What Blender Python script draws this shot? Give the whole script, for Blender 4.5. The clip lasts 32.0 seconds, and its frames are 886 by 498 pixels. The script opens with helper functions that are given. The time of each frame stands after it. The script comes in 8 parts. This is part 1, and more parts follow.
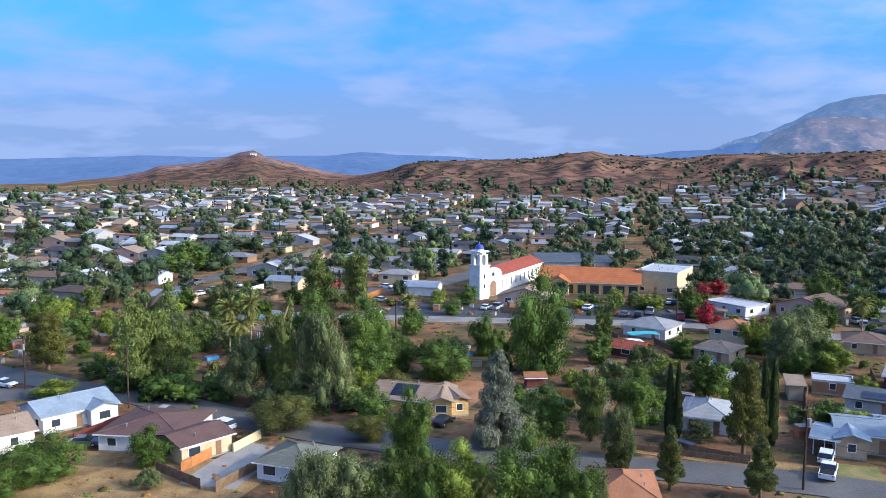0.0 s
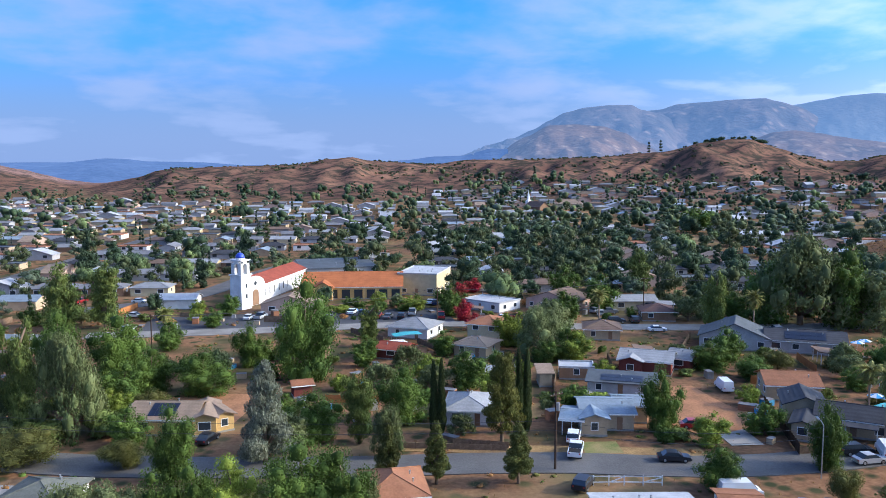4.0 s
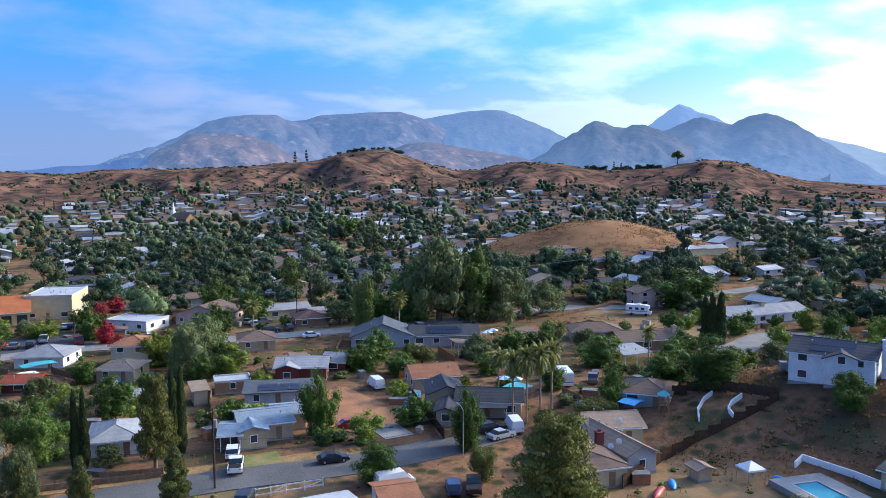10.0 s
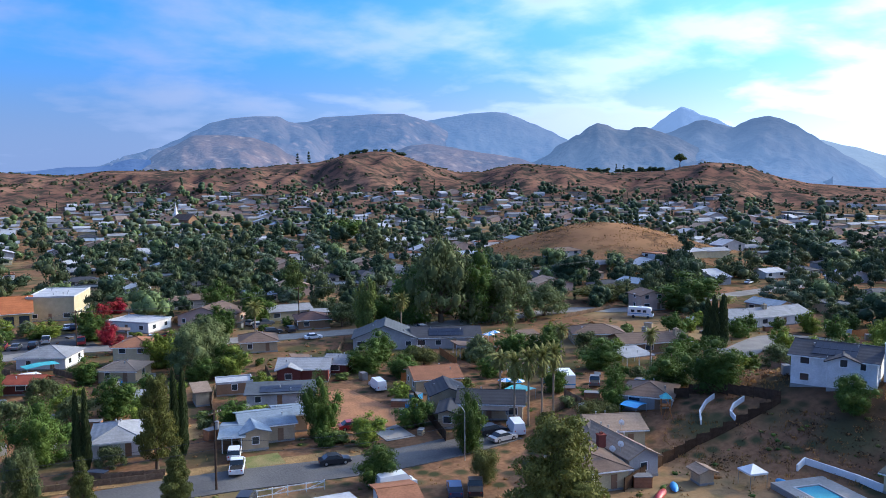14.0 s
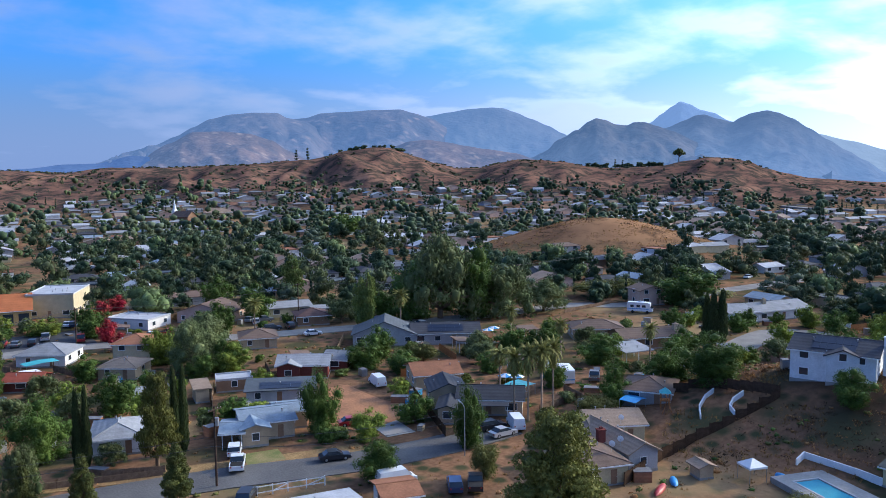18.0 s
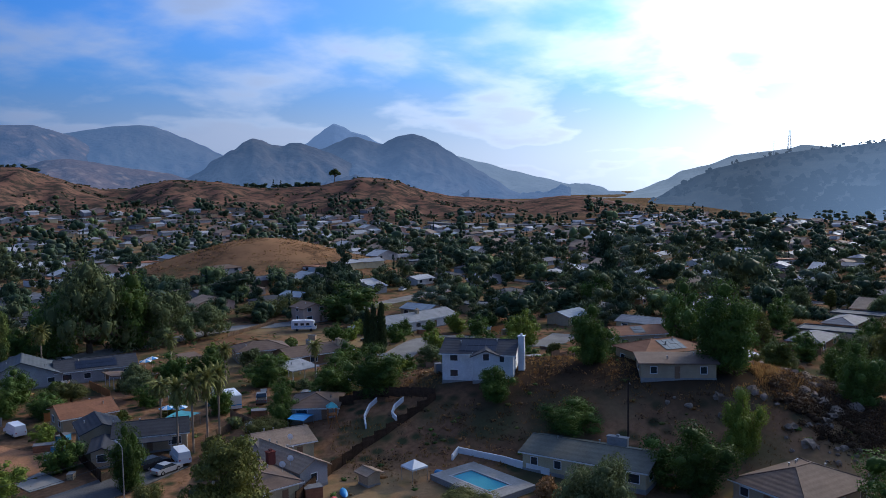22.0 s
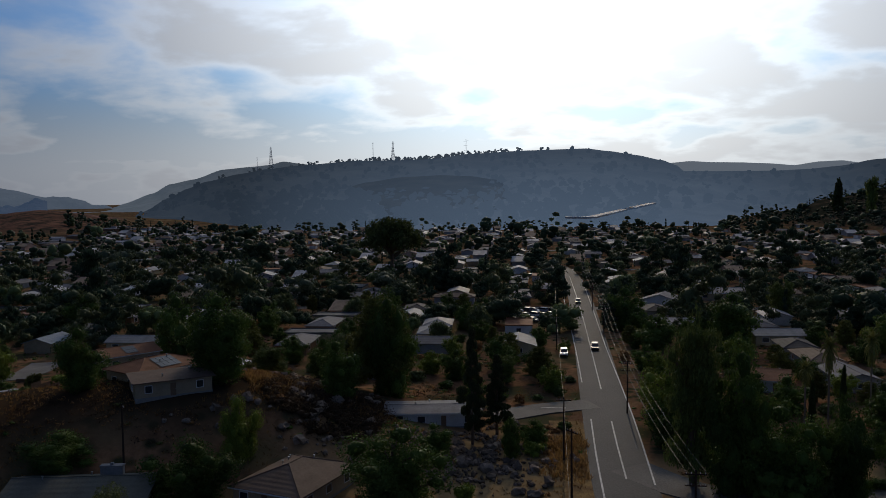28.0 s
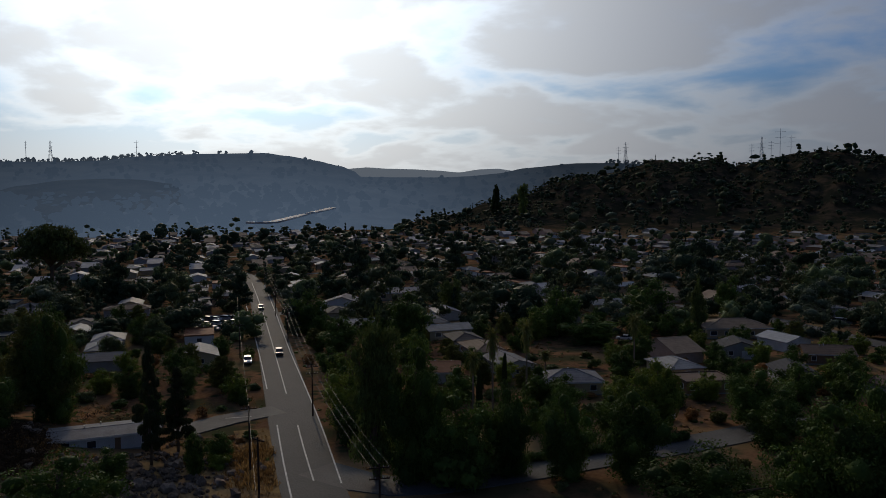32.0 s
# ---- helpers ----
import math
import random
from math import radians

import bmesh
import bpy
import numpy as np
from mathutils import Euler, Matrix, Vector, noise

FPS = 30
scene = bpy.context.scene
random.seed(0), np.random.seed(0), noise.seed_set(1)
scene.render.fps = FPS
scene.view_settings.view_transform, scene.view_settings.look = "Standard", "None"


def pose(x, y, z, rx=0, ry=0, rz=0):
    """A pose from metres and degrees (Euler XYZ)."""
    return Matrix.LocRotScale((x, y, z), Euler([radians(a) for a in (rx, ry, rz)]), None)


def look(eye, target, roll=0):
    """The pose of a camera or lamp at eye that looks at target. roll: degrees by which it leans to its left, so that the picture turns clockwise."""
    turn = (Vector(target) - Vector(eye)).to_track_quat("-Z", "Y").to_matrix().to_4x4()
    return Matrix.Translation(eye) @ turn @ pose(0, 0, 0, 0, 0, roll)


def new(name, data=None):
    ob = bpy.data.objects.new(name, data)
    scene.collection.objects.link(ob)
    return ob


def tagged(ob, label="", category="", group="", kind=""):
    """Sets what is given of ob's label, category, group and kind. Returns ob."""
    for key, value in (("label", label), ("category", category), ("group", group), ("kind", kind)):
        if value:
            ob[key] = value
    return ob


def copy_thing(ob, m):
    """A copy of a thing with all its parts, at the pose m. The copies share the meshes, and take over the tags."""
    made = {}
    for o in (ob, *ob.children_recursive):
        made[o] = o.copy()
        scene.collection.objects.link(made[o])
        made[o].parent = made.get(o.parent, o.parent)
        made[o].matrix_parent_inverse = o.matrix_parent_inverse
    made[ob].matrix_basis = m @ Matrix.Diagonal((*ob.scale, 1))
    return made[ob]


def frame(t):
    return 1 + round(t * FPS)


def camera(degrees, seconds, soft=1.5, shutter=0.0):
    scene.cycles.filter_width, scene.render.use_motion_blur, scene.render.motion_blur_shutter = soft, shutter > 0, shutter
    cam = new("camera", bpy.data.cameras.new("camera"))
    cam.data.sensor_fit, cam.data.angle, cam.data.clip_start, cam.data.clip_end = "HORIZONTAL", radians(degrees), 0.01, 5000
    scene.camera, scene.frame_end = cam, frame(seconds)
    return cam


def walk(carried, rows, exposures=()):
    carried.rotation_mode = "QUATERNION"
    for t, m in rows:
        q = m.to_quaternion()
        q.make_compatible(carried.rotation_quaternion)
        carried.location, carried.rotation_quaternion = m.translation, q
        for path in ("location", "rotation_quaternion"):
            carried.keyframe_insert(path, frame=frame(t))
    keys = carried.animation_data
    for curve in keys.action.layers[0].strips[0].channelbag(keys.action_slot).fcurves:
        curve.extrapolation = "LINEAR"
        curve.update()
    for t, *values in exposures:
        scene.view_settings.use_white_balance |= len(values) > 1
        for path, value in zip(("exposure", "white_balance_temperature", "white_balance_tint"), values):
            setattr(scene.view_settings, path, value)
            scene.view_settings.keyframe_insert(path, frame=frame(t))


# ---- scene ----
CAM_Z = 42.0


def aim(az, el, roll):
    """The camera's pose from its compass angle (clockwise from +y), its pitch and its roll, in degrees."""
    return pose(0, 0, CAM_Z, 0, 0, -az) @ pose(0, 0, 0, 90 + el) @ pose(0, 0, 0, 0, 0, roll)


cam = camera(56.80, 32.0, soft=0.75)
walk(cam, [
    (0, aim(0.024, -6.286, 0.075)),
    (0.5, aim(2.049, -6.115, 0.079)),
    (1, aim(4.236, -5.958, 0.114)),
    (1.5, aim(6.324, -5.880, 0.018)),
    (2, aim(8.374, -5.758, -0.187)),
    (2.5, aim(10.441, -5.732, -0.184)),
    (3, aim(12.483, -5.771, -0.263)),
    (3.5, aim(14.507, -5.854, -0.212)),
    (5.5, aim(22.991, -5.690, -0.288)),
    (6, aim(25.061, -5.579, -0.374)),
    (6.5, aim(27.105, -5.638, -0.393)),
    (7, aim(29.180, -5.775, -0.392)),
    (7.5, aim(31.133, -5.770, -0.339)),
    (8, aim(33.131, -5.600, -0.433)),
    (8.5, aim(35.102, -5.537, -0.402)),
    (9, aim(37.023, -5.438, -0.376)),
    (9.5, aim(38.939, -5.362, -0.329)),
    (10, aim(40.742, -5.354, -0.396)),
    (10.5, aim(41.743, -5.457, -0.326)),
    (11, aim(41.842, -5.412, -0.270)),
    (11.5, aim(41.598, -5.463, -0.217)),
    (12, aim(41.433, -5.177, -0.323)),
    (12.5, aim(41.301, -5.279, -0.345)),
    (13, aim(41.066, -5.370, -0.320)),
    (13.5, aim(40.835, -5.386, -0.196)),
    (14, aim(40.599, -5.214, -0.274)),
    (14.5, aim(40.395, -5.191, -0.199)),
    (15, aim(40.213, -5.191, -0.203)),
    (15.5, aim(40.010, -5.148, -0.212)),
    (17.5, aim(39.654, -5.489, -0.335)),
    (18, aim(40.653, -5.506, -0.487)),
    (18.5, aim(42.839, -5.488, -0.573)),
    (19, aim(45.928, -5.291, -0.507)),
    (19.5, aim(48.822, -5.003, -0.491)),
    (20, aim(51.670, -4.943, -0.472)),
    (20.5, aim(54.584, -4.772, -0.427)),
    (21, aim(57.644, -4.606, -0.436)),
    (21.5, aim(60.906, -4.514, -0.776)),
    (22, aim(64.099, -4.388, -0.892)),
    (22.5, aim(67.152, -4.543, -0.846)),
    (23, aim(70.122, -4.478, -0.755)),
    (23.5, aim(73.052, -4.458, -0.589)),
    (24, aim(75.989, -4.350, -0.679)),
    (24.5, aim(78.863, -4.359, -0.652)),
    (25, aim(81.690, -4.379, -0.644)),
    (25.5, aim(84.499, -4.320, -0.768)),
    (27.5, aim(95.914, -4.033, -0.577)),
    (28, aim(98.714, -3.895, -0.642)),
    (28.5, aim(101.440, -3.932, -0.603)),
    (29, aim(104.173, -3.856, -0.585)),
    (29.5, aim(107.018, -3.823, -0.755)),
    (30, aim(109.919, -3.615, -0.767)),
    (30.5, aim(112.596, -3.359, -0.880)),
    (31, aim(115.295, -3.395, -0.730)),
    (31.5, aim(118.018, -3.488, -0.667)),
    (32, aim(120.734, -3.780, -0.535)),
], exposures=[(0, -0.06, 6120, 10), (16, -0.22, 6120, 10), (19, -0.42, 6020, 10), (21, -0.84, 6020, 11), (23, -1.48, 6250, 11), (25.5, -2.2, 6800, 12), (28, -2.75, 7150, 12), (32, -2.9, 7250, 12)])

# ---- sky and sun ----
SUN_AZ, SUN_EL = 107.0, 24.0
sun_way = Vector((math.sin(radians(SUN_AZ)) * math.cos(radians(SUN_EL)), math.cos(radians(SUN_AZ)) * math.cos(radians(SUN_EL)), math.sin(radians(SUN_EL))))
lamp = bpy.data.lights.new("sun", "SUN")
lamp.energy, lamp.angle, lamp.color = 5.0, radians(0.6), (1.0, 0.83, 0.60)
sun = new("sun", lamp)
sun.matrix_world = look(sun_way * 300, (0, 0, 0))

world = bpy.data.worlds.new("sky")
scene.world = world
world.use_nodes = True
wn, wl = world.node_tree.nodes, world.node_tree.links
wn.clear()


def wnode(kind, **values):
    n = wn.new(kind)
    for k, v in values.items():
        n.inputs[int(k[1:])].default_value = v
    return n


def wmath(op, a, b=None):
    n = wn.new("ShaderNodeMath")
    n.operation = op
    for i, v in enumerate((a, b)):
        if v is None:
            continue
        if isinstance(v, (int, float)):
            n.inputs[i].default_value = v
        else:
            wl.new(v, n.inputs[i])
    return n.outputs[0]


def wmix(fac, a, b):
    n = wn.new("ShaderNodeMix")
    n.data_type = "RGBA"
    for i, v in ((0, fac), (6, a), (7, b)):
        if isinstance(v, (tuple, float, int)):
            n.inputs[i].default_value = v
        else:
            wl.new(v, n.inputs[i])
    return n.outputs[2]


def wramp(fac, stops):
    n = wn.new("ShaderNodeMapRange")
    n.interpolation_type = "SMOOTHSTEP"
    wl.new(fac, n.inputs[0])
    for i, v in zip((1, 2, 3, 4), stops):
        n.inputs[i].default_value = v
    return n.outputs[0]


sky = wn.new("ShaderNodeTexSky")
sky.sky_type, sky.sun_disc = "NISHITA", False
sky.sun_elevation, sky.sun_rotation = radians(SUN_EL), radians(SUN_AZ)
sky.air_density, sky.dust_density, sky.ozone_density = 1.0, 1.5, 2.0
coord = wn.new("ShaderNodeTexCoord")
apart = wn.new("ShaderNodeSeparateXYZ")
wl.new(coord.outputs["Generated"], apart.inputs[0])
up = wmath("MAXIMUM", apart.outputs[2], 0.0)
# clouds lie in one flat deck, so they crowd together towards the horizon
depth = wmath("ADD", up, 0.22)
flat = wn.new("ShaderNodeCombineXYZ")
wl.new(wmath("DIVIDE", apart.outputs[0], depth), flat.inputs[0])
wl.new(wmath("DIVIDE", apart.outputs[1], depth), flat.inputs[1])
puffs = wnode("ShaderNodeTexNoise", i2=2.1, i3=8.0, i4=0.52, i8=0.15)
wl.new(flat.outputs[0], puffs.inputs[0])
banks = wnode("ShaderNodeTexNoise", i2=0.7, i3=3.0, i4=0.5)
wl.new(flat.outputs[0], banks.inputs[0])
dot = wn.new("ShaderNodeVectorMath")
dot.operation = "DOT_PRODUCT"
wl.new(coord.outputs["Generated"], dot.inputs[0])
dot.inputs[1].default_value = sun_way
near_sun = wmath("MAXIMUM", dot.outputs["Value"], 0.0)
narrow, broad = wmath("MULTIPLY", wmath("POWER", near_sun, 22.0), 9.0), wmath("MULTIPLY", wmath("POWER", near_sun, 3.0), 1.5)
# the deck closes up towards the south-east
shut = wn.new("ShaderNodeVectorMath")
shut.operation = "DOT_PRODUCT"
wl.new(coord.outputs["Generated"], shut.inputs[0])
shut.inputs[1].default_value = (math.sin(radians(132)), math.cos(radians(132)), 0.0)
cover = wmath("ADD", wmath("MULTIPLY", puffs.outputs[0], 0.62), wmath("MULTIPLY", banks.outputs[0], 0.5))
cover = wramp(wmath("ADD", cover, wramp(shut.outputs["Value"], (0.55, 1.0, 0.0, 0.05))), (0.45, 0.68, 0.0, 1.0))

cover = wmath("MAXIMUM", cover, wramp(up, (0.02, 0.14, 0.6, 0.0)))


def tinted(colour, factor, kind="MULTIPLY"):
    n = wn.new("ShaderNodeMix")
    n.data_type, n.blend_type = "RGBA", kind
    n.inputs[0].default_value = 1.0
    for i, v in ((6, colour), (7, factor)):
        if isinstance(v, tuple):
            n.inputs[i].default_value = v
        else:
            wl.new(v, n.inputs[i])
    return n.outputs[2]


def grey(value):
    n = wn.new("ShaderNodeCombineColor")
    for i in range(3):
        wl.new(value, n.inputs[i])
    return n.outputs[0]


clear = tinted(sky.outputs[0], (0.046, 0.148, 0.325, 1))
bare = wmix(wramp(up, (0.0, 0.20, 0.9, 0.0)), clear, (0.19, 0.32, 0.66, 1))
bare = tinted(bare, tinted(grey(wmath("ADD", wmath("MULTIPLY", narrow, 1.1), wmath("MULTIPLY", broad, 0.5))), (0.98, 1.2, 1.42, 1)), "ADD")
lit = wmath("MULTIPLY", wmath("ADD", wmath("MULTIPLY", wmath("POWER", near_sun, 14.0), 8.5), wmath("MULTIPLY", wmath("POWER", near_sun, 2.0), 1.8)), wmath("MULTIPLY", wramp(cover, (0.6, 1.0, 1.3, 0.82)), wramp(up, (0.0, 0.3, 1.35, 1.0))))
cloud = tinted((0.42, 0.57, 0.95, 1), tinted(grey(lit), (0.96, 1.01, 1.03, 1)), "ADD")
veil = wmix(wmath("MULTIPLY", cover, 0.85), bare, cloud)
back = wnode("ShaderNodeBackground", i1=1.0)
wl.new(veil, back.inputs[0])
wout = wn.new("ShaderNodeOutputWorld")
wl.new(back.outputs[0], wout.inputs[0])

# ---- landform ----
def smooth(a, b, v):
    s = min(1.0, max(0.0, (v - a) / (b - a)))
    return s * s * (3 - 2 * s)


def profile(points, az):
    """A crest height over compass angle, eased between the given (angle, metres) pairs."""
    if az <= points[0][0]:
        return points[0][1]
    for (a0, h0), (a1, h1) in zip(points, points[1:]):
        if az <= a1:
            return h0 + (h1 - h0) * smooth(a0, a1, az) * 0.5 + (h1 - h0) * (az - a0) / (a1 - a0) * 0.5
    return points[-1][1]


RIDGE_WEST = ((-8.5, 0), (-7.2, 4), (-5.2, 16), (-3.7, 23), (-2.5, 33), (-1.3, 37), (2.6, 39), (6.5, 42), (8.4, 49), (10.3, 52.5), (11.5, 47.5), (14.5, 43), (16, 42),
              (18.8, 49), (22.2, 48.5), (26.3, 51), (28.2, 52.5), (30, 57), (31.6, 59), (32.8, 65), (33.9, 70.5), (35.5, 75), (37, 76), (37.8, 70), (39, 61), (40.2, 52))
RIDGE_EAST = ((41.7, 44), (43.3, 44), (44.5, 51), (45.7, 56), (47.2, 55.5), (48.8, 53), (51, 44), (52.6, 43), (55.6, 45), (57, 52), (58.5, 55), (59.9, 54.6), (61, 50.7), (62, 41),
              (63.4, 32), (64.7, 25), (66, 23), (67.8, 19), (69.8, 14.5), (71.3, 20), (72.5, 23), (73.7, 21), (74.9, 16), (76.5, 9), (78.5, 3), (80, 0))
BROWN_RIDGE = RIDGE_WEST + RIDGE_EAST
LEFT_HILL = ((-25, 0), (-23.6, 4), (-21.9, 9), (-20.1, 18), (-19, 29), (-16.6, 34), (-15.1, 41), (-13.6, 53), (-12.9, 56), (-12, 44), (-10.6, 36), (-9.1, 26), (-7.6, 14), (-5.6, 0))
RIGHT_HILL = ((117, 0), (121, 10), (124.6, 31), (126.5, 42), (128.4, 56), (130.3, 65), (132.2, 69), (134, 78), (135, 83), (138.6, 84), (139.6, 82), (140.1, 74), (141, 81), (143, 86), (146, 88), (152, 84), (165, 50), (180, 20))


def knoll(x, y, cx, cy, h, rx, ry, turn):
    c, s = math.cos(math.radians(turn)), math.sin(math.radians(turn))
    u, v = ((x - cx) * c + (y - cy) * s) / rx, (-(x - cx) * s + (y - cy) * c) / ry
    return h * math.exp(-(u * u + v * v))


def ground_height(x, y):
    r = math.hypot(x, y)
    az = math.degrees(math.atan2(x, y))
    z = 0.0
    # the mound of dry grass and the knoll with the white house
    z += knoll(x, y, 325, 258, 18.0, 52, 40, -38)
    z += (knoll(x, y, 137, 53, 9.5, 24, 34, 20) + knoll(x, y, 146, 14, 8.0, 26, 26, 0)) * smooth(112, 137, r)
    # brown ridges behind the town
    if r > 600:
        w = math.exp(-(((r - 1250) / 330.0) ** 2)) if r < 1250 else 1.0 if r < 1400 else math.exp(-(((r - 1400) / 300.0) ** 2))
        z += profile(BROWN_RIDGE, az) * w
        w = math.exp(-(((r - 1500) / 300.0) ** 2))
        z += profile(LEFT_HILL, az) * w
        z += profile(RIGHT_HILL, az) * (1 - smooth(0, 40, az - 150) if az > 150 else 1.0) * math.exp(-(((r - 1150) / (230.0 if r < 1150 else 500.0)) ** 2))
        # gullies run down the faces of the ridges, below their crests
        if z > 3 and r < 1240:
            face = smooth(760, 900, r) * (1 - smooth(1060, 1230, r))
            z += face * min(z, 40) * (0.34 * noise.noise((az / 3.1 + r / 160, r / 210, 5)) + 0.22 * noise.noise((az / 1.2 - r / 120, r / 110, 8)))
    return z


# ---- materials ----
def material(name, base, rough=0.8, vary=0.25, size=1.0, bump=0.3, metal=0.0, other=None, fine=8.0, per_object=0.0, per_island=0.0, glow=None):
    """A surface with coarse stains and fine grain. size: metres of the stains. other: a second colour that the stains lead to."""
    m = bpy.data.materials.new(name)
    m.use_nodes = True
    nodes, links = m.node_tree.nodes, m.node_tree.links
    shader = nodes["Principled BSDF"]
    shader.inputs["Roughness"].default_value, shader.inputs["Metallic"].default_value = rough, metal
    if rough >= 0.6:
        shader.inputs["Specular IOR Level"].default_value = 0.0 if rough >= 0.9 else 0.16 if rough >= 0.7 else 0.3
    where = nodes.new("ShaderNodeTexCoord")
    big, small = nodes.new("ShaderNodeTexNoise"), nodes.new("ShaderNodeTexNoise")
    links.new(where.outputs["Object"], big.inputs[0])
    links.new(where.outputs["Object"], small.inputs[0])
    big.inputs["Scale"].default_value, big.inputs["Detail"].default_value = 1.0 / size, 4.0
    small.inputs["Scale"].default_value, small.inputs["Detail"].default_value = fine / size, 3.0
    mix = nodes.new("ShaderNodeMix")
    mix.data_type = "RGBA"
    ramp = nodes.new("ShaderNodeMapRange")
    ramp.inputs[1].default_value, ramp.inputs[2].default_value = 0.35, 0.65
    links.new(big.outputs[0], ramp.inputs[0])
    links.new(ramp.outputs[0], mix.inputs[0])
    far = other or tuple(c * (1 - vary) for c in base)
    mix.inputs[6].default_value, mix.inputs[7].default_value = (*base, 1), (*far, 1)
    hue = nodes.new("ShaderNodeHueSaturation")
    links.new(mix.outputs[2], hue.inputs["Color"])
    value = nodes.new("ShaderNodeMapRange")
    links.new(small.outputs[0], value.inputs[0])
    value.inputs[1].default_value, value.inputs[2].default_value = 0.3, 0.7
    value.inputs[3].default_value, value.inputs[4].default_value = 1 - vary * 0.6, 1 + vary * 0.6
    last = value.outputs[0]
    for amount, kind, socket in ((per_object, "ShaderNodeObjectInfo", "Random"), (per_island, "ShaderNodeNewGeometry", "Random Per Island")):
        if amount:
            source = nodes.new(kind)
            span = nodes.new("ShaderNodeMapRange")
            span.inputs[3].default_value, span.inputs[4].default_value = 1 - amount, 1 + amount
            links.new(source.outputs[socket], span.inputs[0])
            times = nodes.new("ShaderNodeMath")
            times.operation = "MULTIPLY"
            links.new(last, times.inputs[0])
            links.new(span.outputs[0], times.inputs[1])
            last = times.outputs[0]
    links.new(last, hue.inputs["Value"])
    links.new(hue.outputs[0], shader.inputs["Base Color"])
    if bump:
        b = nodes.new("ShaderNodeBump")
        b.inputs["Strength"].default_value, b.inputs["Distance"].default_value = bump, 0.05 * size
        links.new(small.outputs[0], b.inputs["Height"])
        links.new(b.outputs[0], shader.inputs["Normal"])
    if glow:
        shader.inputs["Emission Color"].default_value, shader.inputs["Emission Strength"].default_value = (*glow, 1), 1.0
    return m


def dotted(m, colour, spacing, cover, soft=0.15):
    """Lays scattered dots (scrub, rocks) of a colour over a material."""
    nodes, links = m.node_tree.nodes, m.node_tree.links
    shader = nodes["Principled BSDF"]
    old = shader.inputs["Base Color"].links[0].from_socket
    where, cells = nodes.new("ShaderNodeTexCoord"), nodes.new("ShaderNodeTexVoronoi")
    cells.inputs["Scale"].default_value = 1.0 / spacing
    links.new(where.outputs["Object"], cells.inputs["Vector"])
    ramp = nodes.new("ShaderNodeMapRange")
    ramp.inputs[1].default_value, ramp.inputs[2].default_value = cover, cover + soft
    ramp.inputs[3].default_value, ramp.inputs[4].default_value = 1.0, 0.0
    links.new(cells.outputs["Distance"], ramp.inputs[0])
    mix = nodes.new("ShaderNodeMix")
    mix.data_type = "RGBA"
    links.new(ramp.outputs[0], mix.inputs[0])
    links.new(old, mix.inputs[6])
    mix.inputs[7].default_value = (*colour, 1)
    links.new(mix.outputs[2], shader.inputs["Base Color"])
    return m


def leafy(name, a, b, through_leaf=0.2):
    m = material(name, a, 0.6, 0.3, 2.5, 0.0, other=b, fine=4.0, per_object=0.2, per_island=0.32)
    nodes, links = m.node_tree.nodes, m.node_tree.links
    shader = nodes["Principled BSDF"]
    shader.inputs["Specular IOR Level"].default_value = 0.08
    thin, mix = nodes.new("ShaderNodeBsdfTranslucent"), nodes.new("ShaderNodeMixShader")
    links.new(shader.inputs["Base Color"].links[0].from_socket, thin.inputs[0])
    mix.inputs[0].default_value = through_leaf
    links.new(shader.outputs[0], mix.inputs[1])
    links.new(thin.outputs[0], mix.inputs[2])
    links.new(mix.outputs[0], nodes["Material Output"].inputs[0])
    return m


def roofing(name, base, other=None, course=0.3, rough=0.72, metal=0.0, vary=0.22):
    """Roofing with courses that run across the slope."""
    m = material(name, base, rough, vary, 2.2, 0.25, metal, other, 7.0, per_object=0.12)
    nodes, links = m.node_tree.nodes, m.node_tree.links
    nodes["Principled BSDF"].inputs["Specular IOR Level"].default_value = 0.16
    where, wave = nodes.new("ShaderNodeTexCoord"), nodes.new("ShaderNodeTexWave")
    wave.bands_direction = "Z" if not metal else "X"
    wave.inputs["Scale"].default_value = 0.31 / course
    wave.inputs["Distortion"].default_value = 0.4
    links.new(where.outputs["Object"], wave.inputs[0])
    b = nodes.new("ShaderNodeBump")
    b.inputs["Strength"].default_value, b.inputs["Distance"].default_value = 0.5, 0.04
    links.new(wave.outputs["Fac"], b.inputs["Height"])
    links.new(b.outputs[0], nodes["Principled BSDF"].inputs["Normal"])
    return m


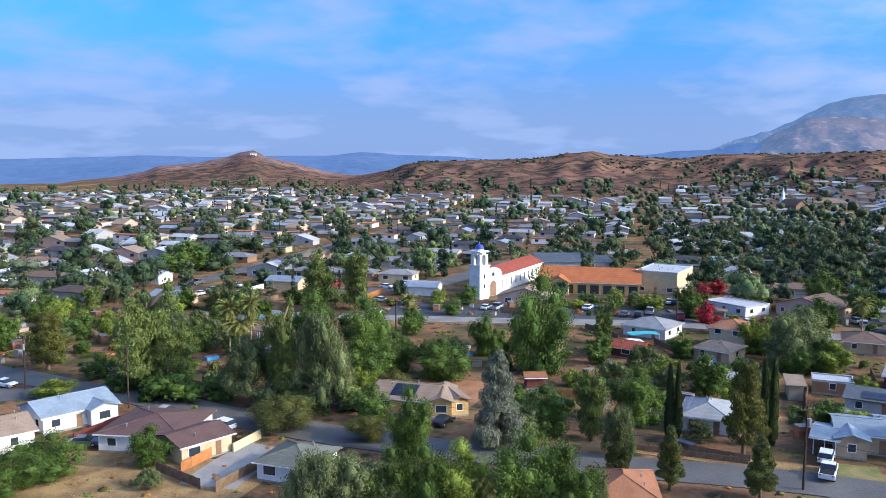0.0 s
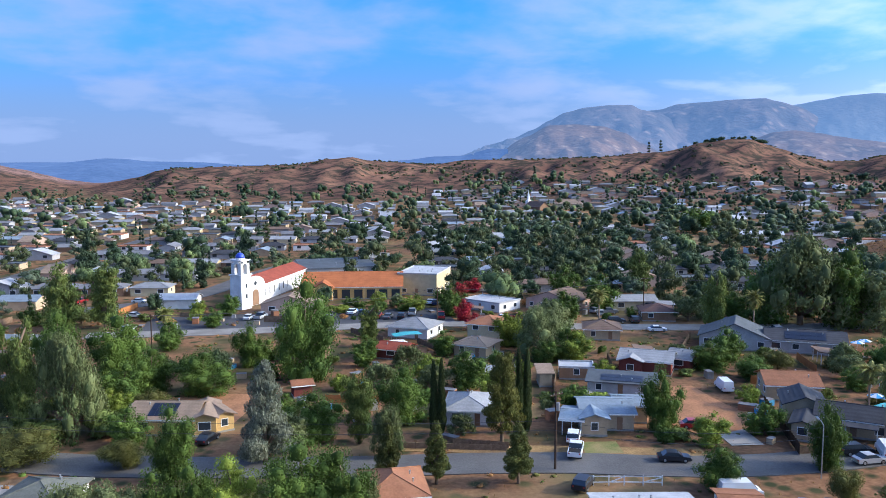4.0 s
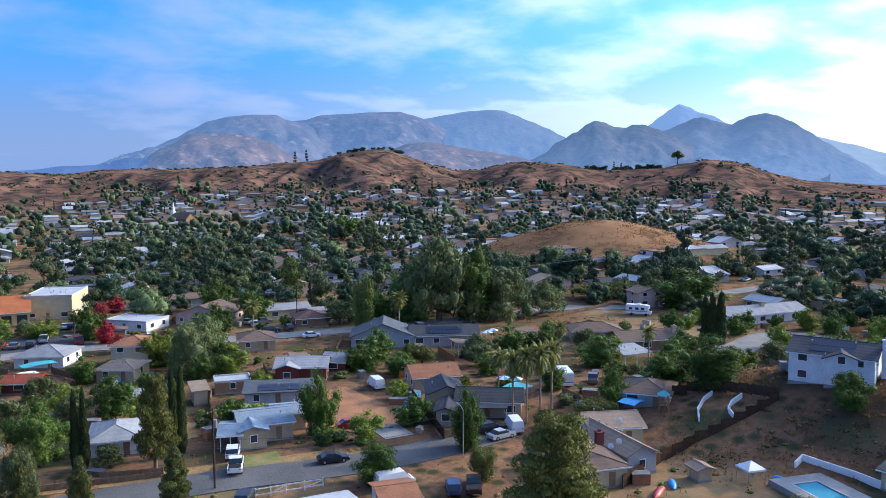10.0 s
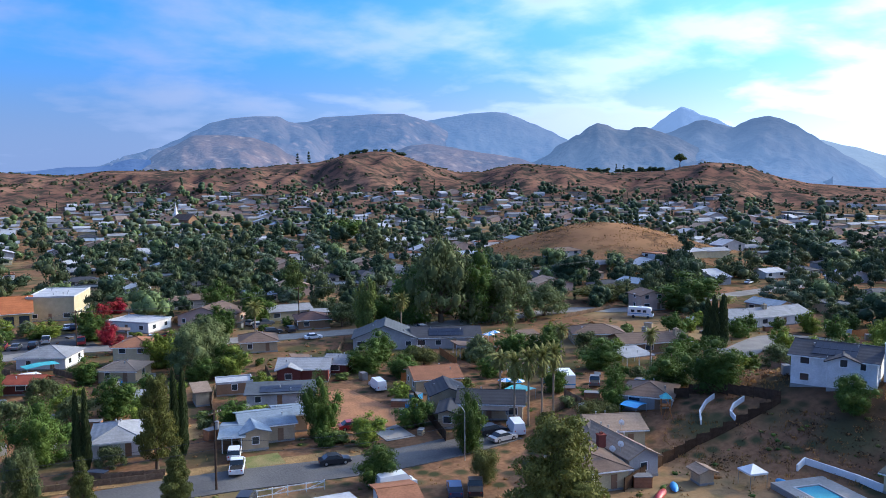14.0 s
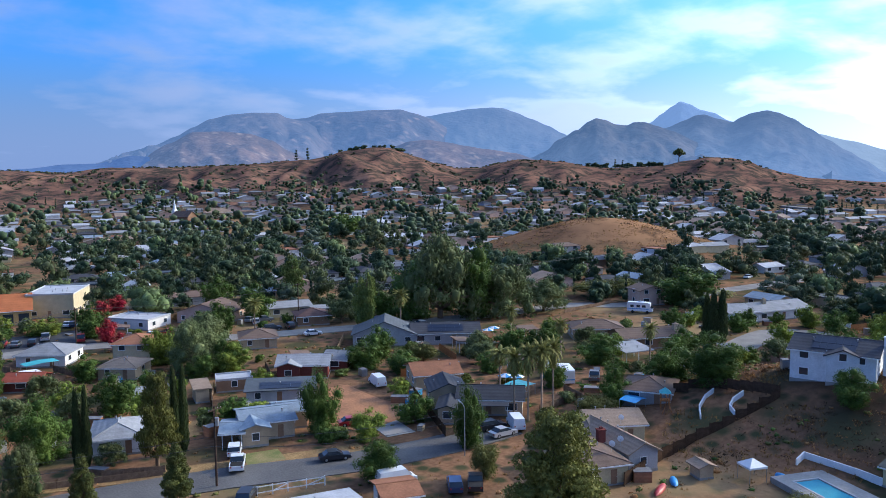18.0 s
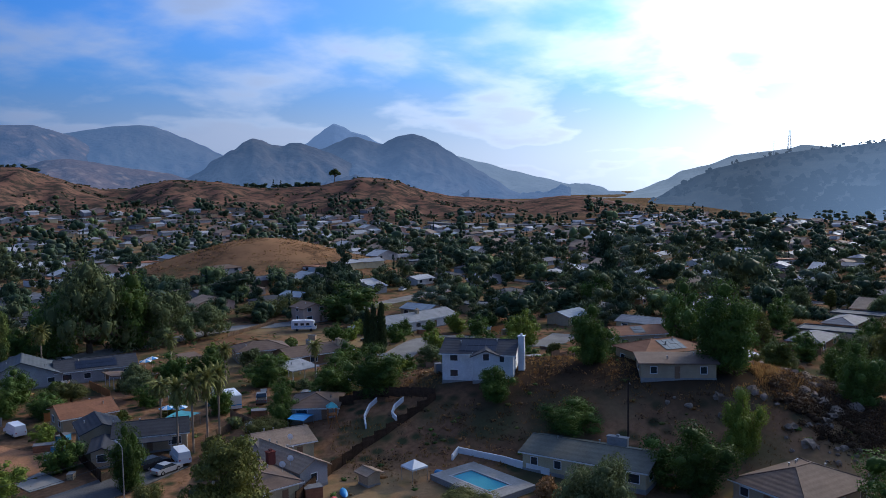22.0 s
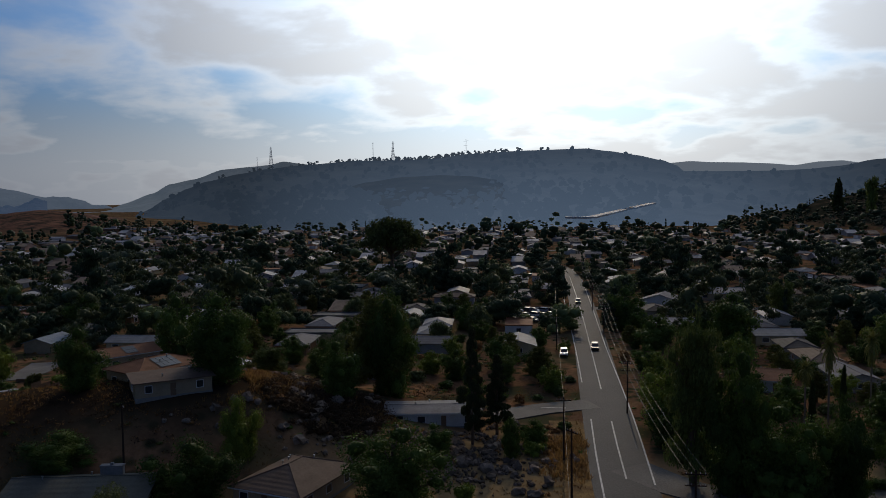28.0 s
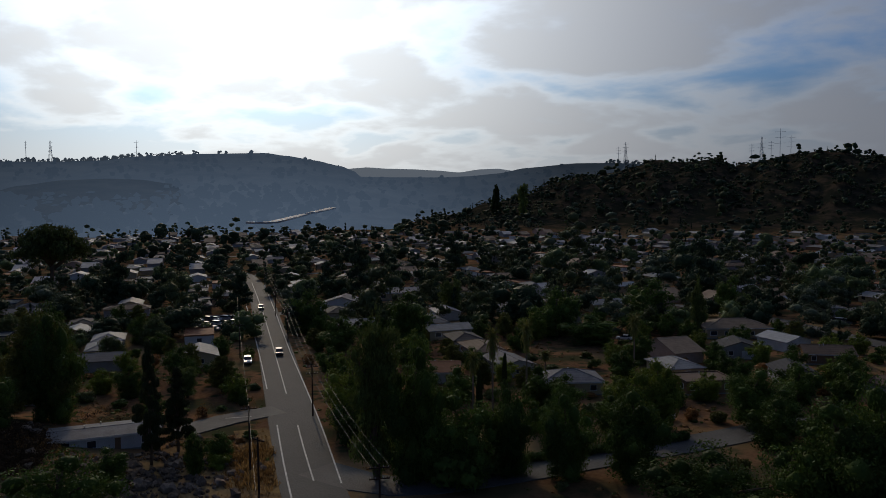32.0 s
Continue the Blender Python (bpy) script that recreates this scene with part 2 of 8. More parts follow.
MAT = {}
for key, base in {
    "white": (0.70, 0.69, 0.67), "cream": (0.55, 0.46, 0.29), "yellow": (0.56, 0.38, 0.16), "tan": (0.46, 0.35, 0.23), "pink": (0.55, 0.38, 0.30),
    "maroon": (0.17, 0.055, 0.045), "grey": (0.38, 0.38, 0.38), "bluegrey": (0.36, 0.35, 0.345), "brown": (0.26, 0.16, 0.10), "green": (0.30, 0.36, 0.28),
}.items():
    MAT["wall_" + key] = material(key + "_stucco", base, 0.9, 0.16, 1.6, 0.25, per_object=0.08)
for key, base in {
    "white": (0.425, 0.433, 0.442), "paleblue": (0.23, 0.28, 0.325), "lightgrey": (0.281, 0.285, 0.289), "grey": (0.187, 0.187, 0.196), "dark": (0.052, 0.054, 0.062),
    "slate": (0.085, 0.098, 0.11), "brown": (0.170, 0.115, 0.085), "tan": (0.281, 0.204, 0.145), "orange": (0.391, 0.128, 0.047), "red": (0.289, 0.072, 0.043),
    "maroon": (0.13, 0.078, 0.068), "rust": (0.306, 0.136, 0.072), "olive": (0.128, 0.132, 0.111),
}.items():
    MAT["roof_" + key] = roofing(key + "_roofing", base, course=0.45 if key in ("orange", "red", "rust") else 0.3, rough=0.65 if key in ("white", "paleblue", "lightgrey") else 0.8)
MAT["bark"] = material("bark", (0.17, 0.125, 0.09), 0.95, 0.35, 0.6, 0.6)
MAT["palm_bark"] = material("palm_bark", (0.30, 0.23, 0.17), 0.95, 0.3, 0.5, 0.6)
MAT["wood"] = material("weathered_wood", (0.22, 0.15, 0.10), 0.9, 0.35, 0.8, 0.4, per_object=0.15)
MAT["orange_wood"] = material("stained_wood", (0.42, 0.17, 0.06), 0.85, 0.25, 0.8, 0.4, per_object=0.15)
MAT["pole_wood"] = material("tarred_wood", (0.075, 0.052, 0.04), 0.9, 0.3, 0.7, 0.4)
MAT["dark_wood"] = material("dark_stained_boards", (0.075, 0.048, 0.032), 0.9, 0.35, 0.8, 0.4, per_object=0.15)
MAT["steel"] = material("galvanised_steel", (0.42, 0.43, 0.44), 0.45, 0.12, 0.8, 0.1, 0.8)
MAT["white_paint"] = material("white_paint", (0.78, 0.78, 0.76), 0.6, 0.1, 0.7, 0.1)
MAT["dark_glass"] = material("window_glass", (0.035, 0.045, 0.055), 0.08, 0.1, 1.0, 0.0)
MAT["solar"] = material("solar_cells", (0.018, 0.024, 0.042), 0.3, 0.25, 0.6, 0.0)
MAT["solar"].node_tree.nodes["Principled BSDF"].inputs["Specular IOR Level"].default_value = 0.2
MAT["asphalt"] = material("asphalt", (0.07, 0.07, 0.072), 0.78, 0.22, 7.0, 0.25, other=(0.062, 0.062, 0.066), fine=20.0)
MAT["old_asphalt"] = material("worn_asphalt", (0.128, 0.124, 0.12), 0.8, 0.22, 6.0, 0.25, other=(0.09, 0.088, 0.087), fine=20.0)
MAT["concrete"] = material("concrete", (0.30, 0.29, 0.275), 0.9, 0.18, 2.5, 0.2)
MAT["pale_asphalt"] = material("pale_asphalt", (0.26, 0.245, 0.225), 0.92, 0.2, 5.0, 0.2, other=(0.19, 0.18, 0.165), fine=20.0)
MAT["dirt"] = material("bare_dirt", (0.37, 0.185, 0.10), 0.95, 0.3, 4.0, 0.4, other=(0.25, 0.135, 0.078), fine=10.0)
MAT["straw"] = material("dry_grass", (0.34, 0.225, 0.10), 0.95, 0.4, 3.0, 0.5, other=(0.19, 0.12, 0.065), fine=12.0)
MAT["lawn"] = material("thin_lawn", (0.14, 0.16, 0.06), 0.95, 0.3, 2.5, 0.4, other=(0.26, 0.21, 0.10), fine=12.0)
MAT["rubber"] = material("tyre_rubber", (0.025, 0.025, 0.025), 0.85, 0.1, 0.3, 0.1)
MAT["lamp_glass"] = material("lamp_glass", (0.55, 0.50, 0.45), 0.15, 0.05, 0.3, 0.0)
MAT["water"] = material("pool_water", (0.085, 0.36, 0.46), 0.05, 0.12, 2.0, 0.12)
MAT["rock"] = material("granite_boulder", (0.25, 0.195, 0.15), 0.9, 0.35, 1.2, 0.5, per_object=0.25, per_island=0.25)
MAT["line"] = material("road_paint", (0.7, 0.69, 0.66), 0.75, 0.35, 1.0, 0.1)
MAT["tarp_blue"] = material("blue_tarpaulin", (0.04, 0.30, 0.62), 0.5, 0.2, 1.0, 0.2)
MAT["teal"] = material("teal_tarpaulin", (0.06, 0.38, 0.40), 0.5, 0.2, 1.0, 0.2)
MAT["red_paint"] = material("red_paint", (0.42, 0.04, 0.035), 0.45, 0.15, 1.0, 0.1)
MAT["blue_tile"] = material("blue_dome_tile", (0.03, 0.07, 0.42), 0.35, 0.15, 0.5, 0.1)
for key, base in {"white": (0.75, 0.76, 0.77), "silver": (0.42, 0.43, 0.44), "black": (0.02, 0.022, 0.028), "red": (0.30, 0.015, 0.02), "blue": (0.03, 0.06, 0.14), "grey": (0.12, 0.125, 0.13)}.items():
    MAT["car_" + key] = material(key + "_car_paint", base, 0.28, 0.05, 1.0, 0.0, 0.1)
for key, (a, b) in {
    "oak": ((0.106, 0.163, 0.033), (0.050, 0.085, 0.021)), "bright": ((0.225, 0.269, 0.044), (0.119, 0.175, 0.033)), "pepper": ((0.155, 0.177, 0.070), (0.085, 0.112, 0.044)),
    "gum": ((0.156, 0.190, 0.050), (0.073, 0.107, 0.031)), "cedar": ((0.190, 0.205, 0.145), (0.105, 0.118, 0.082)), "cypress": ((0.066, 0.085, 0.030), (0.036, 0.053, 0.019)),
    "pine": ((0.166, 0.163, 0.040), (0.080, 0.096, 0.026)), "conic": ((0.112, 0.125, 0.036), (0.058, 0.068, 0.022)), "fir": ((0.070, 0.082, 0.036), (0.040, 0.052, 0.024)), "stone_pine": ((0.094, 0.115, 0.035), (0.048, 0.065, 0.021)), "palm": ((0.250, 0.237, 0.069), (0.144, 0.156, 0.044)), "shrub": ((0.141, 0.141, 0.041), (0.085, 0.091, 0.027)),
    "flower": ((0.511, 0.030, 0.065), (0.146, 0.071, 0.027)), "brush": ((0.110, 0.064, 0.036), (0.055, 0.036, 0.022)), "dry": ((0.415, 0.211, 0.077), (0.269, 0.141, 0.060)),
}.items():
    MAT["leaf_" + key] = leafy(key + "_foliage", a, b)
# duller, bluer copies of the foliage with distance haze mixed into their colours
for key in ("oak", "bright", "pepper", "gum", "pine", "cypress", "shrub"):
    MAT["far_" + key] = leafy(key + "_hazed_foliage", *{"oak": ((0.082, 0.125, 0.061), (0.047, 0.077, 0.041)), "bright": ((0.136, 0.176, 0.067), (0.089, 0.125, 0.051)), "pepper": ((0.112, 0.138, 0.085), (0.071, 0.095, 0.058)), "gum": ((0.118, 0.138, 0.061), (0.071, 0.095, 0.044)),
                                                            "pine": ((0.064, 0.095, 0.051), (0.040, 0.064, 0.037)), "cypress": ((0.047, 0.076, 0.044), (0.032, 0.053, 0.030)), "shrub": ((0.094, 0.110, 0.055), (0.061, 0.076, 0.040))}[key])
MAT["golden"] = leafy("golden_grass", (0.40, 0.235, 0.085), (0.19, 0.105, 0.045), 0.45)
MAT["dry_frond"] = material("dead_palm_fronds", (0.30, 0.21, 0.11), 0.95, 0.3, 1.0, 0.3)
MAT["cable"] = material("cable", (0.05, 0.05, 0.05), 0.6, 0.1, 1.0, 0.0)


# ---- mesh tools ----
class Shape:
    """Collects faces for one mesh."""

    def __init__(self):
        self.v, self.f = [], []

    def add(self, points, faces):
        n = len(self.v)
        self.v.extend(tuple(p) for p in points)
        self.f.extend(tuple(i + n for i in face) for face in faces)
        return self

    def box(self, x0, x1, y0, y1, z0, z1):
        return self.hexa([(x0, y0, z0), (x1, y0, z0), (x1, y1, z0), (x0, y1, z0)], [(x0, y0, z1), (x1, y0, z1), (x1, y1, z1), (x0, y1, z1)])

    def hexa(self, low, high):
        n = len(low)
        faces = [tuple(range(n - 1, -1, -1)), tuple(range(n, 2 * n))]
        faces += [(i, (i + 1) % n, n + (i + 1) % n, n + i) for i in range(n)]
        return self.add(list(low) + list(high), faces)

    def slab(self, points, t):
        """A plate of thickness t under the given outline."""
        return self.hexa([(x, y, z - t) for x, y, z in points], points)

    def tube(self, path, radii, n=8):
        rings = []
        for i, p in enumerate(path):
            a, b = Vector(path[max(0, i - 1)]), Vector(path[min(len(path) - 1, i + 1)])
            d = (b - a).normalized()
            u = d.orthogonal().normalized() if abs(d.z) < 0.95 else Vector((1, 0, 0))
            w = d.cross(u).normalized()
            u = w.cross(d)
            rings.append([Vector(p) + (u * math.cos(2 * math.pi * k / n) + w * math.sin(2 * math.pi * k / n)) * radii[i] for k in range(n)])
        faces = [(i * n + k, i * n + (k + 1) % n, (i + 1) * n + (k + 1) % n, (i + 1) * n + k) for i in range(len(path) - 1) for k in range(n)]
        faces += [tuple(range(n - 1, -1, -1)), tuple((len(path) - 1) * n + k for k in range(n))]
        return self.add([q for r in rings for q in r], faces)

    def drum(self, x, y, z0, z1, r0, r1=None, n=12):
        return self.tube([(x, y, z0), (x, y, z1)], [r0, r0 if r1 is None else r1], n)

    def mesh(self, name, mat, smooth_faces=False):
        me = bpy.data.meshes.new(name)
        me.from_pydata(self.v, [], self.f)
        me.materials.append(MAT[mat] if isinstance(mat, str) else mat)
        if smooth_faces:
            me.polygons.foreach_set("use_smooth", [True] * len(me.polygons))
        me.update()
        return me


def part(name, shape, mat, parent, label="", at=None, smooth_faces=False):
    me = shape if isinstance(shape, bpy.types.Mesh) else shape.mesh(name, mat, smooth_faces)
    ob = new(name, me)
    ob.parent = parent
    if at is not None:
        ob.matrix_basis = at
    return tagged(ob, label)


def thing(name, label, category, at, group="", kind=""):
    ob = new(name)
    ob.empty_display_size = 0.2
    ob.matrix_basis = at
    return tagged(ob, label, category, group, kind)


def on_ground(x, y, rz=0.0, dz=0.0):
    return pose(x, y, ground_height(x, y) + dz, 0, 0, rz)


# ---- ground and distance ----
def build_ground():
    angles = [-180 + 4 * i for i in range(34)] + [-44 + 0.32 * i for i in range(638)] + [160.5 + 3.9 * i for i in range(5)]
    radii = [0.0]
    r = 6.0
    while r < 2600:
        radii.append(r)
        r *= 1.03 if r < 900 else 1.016
    verts, faces = [(0, 0, 0)], []
    n = len(angles)
    for r in radii[1:]:
        for a in angles:
            x, y = r * math.sin(radians(a)), r * math.cos(radians(a))
            z = ground_height(x, y)
            rough = 0.06 if r < 520 else 0.12 + 0.035 * min(z, 60)
            z += rough * (noise.noise((x / 40, y / 40, 0)) + 0.5 * noise.noise((x / 13, y / 13, 3))) if z > 0.6 else 0.06 * noise.noise((x / 9, y / 9, 1)) - 0.08
            verts.append((x, y, z))
    # the last ring runs out to the horizon
    for a in angles:
        verts.append((4600 * math.sin(radians(a)), 4600 * math.cos(radians(a)), 0.0))
    rings = len(radii)
    for i in range(rings - 1):
        for k in range(n):
            faces.append((1 + i * n + k, 1 + (i + 1) * n + k, 1 + (i + 1) * n + (k + 1) % n, 1 + i * n + (k + 1) % n))
    faces += [(0, 1 + k, 1 + (k + 1) % n) for k in range(n)]
    s = Shape()
    s.v, s.f = verts, faces
    m = material("dry_ground", (0.25, 0.135, 0.074), 0.95, 0.4, 18.0, 0.12, other=(0.135, 0.078, 0.047), fine=22.0)
    dotted(m, (0.05, 0.055, 0.028), 3.1, 0.2, 0.25)
    dotted(m, (0.075, 0.07, 0.036), 11.0, 0.26, 0.3)
    # scrub covers the hills, with paler bare ground and rocks between
    nodes, links = m.node_tree.nodes, m.node_tree.links
    shader = nodes["Principled BSDF"]
    low = shader.inputs["Base Color"].links[0].from_socket
    where, apart_, bush, tone = nodes.new("ShaderNodeTexCoord"), nodes.new("ShaderNodeSeparateXYZ"), nodes.new("ShaderNodeTexNoise"), nodes.new("ShaderNodeTexNoise")
    links.new(where.outputs["Object"], apart_.inputs[0])
    for node, scale in ((bush, 0.055), (tone, 0.012)):
        links.new(where.outputs["Object"], node.inputs[0])
        node.inputs["Scale"].default_value, node.inputs["Detail"].default_value, node.inputs["Roughness"].default_value = scale, 5.0, 0.7

    def blend(a, b, source, lo, hi):
        r, x = nodes.new("ShaderNodeMapRange"), nodes.new("ShaderNodeMix")
        x.data_type = "RGBA"
        r.inputs[1].default_value, r.inputs[2].default_value = lo, hi
        links.new(source, r.inputs[0])
        links.new(r.outputs[0], x.inputs[0])
        for k, v in ((6, a), (7, b)):
            if isinstance(v, tuple):
                x.inputs[k].default_value = (*v, 1)
            else:
                links.new(v, x.inputs[k])
        return x.outputs[2]

    soil = blend((0.150, 0.080, 0.058), (0.26, 0.142, 0.094), tone.outputs[0], 0.42, 0.66)
    slope = blend((0.050, 0.044, 0.034), soil, bush.outputs[0], 0.43, 0.57)
    # paler, pinker soil for the far hill, its haze put into the colour
    hazed_soil = blend((0.19, 0.115, 0.10), (0.31, 0.19, 0.16), tone.outputs[0], 0.40, 0.62)
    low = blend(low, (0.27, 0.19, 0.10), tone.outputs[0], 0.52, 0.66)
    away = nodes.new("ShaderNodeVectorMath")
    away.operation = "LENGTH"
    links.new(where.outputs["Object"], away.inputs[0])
    # beyond 1330 m scrub and soil take these haze-paled tones
    slope = blend(slope, blend((0.10, 0.075, 0.065), hazed_soil, bush.outputs[0], 0.40, 0.54), away.outputs["Value"], 1330.0, 1400.0)
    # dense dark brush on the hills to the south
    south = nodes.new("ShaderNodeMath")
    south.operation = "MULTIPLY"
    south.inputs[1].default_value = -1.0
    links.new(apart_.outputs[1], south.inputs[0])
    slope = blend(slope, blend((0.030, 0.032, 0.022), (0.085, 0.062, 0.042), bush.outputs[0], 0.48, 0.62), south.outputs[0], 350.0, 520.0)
    # the near mound carries dry grass instead, the knoll a darker tone of it
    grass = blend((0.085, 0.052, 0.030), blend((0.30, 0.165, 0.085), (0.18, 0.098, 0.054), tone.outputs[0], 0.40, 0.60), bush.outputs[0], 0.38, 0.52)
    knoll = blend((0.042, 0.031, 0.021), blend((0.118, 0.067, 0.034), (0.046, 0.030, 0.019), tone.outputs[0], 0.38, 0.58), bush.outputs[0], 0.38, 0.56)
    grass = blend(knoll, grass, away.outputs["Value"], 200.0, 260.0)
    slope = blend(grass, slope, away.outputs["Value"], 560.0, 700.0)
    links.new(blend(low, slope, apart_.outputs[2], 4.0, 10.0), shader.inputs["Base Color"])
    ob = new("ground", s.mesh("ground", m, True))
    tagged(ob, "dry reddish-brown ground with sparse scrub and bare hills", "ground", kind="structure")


build_ground()


def range_of_hills(name, label, r0, width, crest, mat, bumps, seed, foot=None):
    """A far range: crest holds (angle, elevation angle) pairs; spurs and gullies run down its face."""
    a0, a1 = crest[0][0], crest[-1][0]
    cols, rows = int((a1 - a0) * 7) + 1, 44
    s = Shape()

    def place(a, q):
        r = r0 - (profile(foot, a) if foot else width) * (1 - q)
        top = CAM_Z + (r0 * math.tan(radians(profile(crest, a))))
        spur = noise.fractal((a * 0.17, q * 1.7, seed), 0.85, 2.1, 6)
        fall = q ** (1.35 + 0.35 * spur)
        z = top * fall + bumps * spur * math.sin(math.pi * min(1, q * 0.96 + 0.04)) * 1.0 + bumps * 0.16 * noise.fractal((a * 0.9, q * 7, seed), 0.9, 2.2, 4) * math.sin(math.pi * q)
        return r * math.sin(radians(a)), r * math.cos(radians(a)), z

    for j in range(rows + 1):
        for i in range(cols + 1):
            x, y, z = place(a0 + (a1 - a0) * i / cols, j / rows)
            s.v.append((x, y, z if j else -5.0))
    w = cols + 1
    s.f = [(j * w + i, j * w + i + 1, (j + 1) * w + i + 1, (j + 1) * w + i) for j in range(rows) for i in range(cols)]
    back = [(4300 / r0 * x, 4300 / r0 * y, -10.0) for x, y, z in s.v[rows * w:]]
    b = len(s.v)
    s.v += back
    s.f += [(rows * w + i, rows * w + i + 1, b + i + 1, b + i) for i in range(cols)]
    ob = new(name, s.mesh(name, mat, True))
    tagged(ob, label, "hills", kind="structure")
    return place


def haze_glow(m, dark, light, size):
    """Paints the haze of a far range as bluish emission, mottled by its slopes' cover."""
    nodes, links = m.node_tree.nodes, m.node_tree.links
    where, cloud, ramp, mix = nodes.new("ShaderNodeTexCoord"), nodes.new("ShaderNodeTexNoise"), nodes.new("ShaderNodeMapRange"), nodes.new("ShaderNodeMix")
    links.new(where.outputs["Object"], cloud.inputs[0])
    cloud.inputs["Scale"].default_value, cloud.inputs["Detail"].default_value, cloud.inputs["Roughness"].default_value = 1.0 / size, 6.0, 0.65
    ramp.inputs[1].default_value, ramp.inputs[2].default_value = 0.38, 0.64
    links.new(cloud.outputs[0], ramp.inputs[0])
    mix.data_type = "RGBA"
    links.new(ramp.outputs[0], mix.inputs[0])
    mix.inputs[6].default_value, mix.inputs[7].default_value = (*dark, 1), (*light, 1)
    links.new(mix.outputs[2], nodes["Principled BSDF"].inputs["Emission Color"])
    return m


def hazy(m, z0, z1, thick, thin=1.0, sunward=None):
    """Painted haze: emission rises towards a range's foot and, with sunward, towards the sun."""
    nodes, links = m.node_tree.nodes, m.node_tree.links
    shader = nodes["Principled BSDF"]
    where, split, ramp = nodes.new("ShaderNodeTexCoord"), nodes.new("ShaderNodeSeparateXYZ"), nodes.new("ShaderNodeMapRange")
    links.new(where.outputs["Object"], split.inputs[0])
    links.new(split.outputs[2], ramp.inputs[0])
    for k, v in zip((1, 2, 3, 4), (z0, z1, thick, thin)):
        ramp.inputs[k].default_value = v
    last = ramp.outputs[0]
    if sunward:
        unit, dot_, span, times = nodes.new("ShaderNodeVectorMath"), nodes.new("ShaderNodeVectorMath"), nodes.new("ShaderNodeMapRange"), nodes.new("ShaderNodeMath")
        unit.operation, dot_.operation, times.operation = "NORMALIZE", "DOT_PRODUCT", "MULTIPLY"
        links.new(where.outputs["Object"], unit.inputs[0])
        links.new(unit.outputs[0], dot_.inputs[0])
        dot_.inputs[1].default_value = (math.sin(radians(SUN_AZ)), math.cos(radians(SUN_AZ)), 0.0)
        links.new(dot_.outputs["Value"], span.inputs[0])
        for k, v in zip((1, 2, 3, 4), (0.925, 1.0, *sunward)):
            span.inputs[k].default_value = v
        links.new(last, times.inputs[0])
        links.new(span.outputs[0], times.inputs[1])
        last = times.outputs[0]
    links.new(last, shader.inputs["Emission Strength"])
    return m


# the bluish emission of every far range below stands in for haze
FAR_ROCK = hazy(haze_glow(dotted(material("hazy_rock_slope", (0.080, 0.062, 0.054), 0.95, 0.35, 170.0, 0.6, other=(0.035, 0.034, 0.036), fine=9.0, glow=(0.040, 0.095, 0.25)), (0.15, 0.11, 0.088), 60.0, 0.08, 0.25), (0.105, 0.205, 0.42), (0.122, 0.225, 0.445), 220.0), 20, 260, 1.15)
# warmer, paler copy of the rock, its sunlit tone put into the base colour
ROCK_SPUR = hazy(haze_glow(dotted(material("lit_rock_slope", (0.125, 0.078, 0.056), 0.95, 0.35, 120.0, 0.6, other=(0.05, 0.038, 0.034), fine=9.0, glow=(0.040, 0.08, 0.18)), (0.21, 0.15, 0.11), 42.0, 0.11, 0.25), (0.088, 0.156, 0.305), (0.10, 0.17, 0.325), 180.0), 20, 200, 1.15)
HAZY_ROCK = hazy(haze_glow(material("distant_rock_slope", (0.06, 0.055, 0.053), 0.95, 0.35, 170.0, 0.6, other=(0.03, 0.031, 0.035), fine=9.0, glow=(0.06, 0.14, 0.34)), (0.145, 0.275, 0.54), (0.16, 0.295, 0.56), 240.0), 20, 260, 1.15)
SUNWARD_ROCK = hazy(haze_glow(material("sunward_rock_slope", (0.075, 0.062, 0.055), 0.95, 0.35, 180.0, 0.6, other=(0.03, 0.032, 0.036), fine=9.0, glow=(0.12, 0.225, 0.43)), (0.075, 0.142, 0.275), (0.10, 0.175, 0.32), 160.0), 30, 230, 1.55)
SUNWARD_BACK = hazy(haze_glow(material("hazy_sunward_slope", (0.055, 0.05, 0.05), 0.95, 0.35, 240.0, 0.6, other=(0.03, 0.033, 0.04), fine=9.0, glow=(0.12, 0.225, 0.43)), (0.105, 0.19, 0.36), (0.13, 0.222, 0.40), 160.0), 30, 230, 1.6)
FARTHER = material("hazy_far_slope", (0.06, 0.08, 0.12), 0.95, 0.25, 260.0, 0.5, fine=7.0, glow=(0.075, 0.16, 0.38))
FARTHER_BRIGHT = material("hazed_bright_slope", (0.06, 0.08, 0.12), 0.95, 0.25, 260.0, 0.5, fine=7.0, glow=(0.22, 0.37, 0.66))
# dark scrub with haze painted on as emission, strongest below the sun
DARK_HILL = hazy(haze_glow(material("hazed_scrub_slope", (0.030, 0.027, 0.020), 0.95, 0.3, 60.0, 0.5, other=(0.014, 0.015, 0.011), fine=10.0, glow=(0.15, 0.225, 0.36)), (0.118, 0.190, 0.312), (0.140, 0.218, 0.345), 160.0), 0, 140, 1.45, 0.85, (0.8, 2.3))
NEAR_SPUR = hazy(haze_glow(material("hazed_near_scrub", (0.030, 0.027, 0.020), 0.95, 0.3, 50.0, 0.5, other=(0.014, 0.015, 0.011), fine=10.0, glow=(0.15, 0.225, 0.36)), (0.092, 0.150, 0.248), (0.112, 0.174, 0.275), 130.0), 0, 120, 1.4, 0.85, (0.8, 2.2))
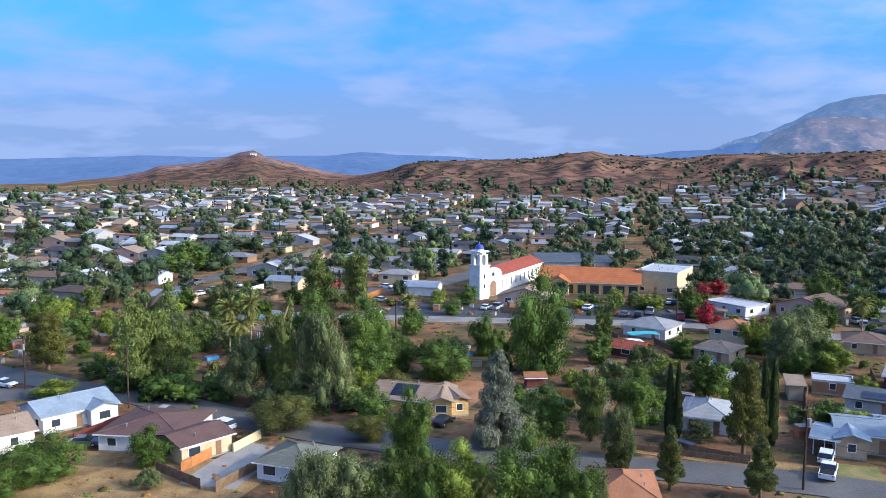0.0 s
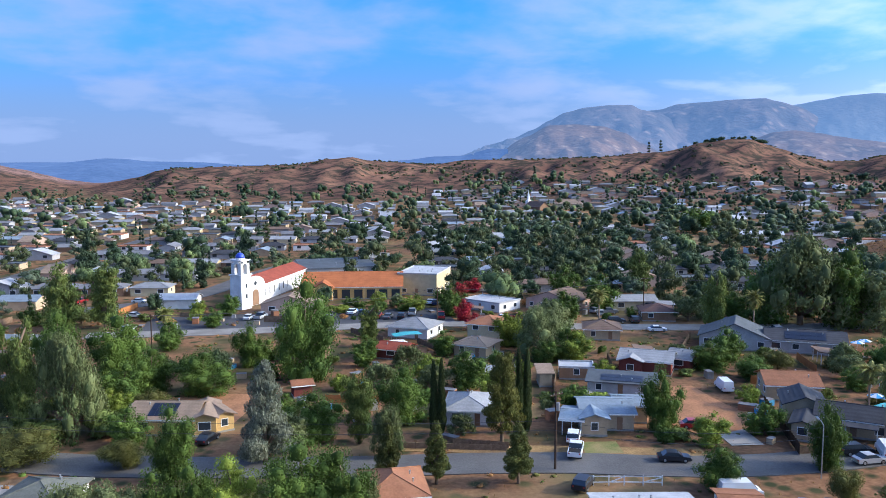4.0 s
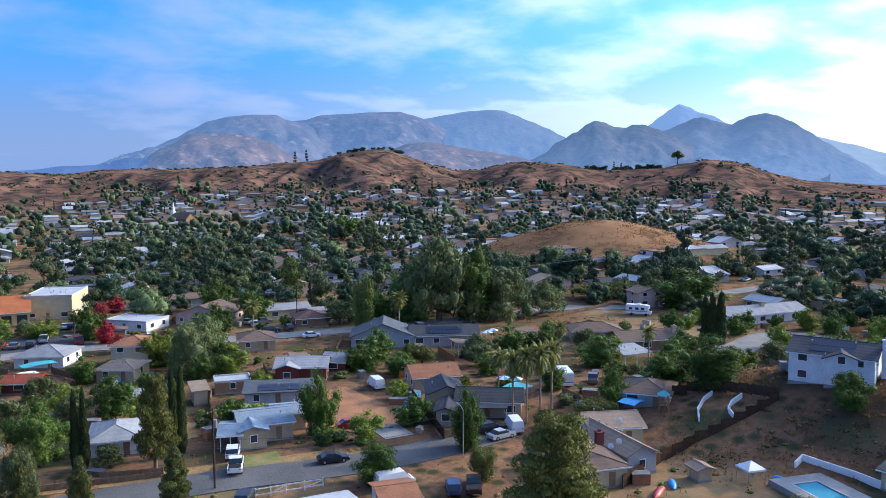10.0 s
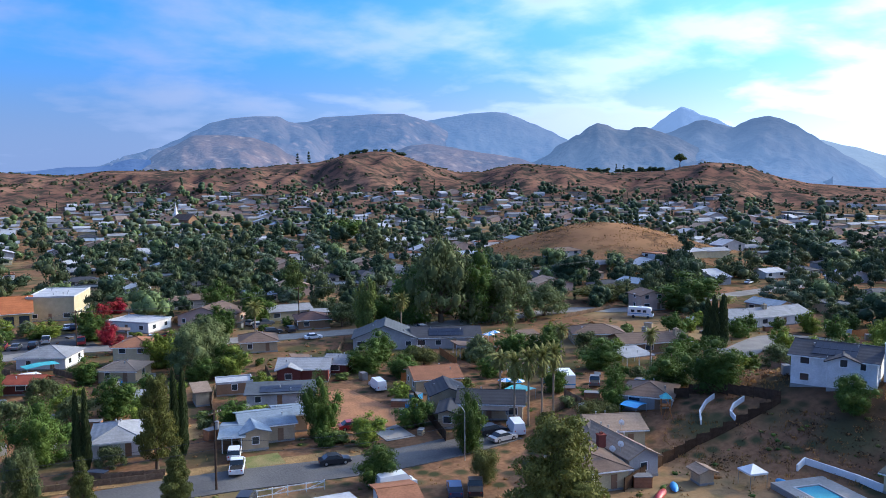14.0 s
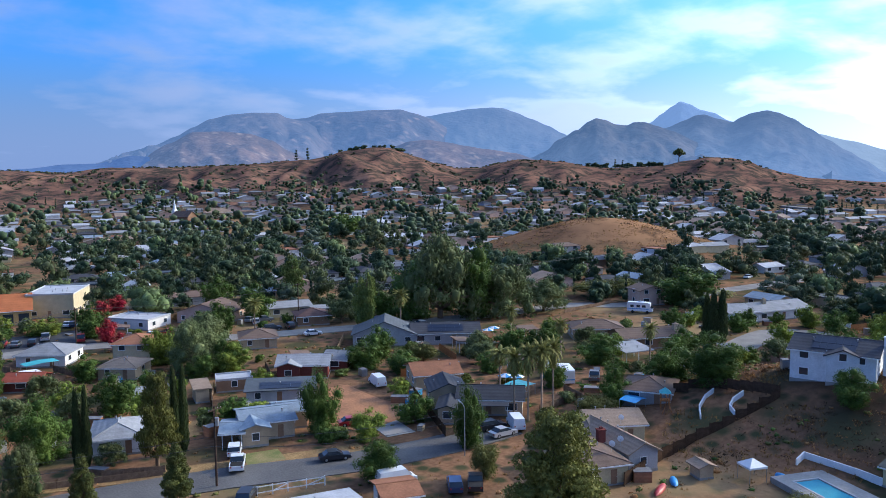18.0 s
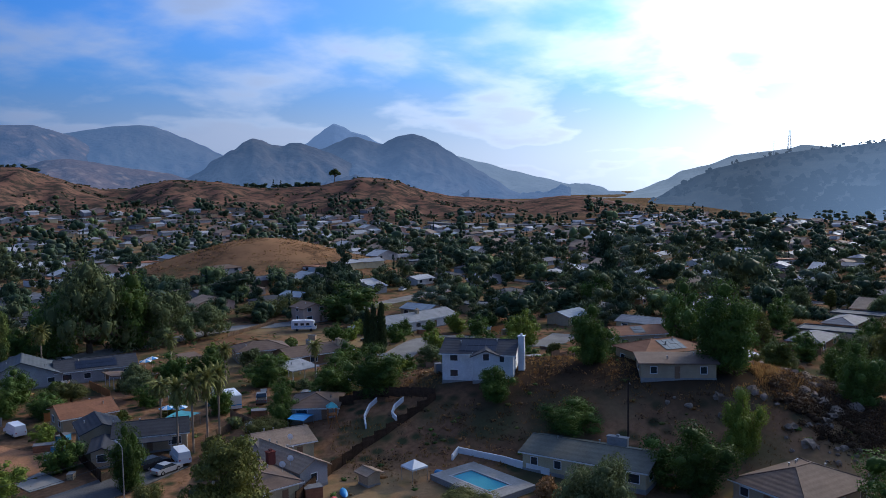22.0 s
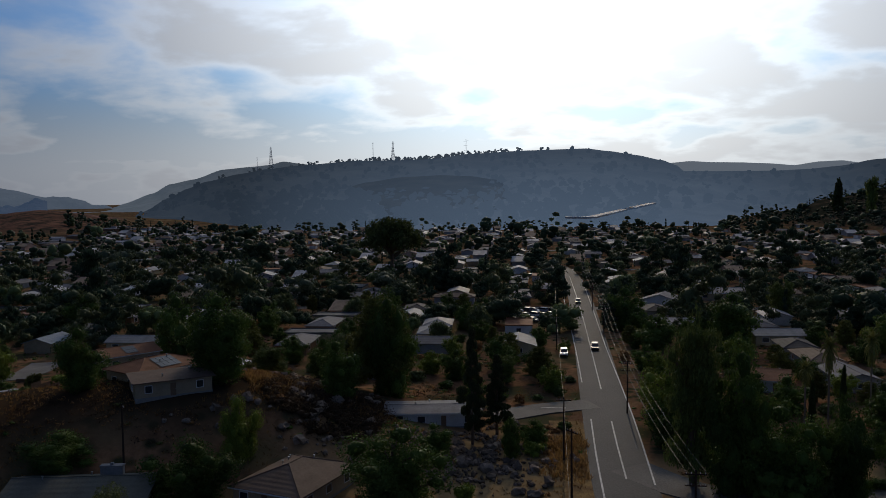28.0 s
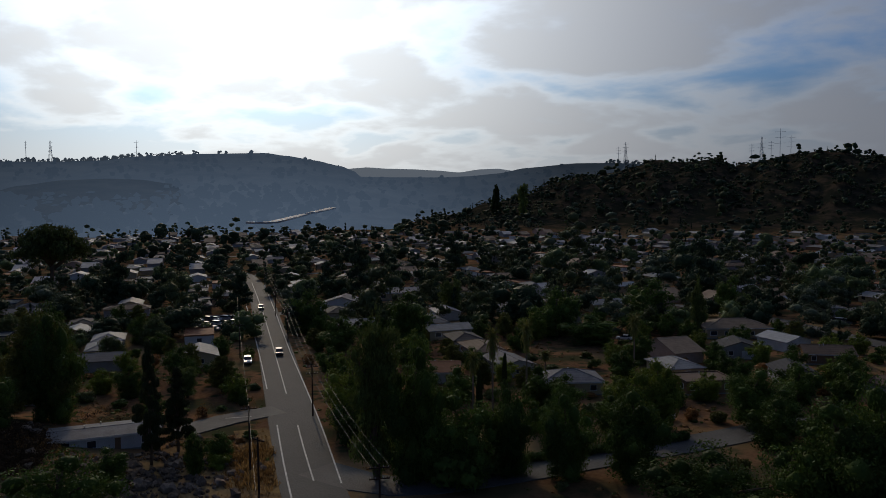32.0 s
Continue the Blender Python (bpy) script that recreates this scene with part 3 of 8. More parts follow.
# trees on that hill glow with the same painted haze
HILL_TREE = hazy(material("hazed_crest_foliage", (0.02, 0.024, 0.016), 0.95, 0.3, 5.0, 0.0, glow=(0.15, 0.22, 0.33)), 0, 140, 1.6, 0.8, (0.65, 1.9))
SLOPE_TREE = hazy(material("hazed_slope_foliage", (0.02, 0.024, 0.016), 0.95, 0.3, 5.0, 0.0, glow=(0.115, 0.185, 0.302)), 0, 140, 1.45, 0.85, (0.8, 2.3))
PALE_HILL = hazy(haze_glow(material("hazed_pale_slope", (0.09, 0.10, 0.10), 0.95, 0.25, 120.0, 0.5, fine=8.0, glow=(0.62, 0.78, 1.0)), (0.24, 0.335, 0.46), (0.31, 0.41, 0.55), 70.0), 0, 150, 1.3)
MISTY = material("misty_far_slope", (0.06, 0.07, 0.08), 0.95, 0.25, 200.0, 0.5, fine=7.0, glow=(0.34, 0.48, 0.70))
MESA = material("hazed_pale_skyline", (0.09, 0.10, 0.10), 0.95, 0.25, 120.0, 0.5, fine=8.0, glow=(0.62, 0.78, 1.0))
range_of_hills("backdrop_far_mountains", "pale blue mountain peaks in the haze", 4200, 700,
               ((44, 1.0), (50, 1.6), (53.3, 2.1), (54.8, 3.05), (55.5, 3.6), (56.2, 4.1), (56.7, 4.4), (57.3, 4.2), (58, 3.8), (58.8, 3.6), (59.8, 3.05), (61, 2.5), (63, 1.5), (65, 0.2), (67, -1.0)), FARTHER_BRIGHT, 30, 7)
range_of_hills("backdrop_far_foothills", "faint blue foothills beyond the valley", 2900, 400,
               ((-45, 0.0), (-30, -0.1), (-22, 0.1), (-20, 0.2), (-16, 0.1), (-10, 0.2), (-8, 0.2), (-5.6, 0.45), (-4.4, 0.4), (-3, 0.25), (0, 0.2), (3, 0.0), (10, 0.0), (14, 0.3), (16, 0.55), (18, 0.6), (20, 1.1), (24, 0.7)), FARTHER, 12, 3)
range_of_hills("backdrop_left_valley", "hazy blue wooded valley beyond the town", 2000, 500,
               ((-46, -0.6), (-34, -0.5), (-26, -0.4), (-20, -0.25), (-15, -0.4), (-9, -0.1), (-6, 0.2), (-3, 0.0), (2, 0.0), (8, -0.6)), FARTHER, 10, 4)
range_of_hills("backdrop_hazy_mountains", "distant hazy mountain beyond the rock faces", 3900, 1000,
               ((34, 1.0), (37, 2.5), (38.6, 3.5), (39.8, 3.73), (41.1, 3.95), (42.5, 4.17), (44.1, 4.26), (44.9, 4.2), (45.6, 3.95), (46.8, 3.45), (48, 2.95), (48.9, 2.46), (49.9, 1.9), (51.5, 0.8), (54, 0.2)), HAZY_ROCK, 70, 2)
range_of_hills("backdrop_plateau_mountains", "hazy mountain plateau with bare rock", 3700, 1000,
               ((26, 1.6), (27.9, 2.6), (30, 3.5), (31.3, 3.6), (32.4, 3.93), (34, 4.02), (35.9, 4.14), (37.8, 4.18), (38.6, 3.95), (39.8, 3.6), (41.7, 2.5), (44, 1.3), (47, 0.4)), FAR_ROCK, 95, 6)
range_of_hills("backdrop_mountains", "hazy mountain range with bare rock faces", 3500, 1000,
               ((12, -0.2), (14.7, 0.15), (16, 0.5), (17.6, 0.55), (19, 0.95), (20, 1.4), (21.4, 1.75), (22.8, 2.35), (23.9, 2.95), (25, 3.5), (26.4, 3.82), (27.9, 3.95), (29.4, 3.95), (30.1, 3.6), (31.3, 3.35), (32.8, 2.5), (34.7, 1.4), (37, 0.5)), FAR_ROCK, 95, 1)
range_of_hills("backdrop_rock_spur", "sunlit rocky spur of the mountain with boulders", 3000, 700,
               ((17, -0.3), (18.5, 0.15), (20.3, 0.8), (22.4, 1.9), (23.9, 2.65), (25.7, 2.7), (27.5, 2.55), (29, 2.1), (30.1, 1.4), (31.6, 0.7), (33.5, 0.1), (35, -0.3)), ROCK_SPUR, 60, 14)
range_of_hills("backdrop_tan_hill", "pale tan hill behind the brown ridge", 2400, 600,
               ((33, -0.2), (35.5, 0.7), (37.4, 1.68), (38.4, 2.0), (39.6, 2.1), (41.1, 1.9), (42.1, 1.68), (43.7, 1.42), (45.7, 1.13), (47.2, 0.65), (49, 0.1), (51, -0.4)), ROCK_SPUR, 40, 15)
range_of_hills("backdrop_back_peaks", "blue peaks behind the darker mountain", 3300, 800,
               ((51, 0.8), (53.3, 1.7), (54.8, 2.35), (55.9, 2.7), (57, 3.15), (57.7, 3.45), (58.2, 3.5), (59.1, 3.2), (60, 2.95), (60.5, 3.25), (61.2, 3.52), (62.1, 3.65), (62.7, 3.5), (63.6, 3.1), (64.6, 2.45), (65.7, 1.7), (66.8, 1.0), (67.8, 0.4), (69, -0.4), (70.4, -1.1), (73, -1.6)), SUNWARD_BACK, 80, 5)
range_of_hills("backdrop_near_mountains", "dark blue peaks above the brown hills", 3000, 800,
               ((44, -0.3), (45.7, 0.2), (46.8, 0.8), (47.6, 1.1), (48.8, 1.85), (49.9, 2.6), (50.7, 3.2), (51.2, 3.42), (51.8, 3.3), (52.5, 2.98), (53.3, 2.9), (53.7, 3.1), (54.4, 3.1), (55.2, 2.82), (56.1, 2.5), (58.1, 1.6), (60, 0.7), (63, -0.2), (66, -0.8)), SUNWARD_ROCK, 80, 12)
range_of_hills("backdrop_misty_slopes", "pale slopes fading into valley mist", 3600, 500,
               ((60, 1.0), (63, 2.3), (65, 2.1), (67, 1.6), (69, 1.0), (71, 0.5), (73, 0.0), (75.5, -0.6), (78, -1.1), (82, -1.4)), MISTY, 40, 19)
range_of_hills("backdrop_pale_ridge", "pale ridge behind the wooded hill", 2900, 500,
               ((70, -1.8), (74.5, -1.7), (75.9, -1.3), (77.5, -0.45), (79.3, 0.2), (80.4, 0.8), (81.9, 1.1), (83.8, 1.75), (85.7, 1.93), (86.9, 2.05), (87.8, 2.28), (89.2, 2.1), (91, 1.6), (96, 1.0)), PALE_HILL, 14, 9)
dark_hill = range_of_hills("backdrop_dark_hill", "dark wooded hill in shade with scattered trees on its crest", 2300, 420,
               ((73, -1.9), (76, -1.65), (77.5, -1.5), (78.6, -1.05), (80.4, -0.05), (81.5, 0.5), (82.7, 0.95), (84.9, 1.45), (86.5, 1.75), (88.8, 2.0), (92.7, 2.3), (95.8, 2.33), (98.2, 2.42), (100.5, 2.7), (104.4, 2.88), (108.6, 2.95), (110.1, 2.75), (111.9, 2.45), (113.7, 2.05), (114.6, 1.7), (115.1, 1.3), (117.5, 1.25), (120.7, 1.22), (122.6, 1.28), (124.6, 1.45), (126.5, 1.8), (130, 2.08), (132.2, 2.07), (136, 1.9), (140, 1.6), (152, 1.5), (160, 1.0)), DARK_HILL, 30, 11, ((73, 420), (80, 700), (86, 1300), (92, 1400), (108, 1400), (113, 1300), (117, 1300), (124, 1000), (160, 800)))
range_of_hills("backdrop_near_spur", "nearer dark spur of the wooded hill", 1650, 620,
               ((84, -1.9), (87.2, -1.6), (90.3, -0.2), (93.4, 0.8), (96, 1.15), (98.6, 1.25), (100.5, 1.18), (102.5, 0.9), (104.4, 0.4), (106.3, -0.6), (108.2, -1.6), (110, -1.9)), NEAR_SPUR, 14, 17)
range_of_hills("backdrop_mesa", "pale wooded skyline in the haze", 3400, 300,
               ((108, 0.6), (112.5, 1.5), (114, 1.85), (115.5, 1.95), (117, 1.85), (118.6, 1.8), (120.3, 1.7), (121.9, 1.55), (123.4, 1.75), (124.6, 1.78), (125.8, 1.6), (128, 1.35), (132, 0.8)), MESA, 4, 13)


def open_view(path, depth, r=4.5):
    """Keeps tall plants off the open verge along a path."""
    for (xa, ya), (xb, yb) in zip(path, path[1:]):
        n = max(1, int(math.hypot(xb - xa, yb - ya) / 6))
        for i in range(n + 1):
            x, y = xa + (xb - xa) * i / n, ya + (yb - ya) * i / n
            far = math.hypot(x, y)
            for k in range(1, int(depth / 6) + 1):
                q = 1 - k * 6 / far
                take(x * q, y * q, r)


BUSY = {}


def take(x, y, r):
    """Notes that a spot of ground is in use."""
    BUSY.setdefault((int(x // 30), int(y // 30)), []).append((x, y, r))


def is_free(x, y, r, store=BUSY):
    cx, cy = int(x // 30), int(y // 30)
    return all(math.hypot(x - a, y - b) > r + q for i in (-1, 0, 1) for j in (-1, 0, 1) for a, b, q in store.get((cx + i, cy + j), ()))


def ribbon(name, path, width, mat, label, dz=0.05, kind="structure", category="road", thick=0.06):
    """A strip of paving along a path, laid on the ground."""
    pts = [Vector((*p, 0)) for p in path]
    fine = []
    for i in range(len(pts) - 1):
        p0, p1, p2, p3 = pts[max(0, i - 1)], pts[i], pts[i + 1], pts[min(len(pts) - 1, i + 2)]
        steps = max(2, int((p2 - p1).length / 5))
        for k in range(steps):
            u = k / steps
            fine.append(0.5 * ((2 * p1) + (p2 - p0) * u + (2 * p0 - 5 * p1 + 4 * p2 - p3) * u * u + (3 * p1 - p0 - 3 * p2 + p3) * u ** 3))
    fine.append(pts[-1])
    if width > 2 and dz > 0.03:
        for p in fine:
            take(p.x, p.y, width / 2 + 0.5)
    s = Shape()
    rows = []
    for i, p in enumerate(fine):
        d = (fine[min(len(fine) - 1, i + 1)] - fine[max(0, i - 1)]).normalized()
        n = Vector((-d.y, d.x, 0))
        for q in (-0.5, 0.5):
            e = p + n * width * q
            z = ground_height(e.x, e.y) + dz
            rows.append((e.x, e.y, z))
    k = len(rows)
    s.v = rows + [(x, y, z - thick - 0.2) for x, y, z in rows]
    for i in range(0, k - 2, 2):
        s.f += [(i + 1, i, i + 2, i + 3), (i, k + i, k + i + 2, i + 2), (i + 3, k + i + 3, k + i + 1, i + 1)]
    ob = new(name, s.mesh(name, mat))
    tagged(ob, label, category, kind=kind)
    return fine, ob


ROADS = [0]


def road(name, path, width, mat, label):
    ROADS[0] += 1
    return ribbon(name, path, width, mat, label, 0.046 + 0.004 * ROADS[0])


def highway(name, path, width, mat, label):
    """A far road on its embankment."""
    return ribbon(name, path, width, mat, label, 1.6, thick=2.0)


def hill_road(name, sights, width, mat, label):
    """A far road that climbs the dark hill: sights are (angle, elevation angle) pairs as seen from the eye."""
    s, rows = Shape(), []
    fine = [(a0 + (a1 - a0) * k / 12, e0 + (e1 - e0) * k / 12) for (a0, e0), (a1, e1) in zip(sights, sights[1:]) for k in range(12)] + [sights[-1]]
    for az, el in fine:
        for k in range(600):
            x, y, z = dark_hill(az, k / 600)
            if math.degrees(math.atan2(z + 14 - CAM_Z, math.hypot(x, y))) >= el:
                break
        rows.append(Vector((x, y, z + 14)))
    side = [(q - p).cross(Vector((0, 0, 1))).normalized() * width / 2 for p, q in zip(rows, rows[1:])]
    side.append(side[-1])
    for p, n in zip(rows, side):
        s.v += [tuple(p - n), tuple(p + n), tuple(p - n - Vector((0, 0, 2))), tuple(p + n - Vector((0, 0, 2)))]
    for k in range(0, 4 * (len(rows) - 1), 4):
        s.f += [(k, k + 1, k + 5, k + 4), (k + 2, k, k + 4, k + 6), (k + 1, k + 3, k + 7, k + 5)]
    tagged(new(name, s.mesh(name, mat)), label, "road", kind="structure")


PATCHES = [0]


def patch(name, path, width, mat, label):
    """A yard, drive or car park: a broad strip that lies a little lower than the roads."""
    PATCHES[0] += 1
    return ribbon(name, path, width, mat, label, 0.008 + 0.0015 * PATCHES[0], category="yard")


def fence(name, path, height, mat, label, gap=2.4):
    """Posts with boards or panels between them."""
    ob = thing(name, label, "fence", Matrix.Identity(4))
    post = Shape().box(-0.06, 0.06, -0.06, 0.06, -0.3, height + 0.08).mesh("post", mat)
    for (xa, ya), (xb, yb) in zip(path, path[1:]):
        length = math.hypot(xb - xa, yb - ya)
        n = max(1, round(length / gap))
        rz = math.degrees(math.atan2(yb - ya, xb - xa))
        step = length / n
        outline = [(0.0, 0.06), (step, 0.06)]
        boards = 9
        for k in range(boards, 0, -1):
            z = height + 0.04 * math.sin(k * 5.1)
            outline += [(step * k / boards - 0.015, z), (step * (k - 1) / boards + 0.015, z), (step * (k - 1) / boards, height - 0.12)]
        panel = Shape().hexa([(a, -0.025, b) for a, b in outline], [(a, 0.025, b) for a, b in outline])
        me = panel.mesh("panel", mat)
        for i in range(n):
            x, y = xa + (xb - xa) * i / n, ya + (yb - ya) * i / n
            part("post", post, None, ob, at=on_ground(x, y, rz))
            part("panel", me, None, ob, at=on_ground(x, y, rz))
    return ob


def rail_fence(path, height, label):
    """A white fence of posts and open rails, with one braced gate in it."""
    ob = thing("rail_fence", label, "fence", Matrix.Identity(4))
    post = Shape().box(-0.06, 0.06, -0.06, 0.06, -0.3, height + 0.1).mesh("post", "white_paint")
    for (xa, ya), (xb, yb) in zip(path, path[1:]):
        length = math.hypot(xb - xa, yb - ya)
        n = max(1, round(length / 2.3))
        rz, step = math.degrees(math.atan2(yb - ya, xb - xa)), length / n
        rails = [Shape().box(0.06, step - 0.06, -0.03, 0.03, z, z + 0.12).mesh("rail", "white_paint") for z in (0.3, height - 0.12)]
        brace = Shape().hexa([(0.06, -0.025, 0.42), (0.06, -0.025, 0.3), (step - 0.06, -0.025, height - 0.24), (step - 0.06, -0.025, height - 0.12)],
                             [(0.06, 0.025, 0.42), (0.06, 0.025, 0.3), (step - 0.06, 0.025, height - 0.24), (step - 0.06, 0.025, height - 0.12)]).mesh("brace", "white_paint")
        for i in range(n):
            at = on_ground(xa + (xb - xa) * i / n, ya + (yb - ya) * i / n, rz)
            part("post", post, None, ob, at=at)
            for rail in rails:
                part("rail", rail, None, ob, at=at)
            if i % 2:
                part("brace", brace, None, ob, at=at)
    part("post", post, None, ob, at=on_ground(*path[-1]))


# ---- houses ----
WINDOW = {}


def window_meshes(w, h):
    key = (w, h)
    if key not in WINDOW:
        f = Shape()
        loops = []
        for y in (-0.07, 0.03):
            for e in (0.09, 0.0):
                loops += [(-w / 2 - e, y, -e), (w / 2 + e, y, -e), (w / 2 + e, y, h + e), (-w / 2 - e, y, h + e)]
        faces = []
        for k in range(4):
            n = (k + 1) % 4
            faces += [(k, n, 4 + n, 4 + k), (8 + n, 8 + k, 12 + k, 12 + n), (n, k, 8 + k, 8 + n), (4 + k, 4 + n, 12 + n, 12 + k)]
        f.add(loops, faces)
        p = Shape().box(-w / 2, w / 2, -0.02, 0.01, 0, h)
        WINDOW[key] = (f.mesh("window", "white_paint"), p.mesh("pane", "dark_glass"))
    return WINDOW[key]


def add_window(parent, x, y, z, rz, w=1.3, h=1.1):
    f, p = window_meshes(w, h)
    ob = part("window", f, None, parent, at=pose(x, y, z, 0, 0, rz))
    part("pane", p, None, ob)


DOOR = [None, None]


def add_door(parent, x, y, z, rz):
    if DOOR[0] is None:
        s = Shape().box(-0.45, 0.45, -0.05, 0.01, 0, 2.03)
        for z0, z1 in ((0.15, 0.9), (1.05, 1.9)):
            s.box(-0.33, 0.33, -0.07, -0.05, z0, z1)
        DOOR[0] = s.mesh("door", "wall_brown")
        DOOR[1] = Shape().box(0.34, 0.39, -0.12, -0.05, 1.0, 1.06).mesh("handle", "steel")
    ob = part("door", DOOR[0], None, parent, at=pose(x, y, z, 0, 0, rz))
    part("handle", DOOR[1], None, ob)


def add_garage(parent, x, y, z, rz, w=4.6):
    s = Shape()
    for i in range(4):
        s.box(-w / 2, w / 2, -0.06, 0.01, 0.02 + i * 0.53, 0.53 + i * 0.53)
    part("garage_door", s, "white_paint", parent, at=pose(x, y, z, 0, 0, rz))


def roof_shape(w, d, h, kind, slope, over=0.5, t=0.16):
    """Roof plates over a footprint w by d, on walls h high; gives the shape and the ridge's height."""
    s = Shape()
    x, y, lo = w / 2 + over, d / 2 + over, h - slope * over
    if kind == "gx":
        rise = slope * d / 2
        for k in (-1, 1):
            p = [(-x, k * y, lo), (x, k * y, lo), (x, 0, h + rise), (-x, 0, h + rise)]
            s.slab([(a, b, c + t) for a, b, c in (p if k < 0 else p[::-1])], t)
        s.box(-x, x, -0.12, 0.12, h + rise + t - 0.02, h + rise + t + 0.04)
    elif kind == "gy":
        rise = slope * w / 2
        lo = h - slope * over
        for k in (-1, 1):
            p = [(k * x, -y, lo), (k * x, y, lo), (0, y, h + rise), (0, -y, h + rise)]
            s.slab([(a, b, c + t) for a, b, c in (p if k > 0 else p[::-1])], t)
        s.box(-0.12, 0.12, -y, y, h + rise + t - 0.02, h + rise + t + 0.04)
    elif kind == "hip":
        run = min(w, d) / 2
        rise = slope * run
        if w >= d:
            a, b = (-(w / 2 - run), 0, h + rise + t), (w / 2 - run, 0, h + rise + t)
        else:
            a, b = (0, -(d / 2 - run), h + rise + t), (0, d / 2 - run, h + rise + t)
        lo += t
        c = [(-x, -y, lo), (x, -y, lo), (x, y, lo), (-x, y, lo)]
        low = [(p, q, r - t) for p, q, r in c]
        sides = [(0, 1, 5, 4), (1, 2, 5), (2, 3, 4, 5), (3, 0, 4)] if w >= d else [(0, 1, 4), (1, 2, 5, 4), (2, 3, 5), (3, 0, 4, 5)]
        s.add(c + [a, b] + low, sides + [(9, 8, 7, 6), (0, 6, 7, 1), (1, 7, 8, 2), (2, 8, 9, 3), (3, 9, 6, 0)])
        for e, f in ((0, 4), (1, 5 if w >= d else 4), (2, 5), (3, 4 if w >= d else 5), (4, 5)):
            pts = c + [a, b]
            p, q = Vector(pts[e]), Vector(pts[f])
            if (p - q).length > 0.2:
                s.tube([p, q], [0.09, 0.09], 5)
    elif kind == "shed":
        s.slab([(-x, -y, lo + t), (x, -y, lo + t), (x, y, h + slope * d + t), (-x, y, h + slope * d + t)], t)
        rise = slope * d
    else:
        rise = 0.25
        s.box(-w / 2 - 0.12, w / 2 + 0.12, -d / 2 - 0.12, d / 2 + 0.12, h, h + 0.14)
        for x0, x1, y0, y1 in ((-w / 2 - 0.12, w / 2 + 0.12, -d / 2 - 0.12, -d / 2 + 0.1), (-w / 2 - 0.12, w / 2 + 0.12, d / 2 - 0.1, d / 2 + 0.12),
                               (-w / 2 - 0.12, -w / 2 + 0.1, -d / 2 + 0.1, d / 2 - 0.1), (w / 2 - 0.1, w / 2 + 0.12, -d / 2 + 0.1, d / 2 - 0.1)):
            s.box(x0, x1, y0, y1, h + 0.14, h + 0.4)
    return s, h + rise


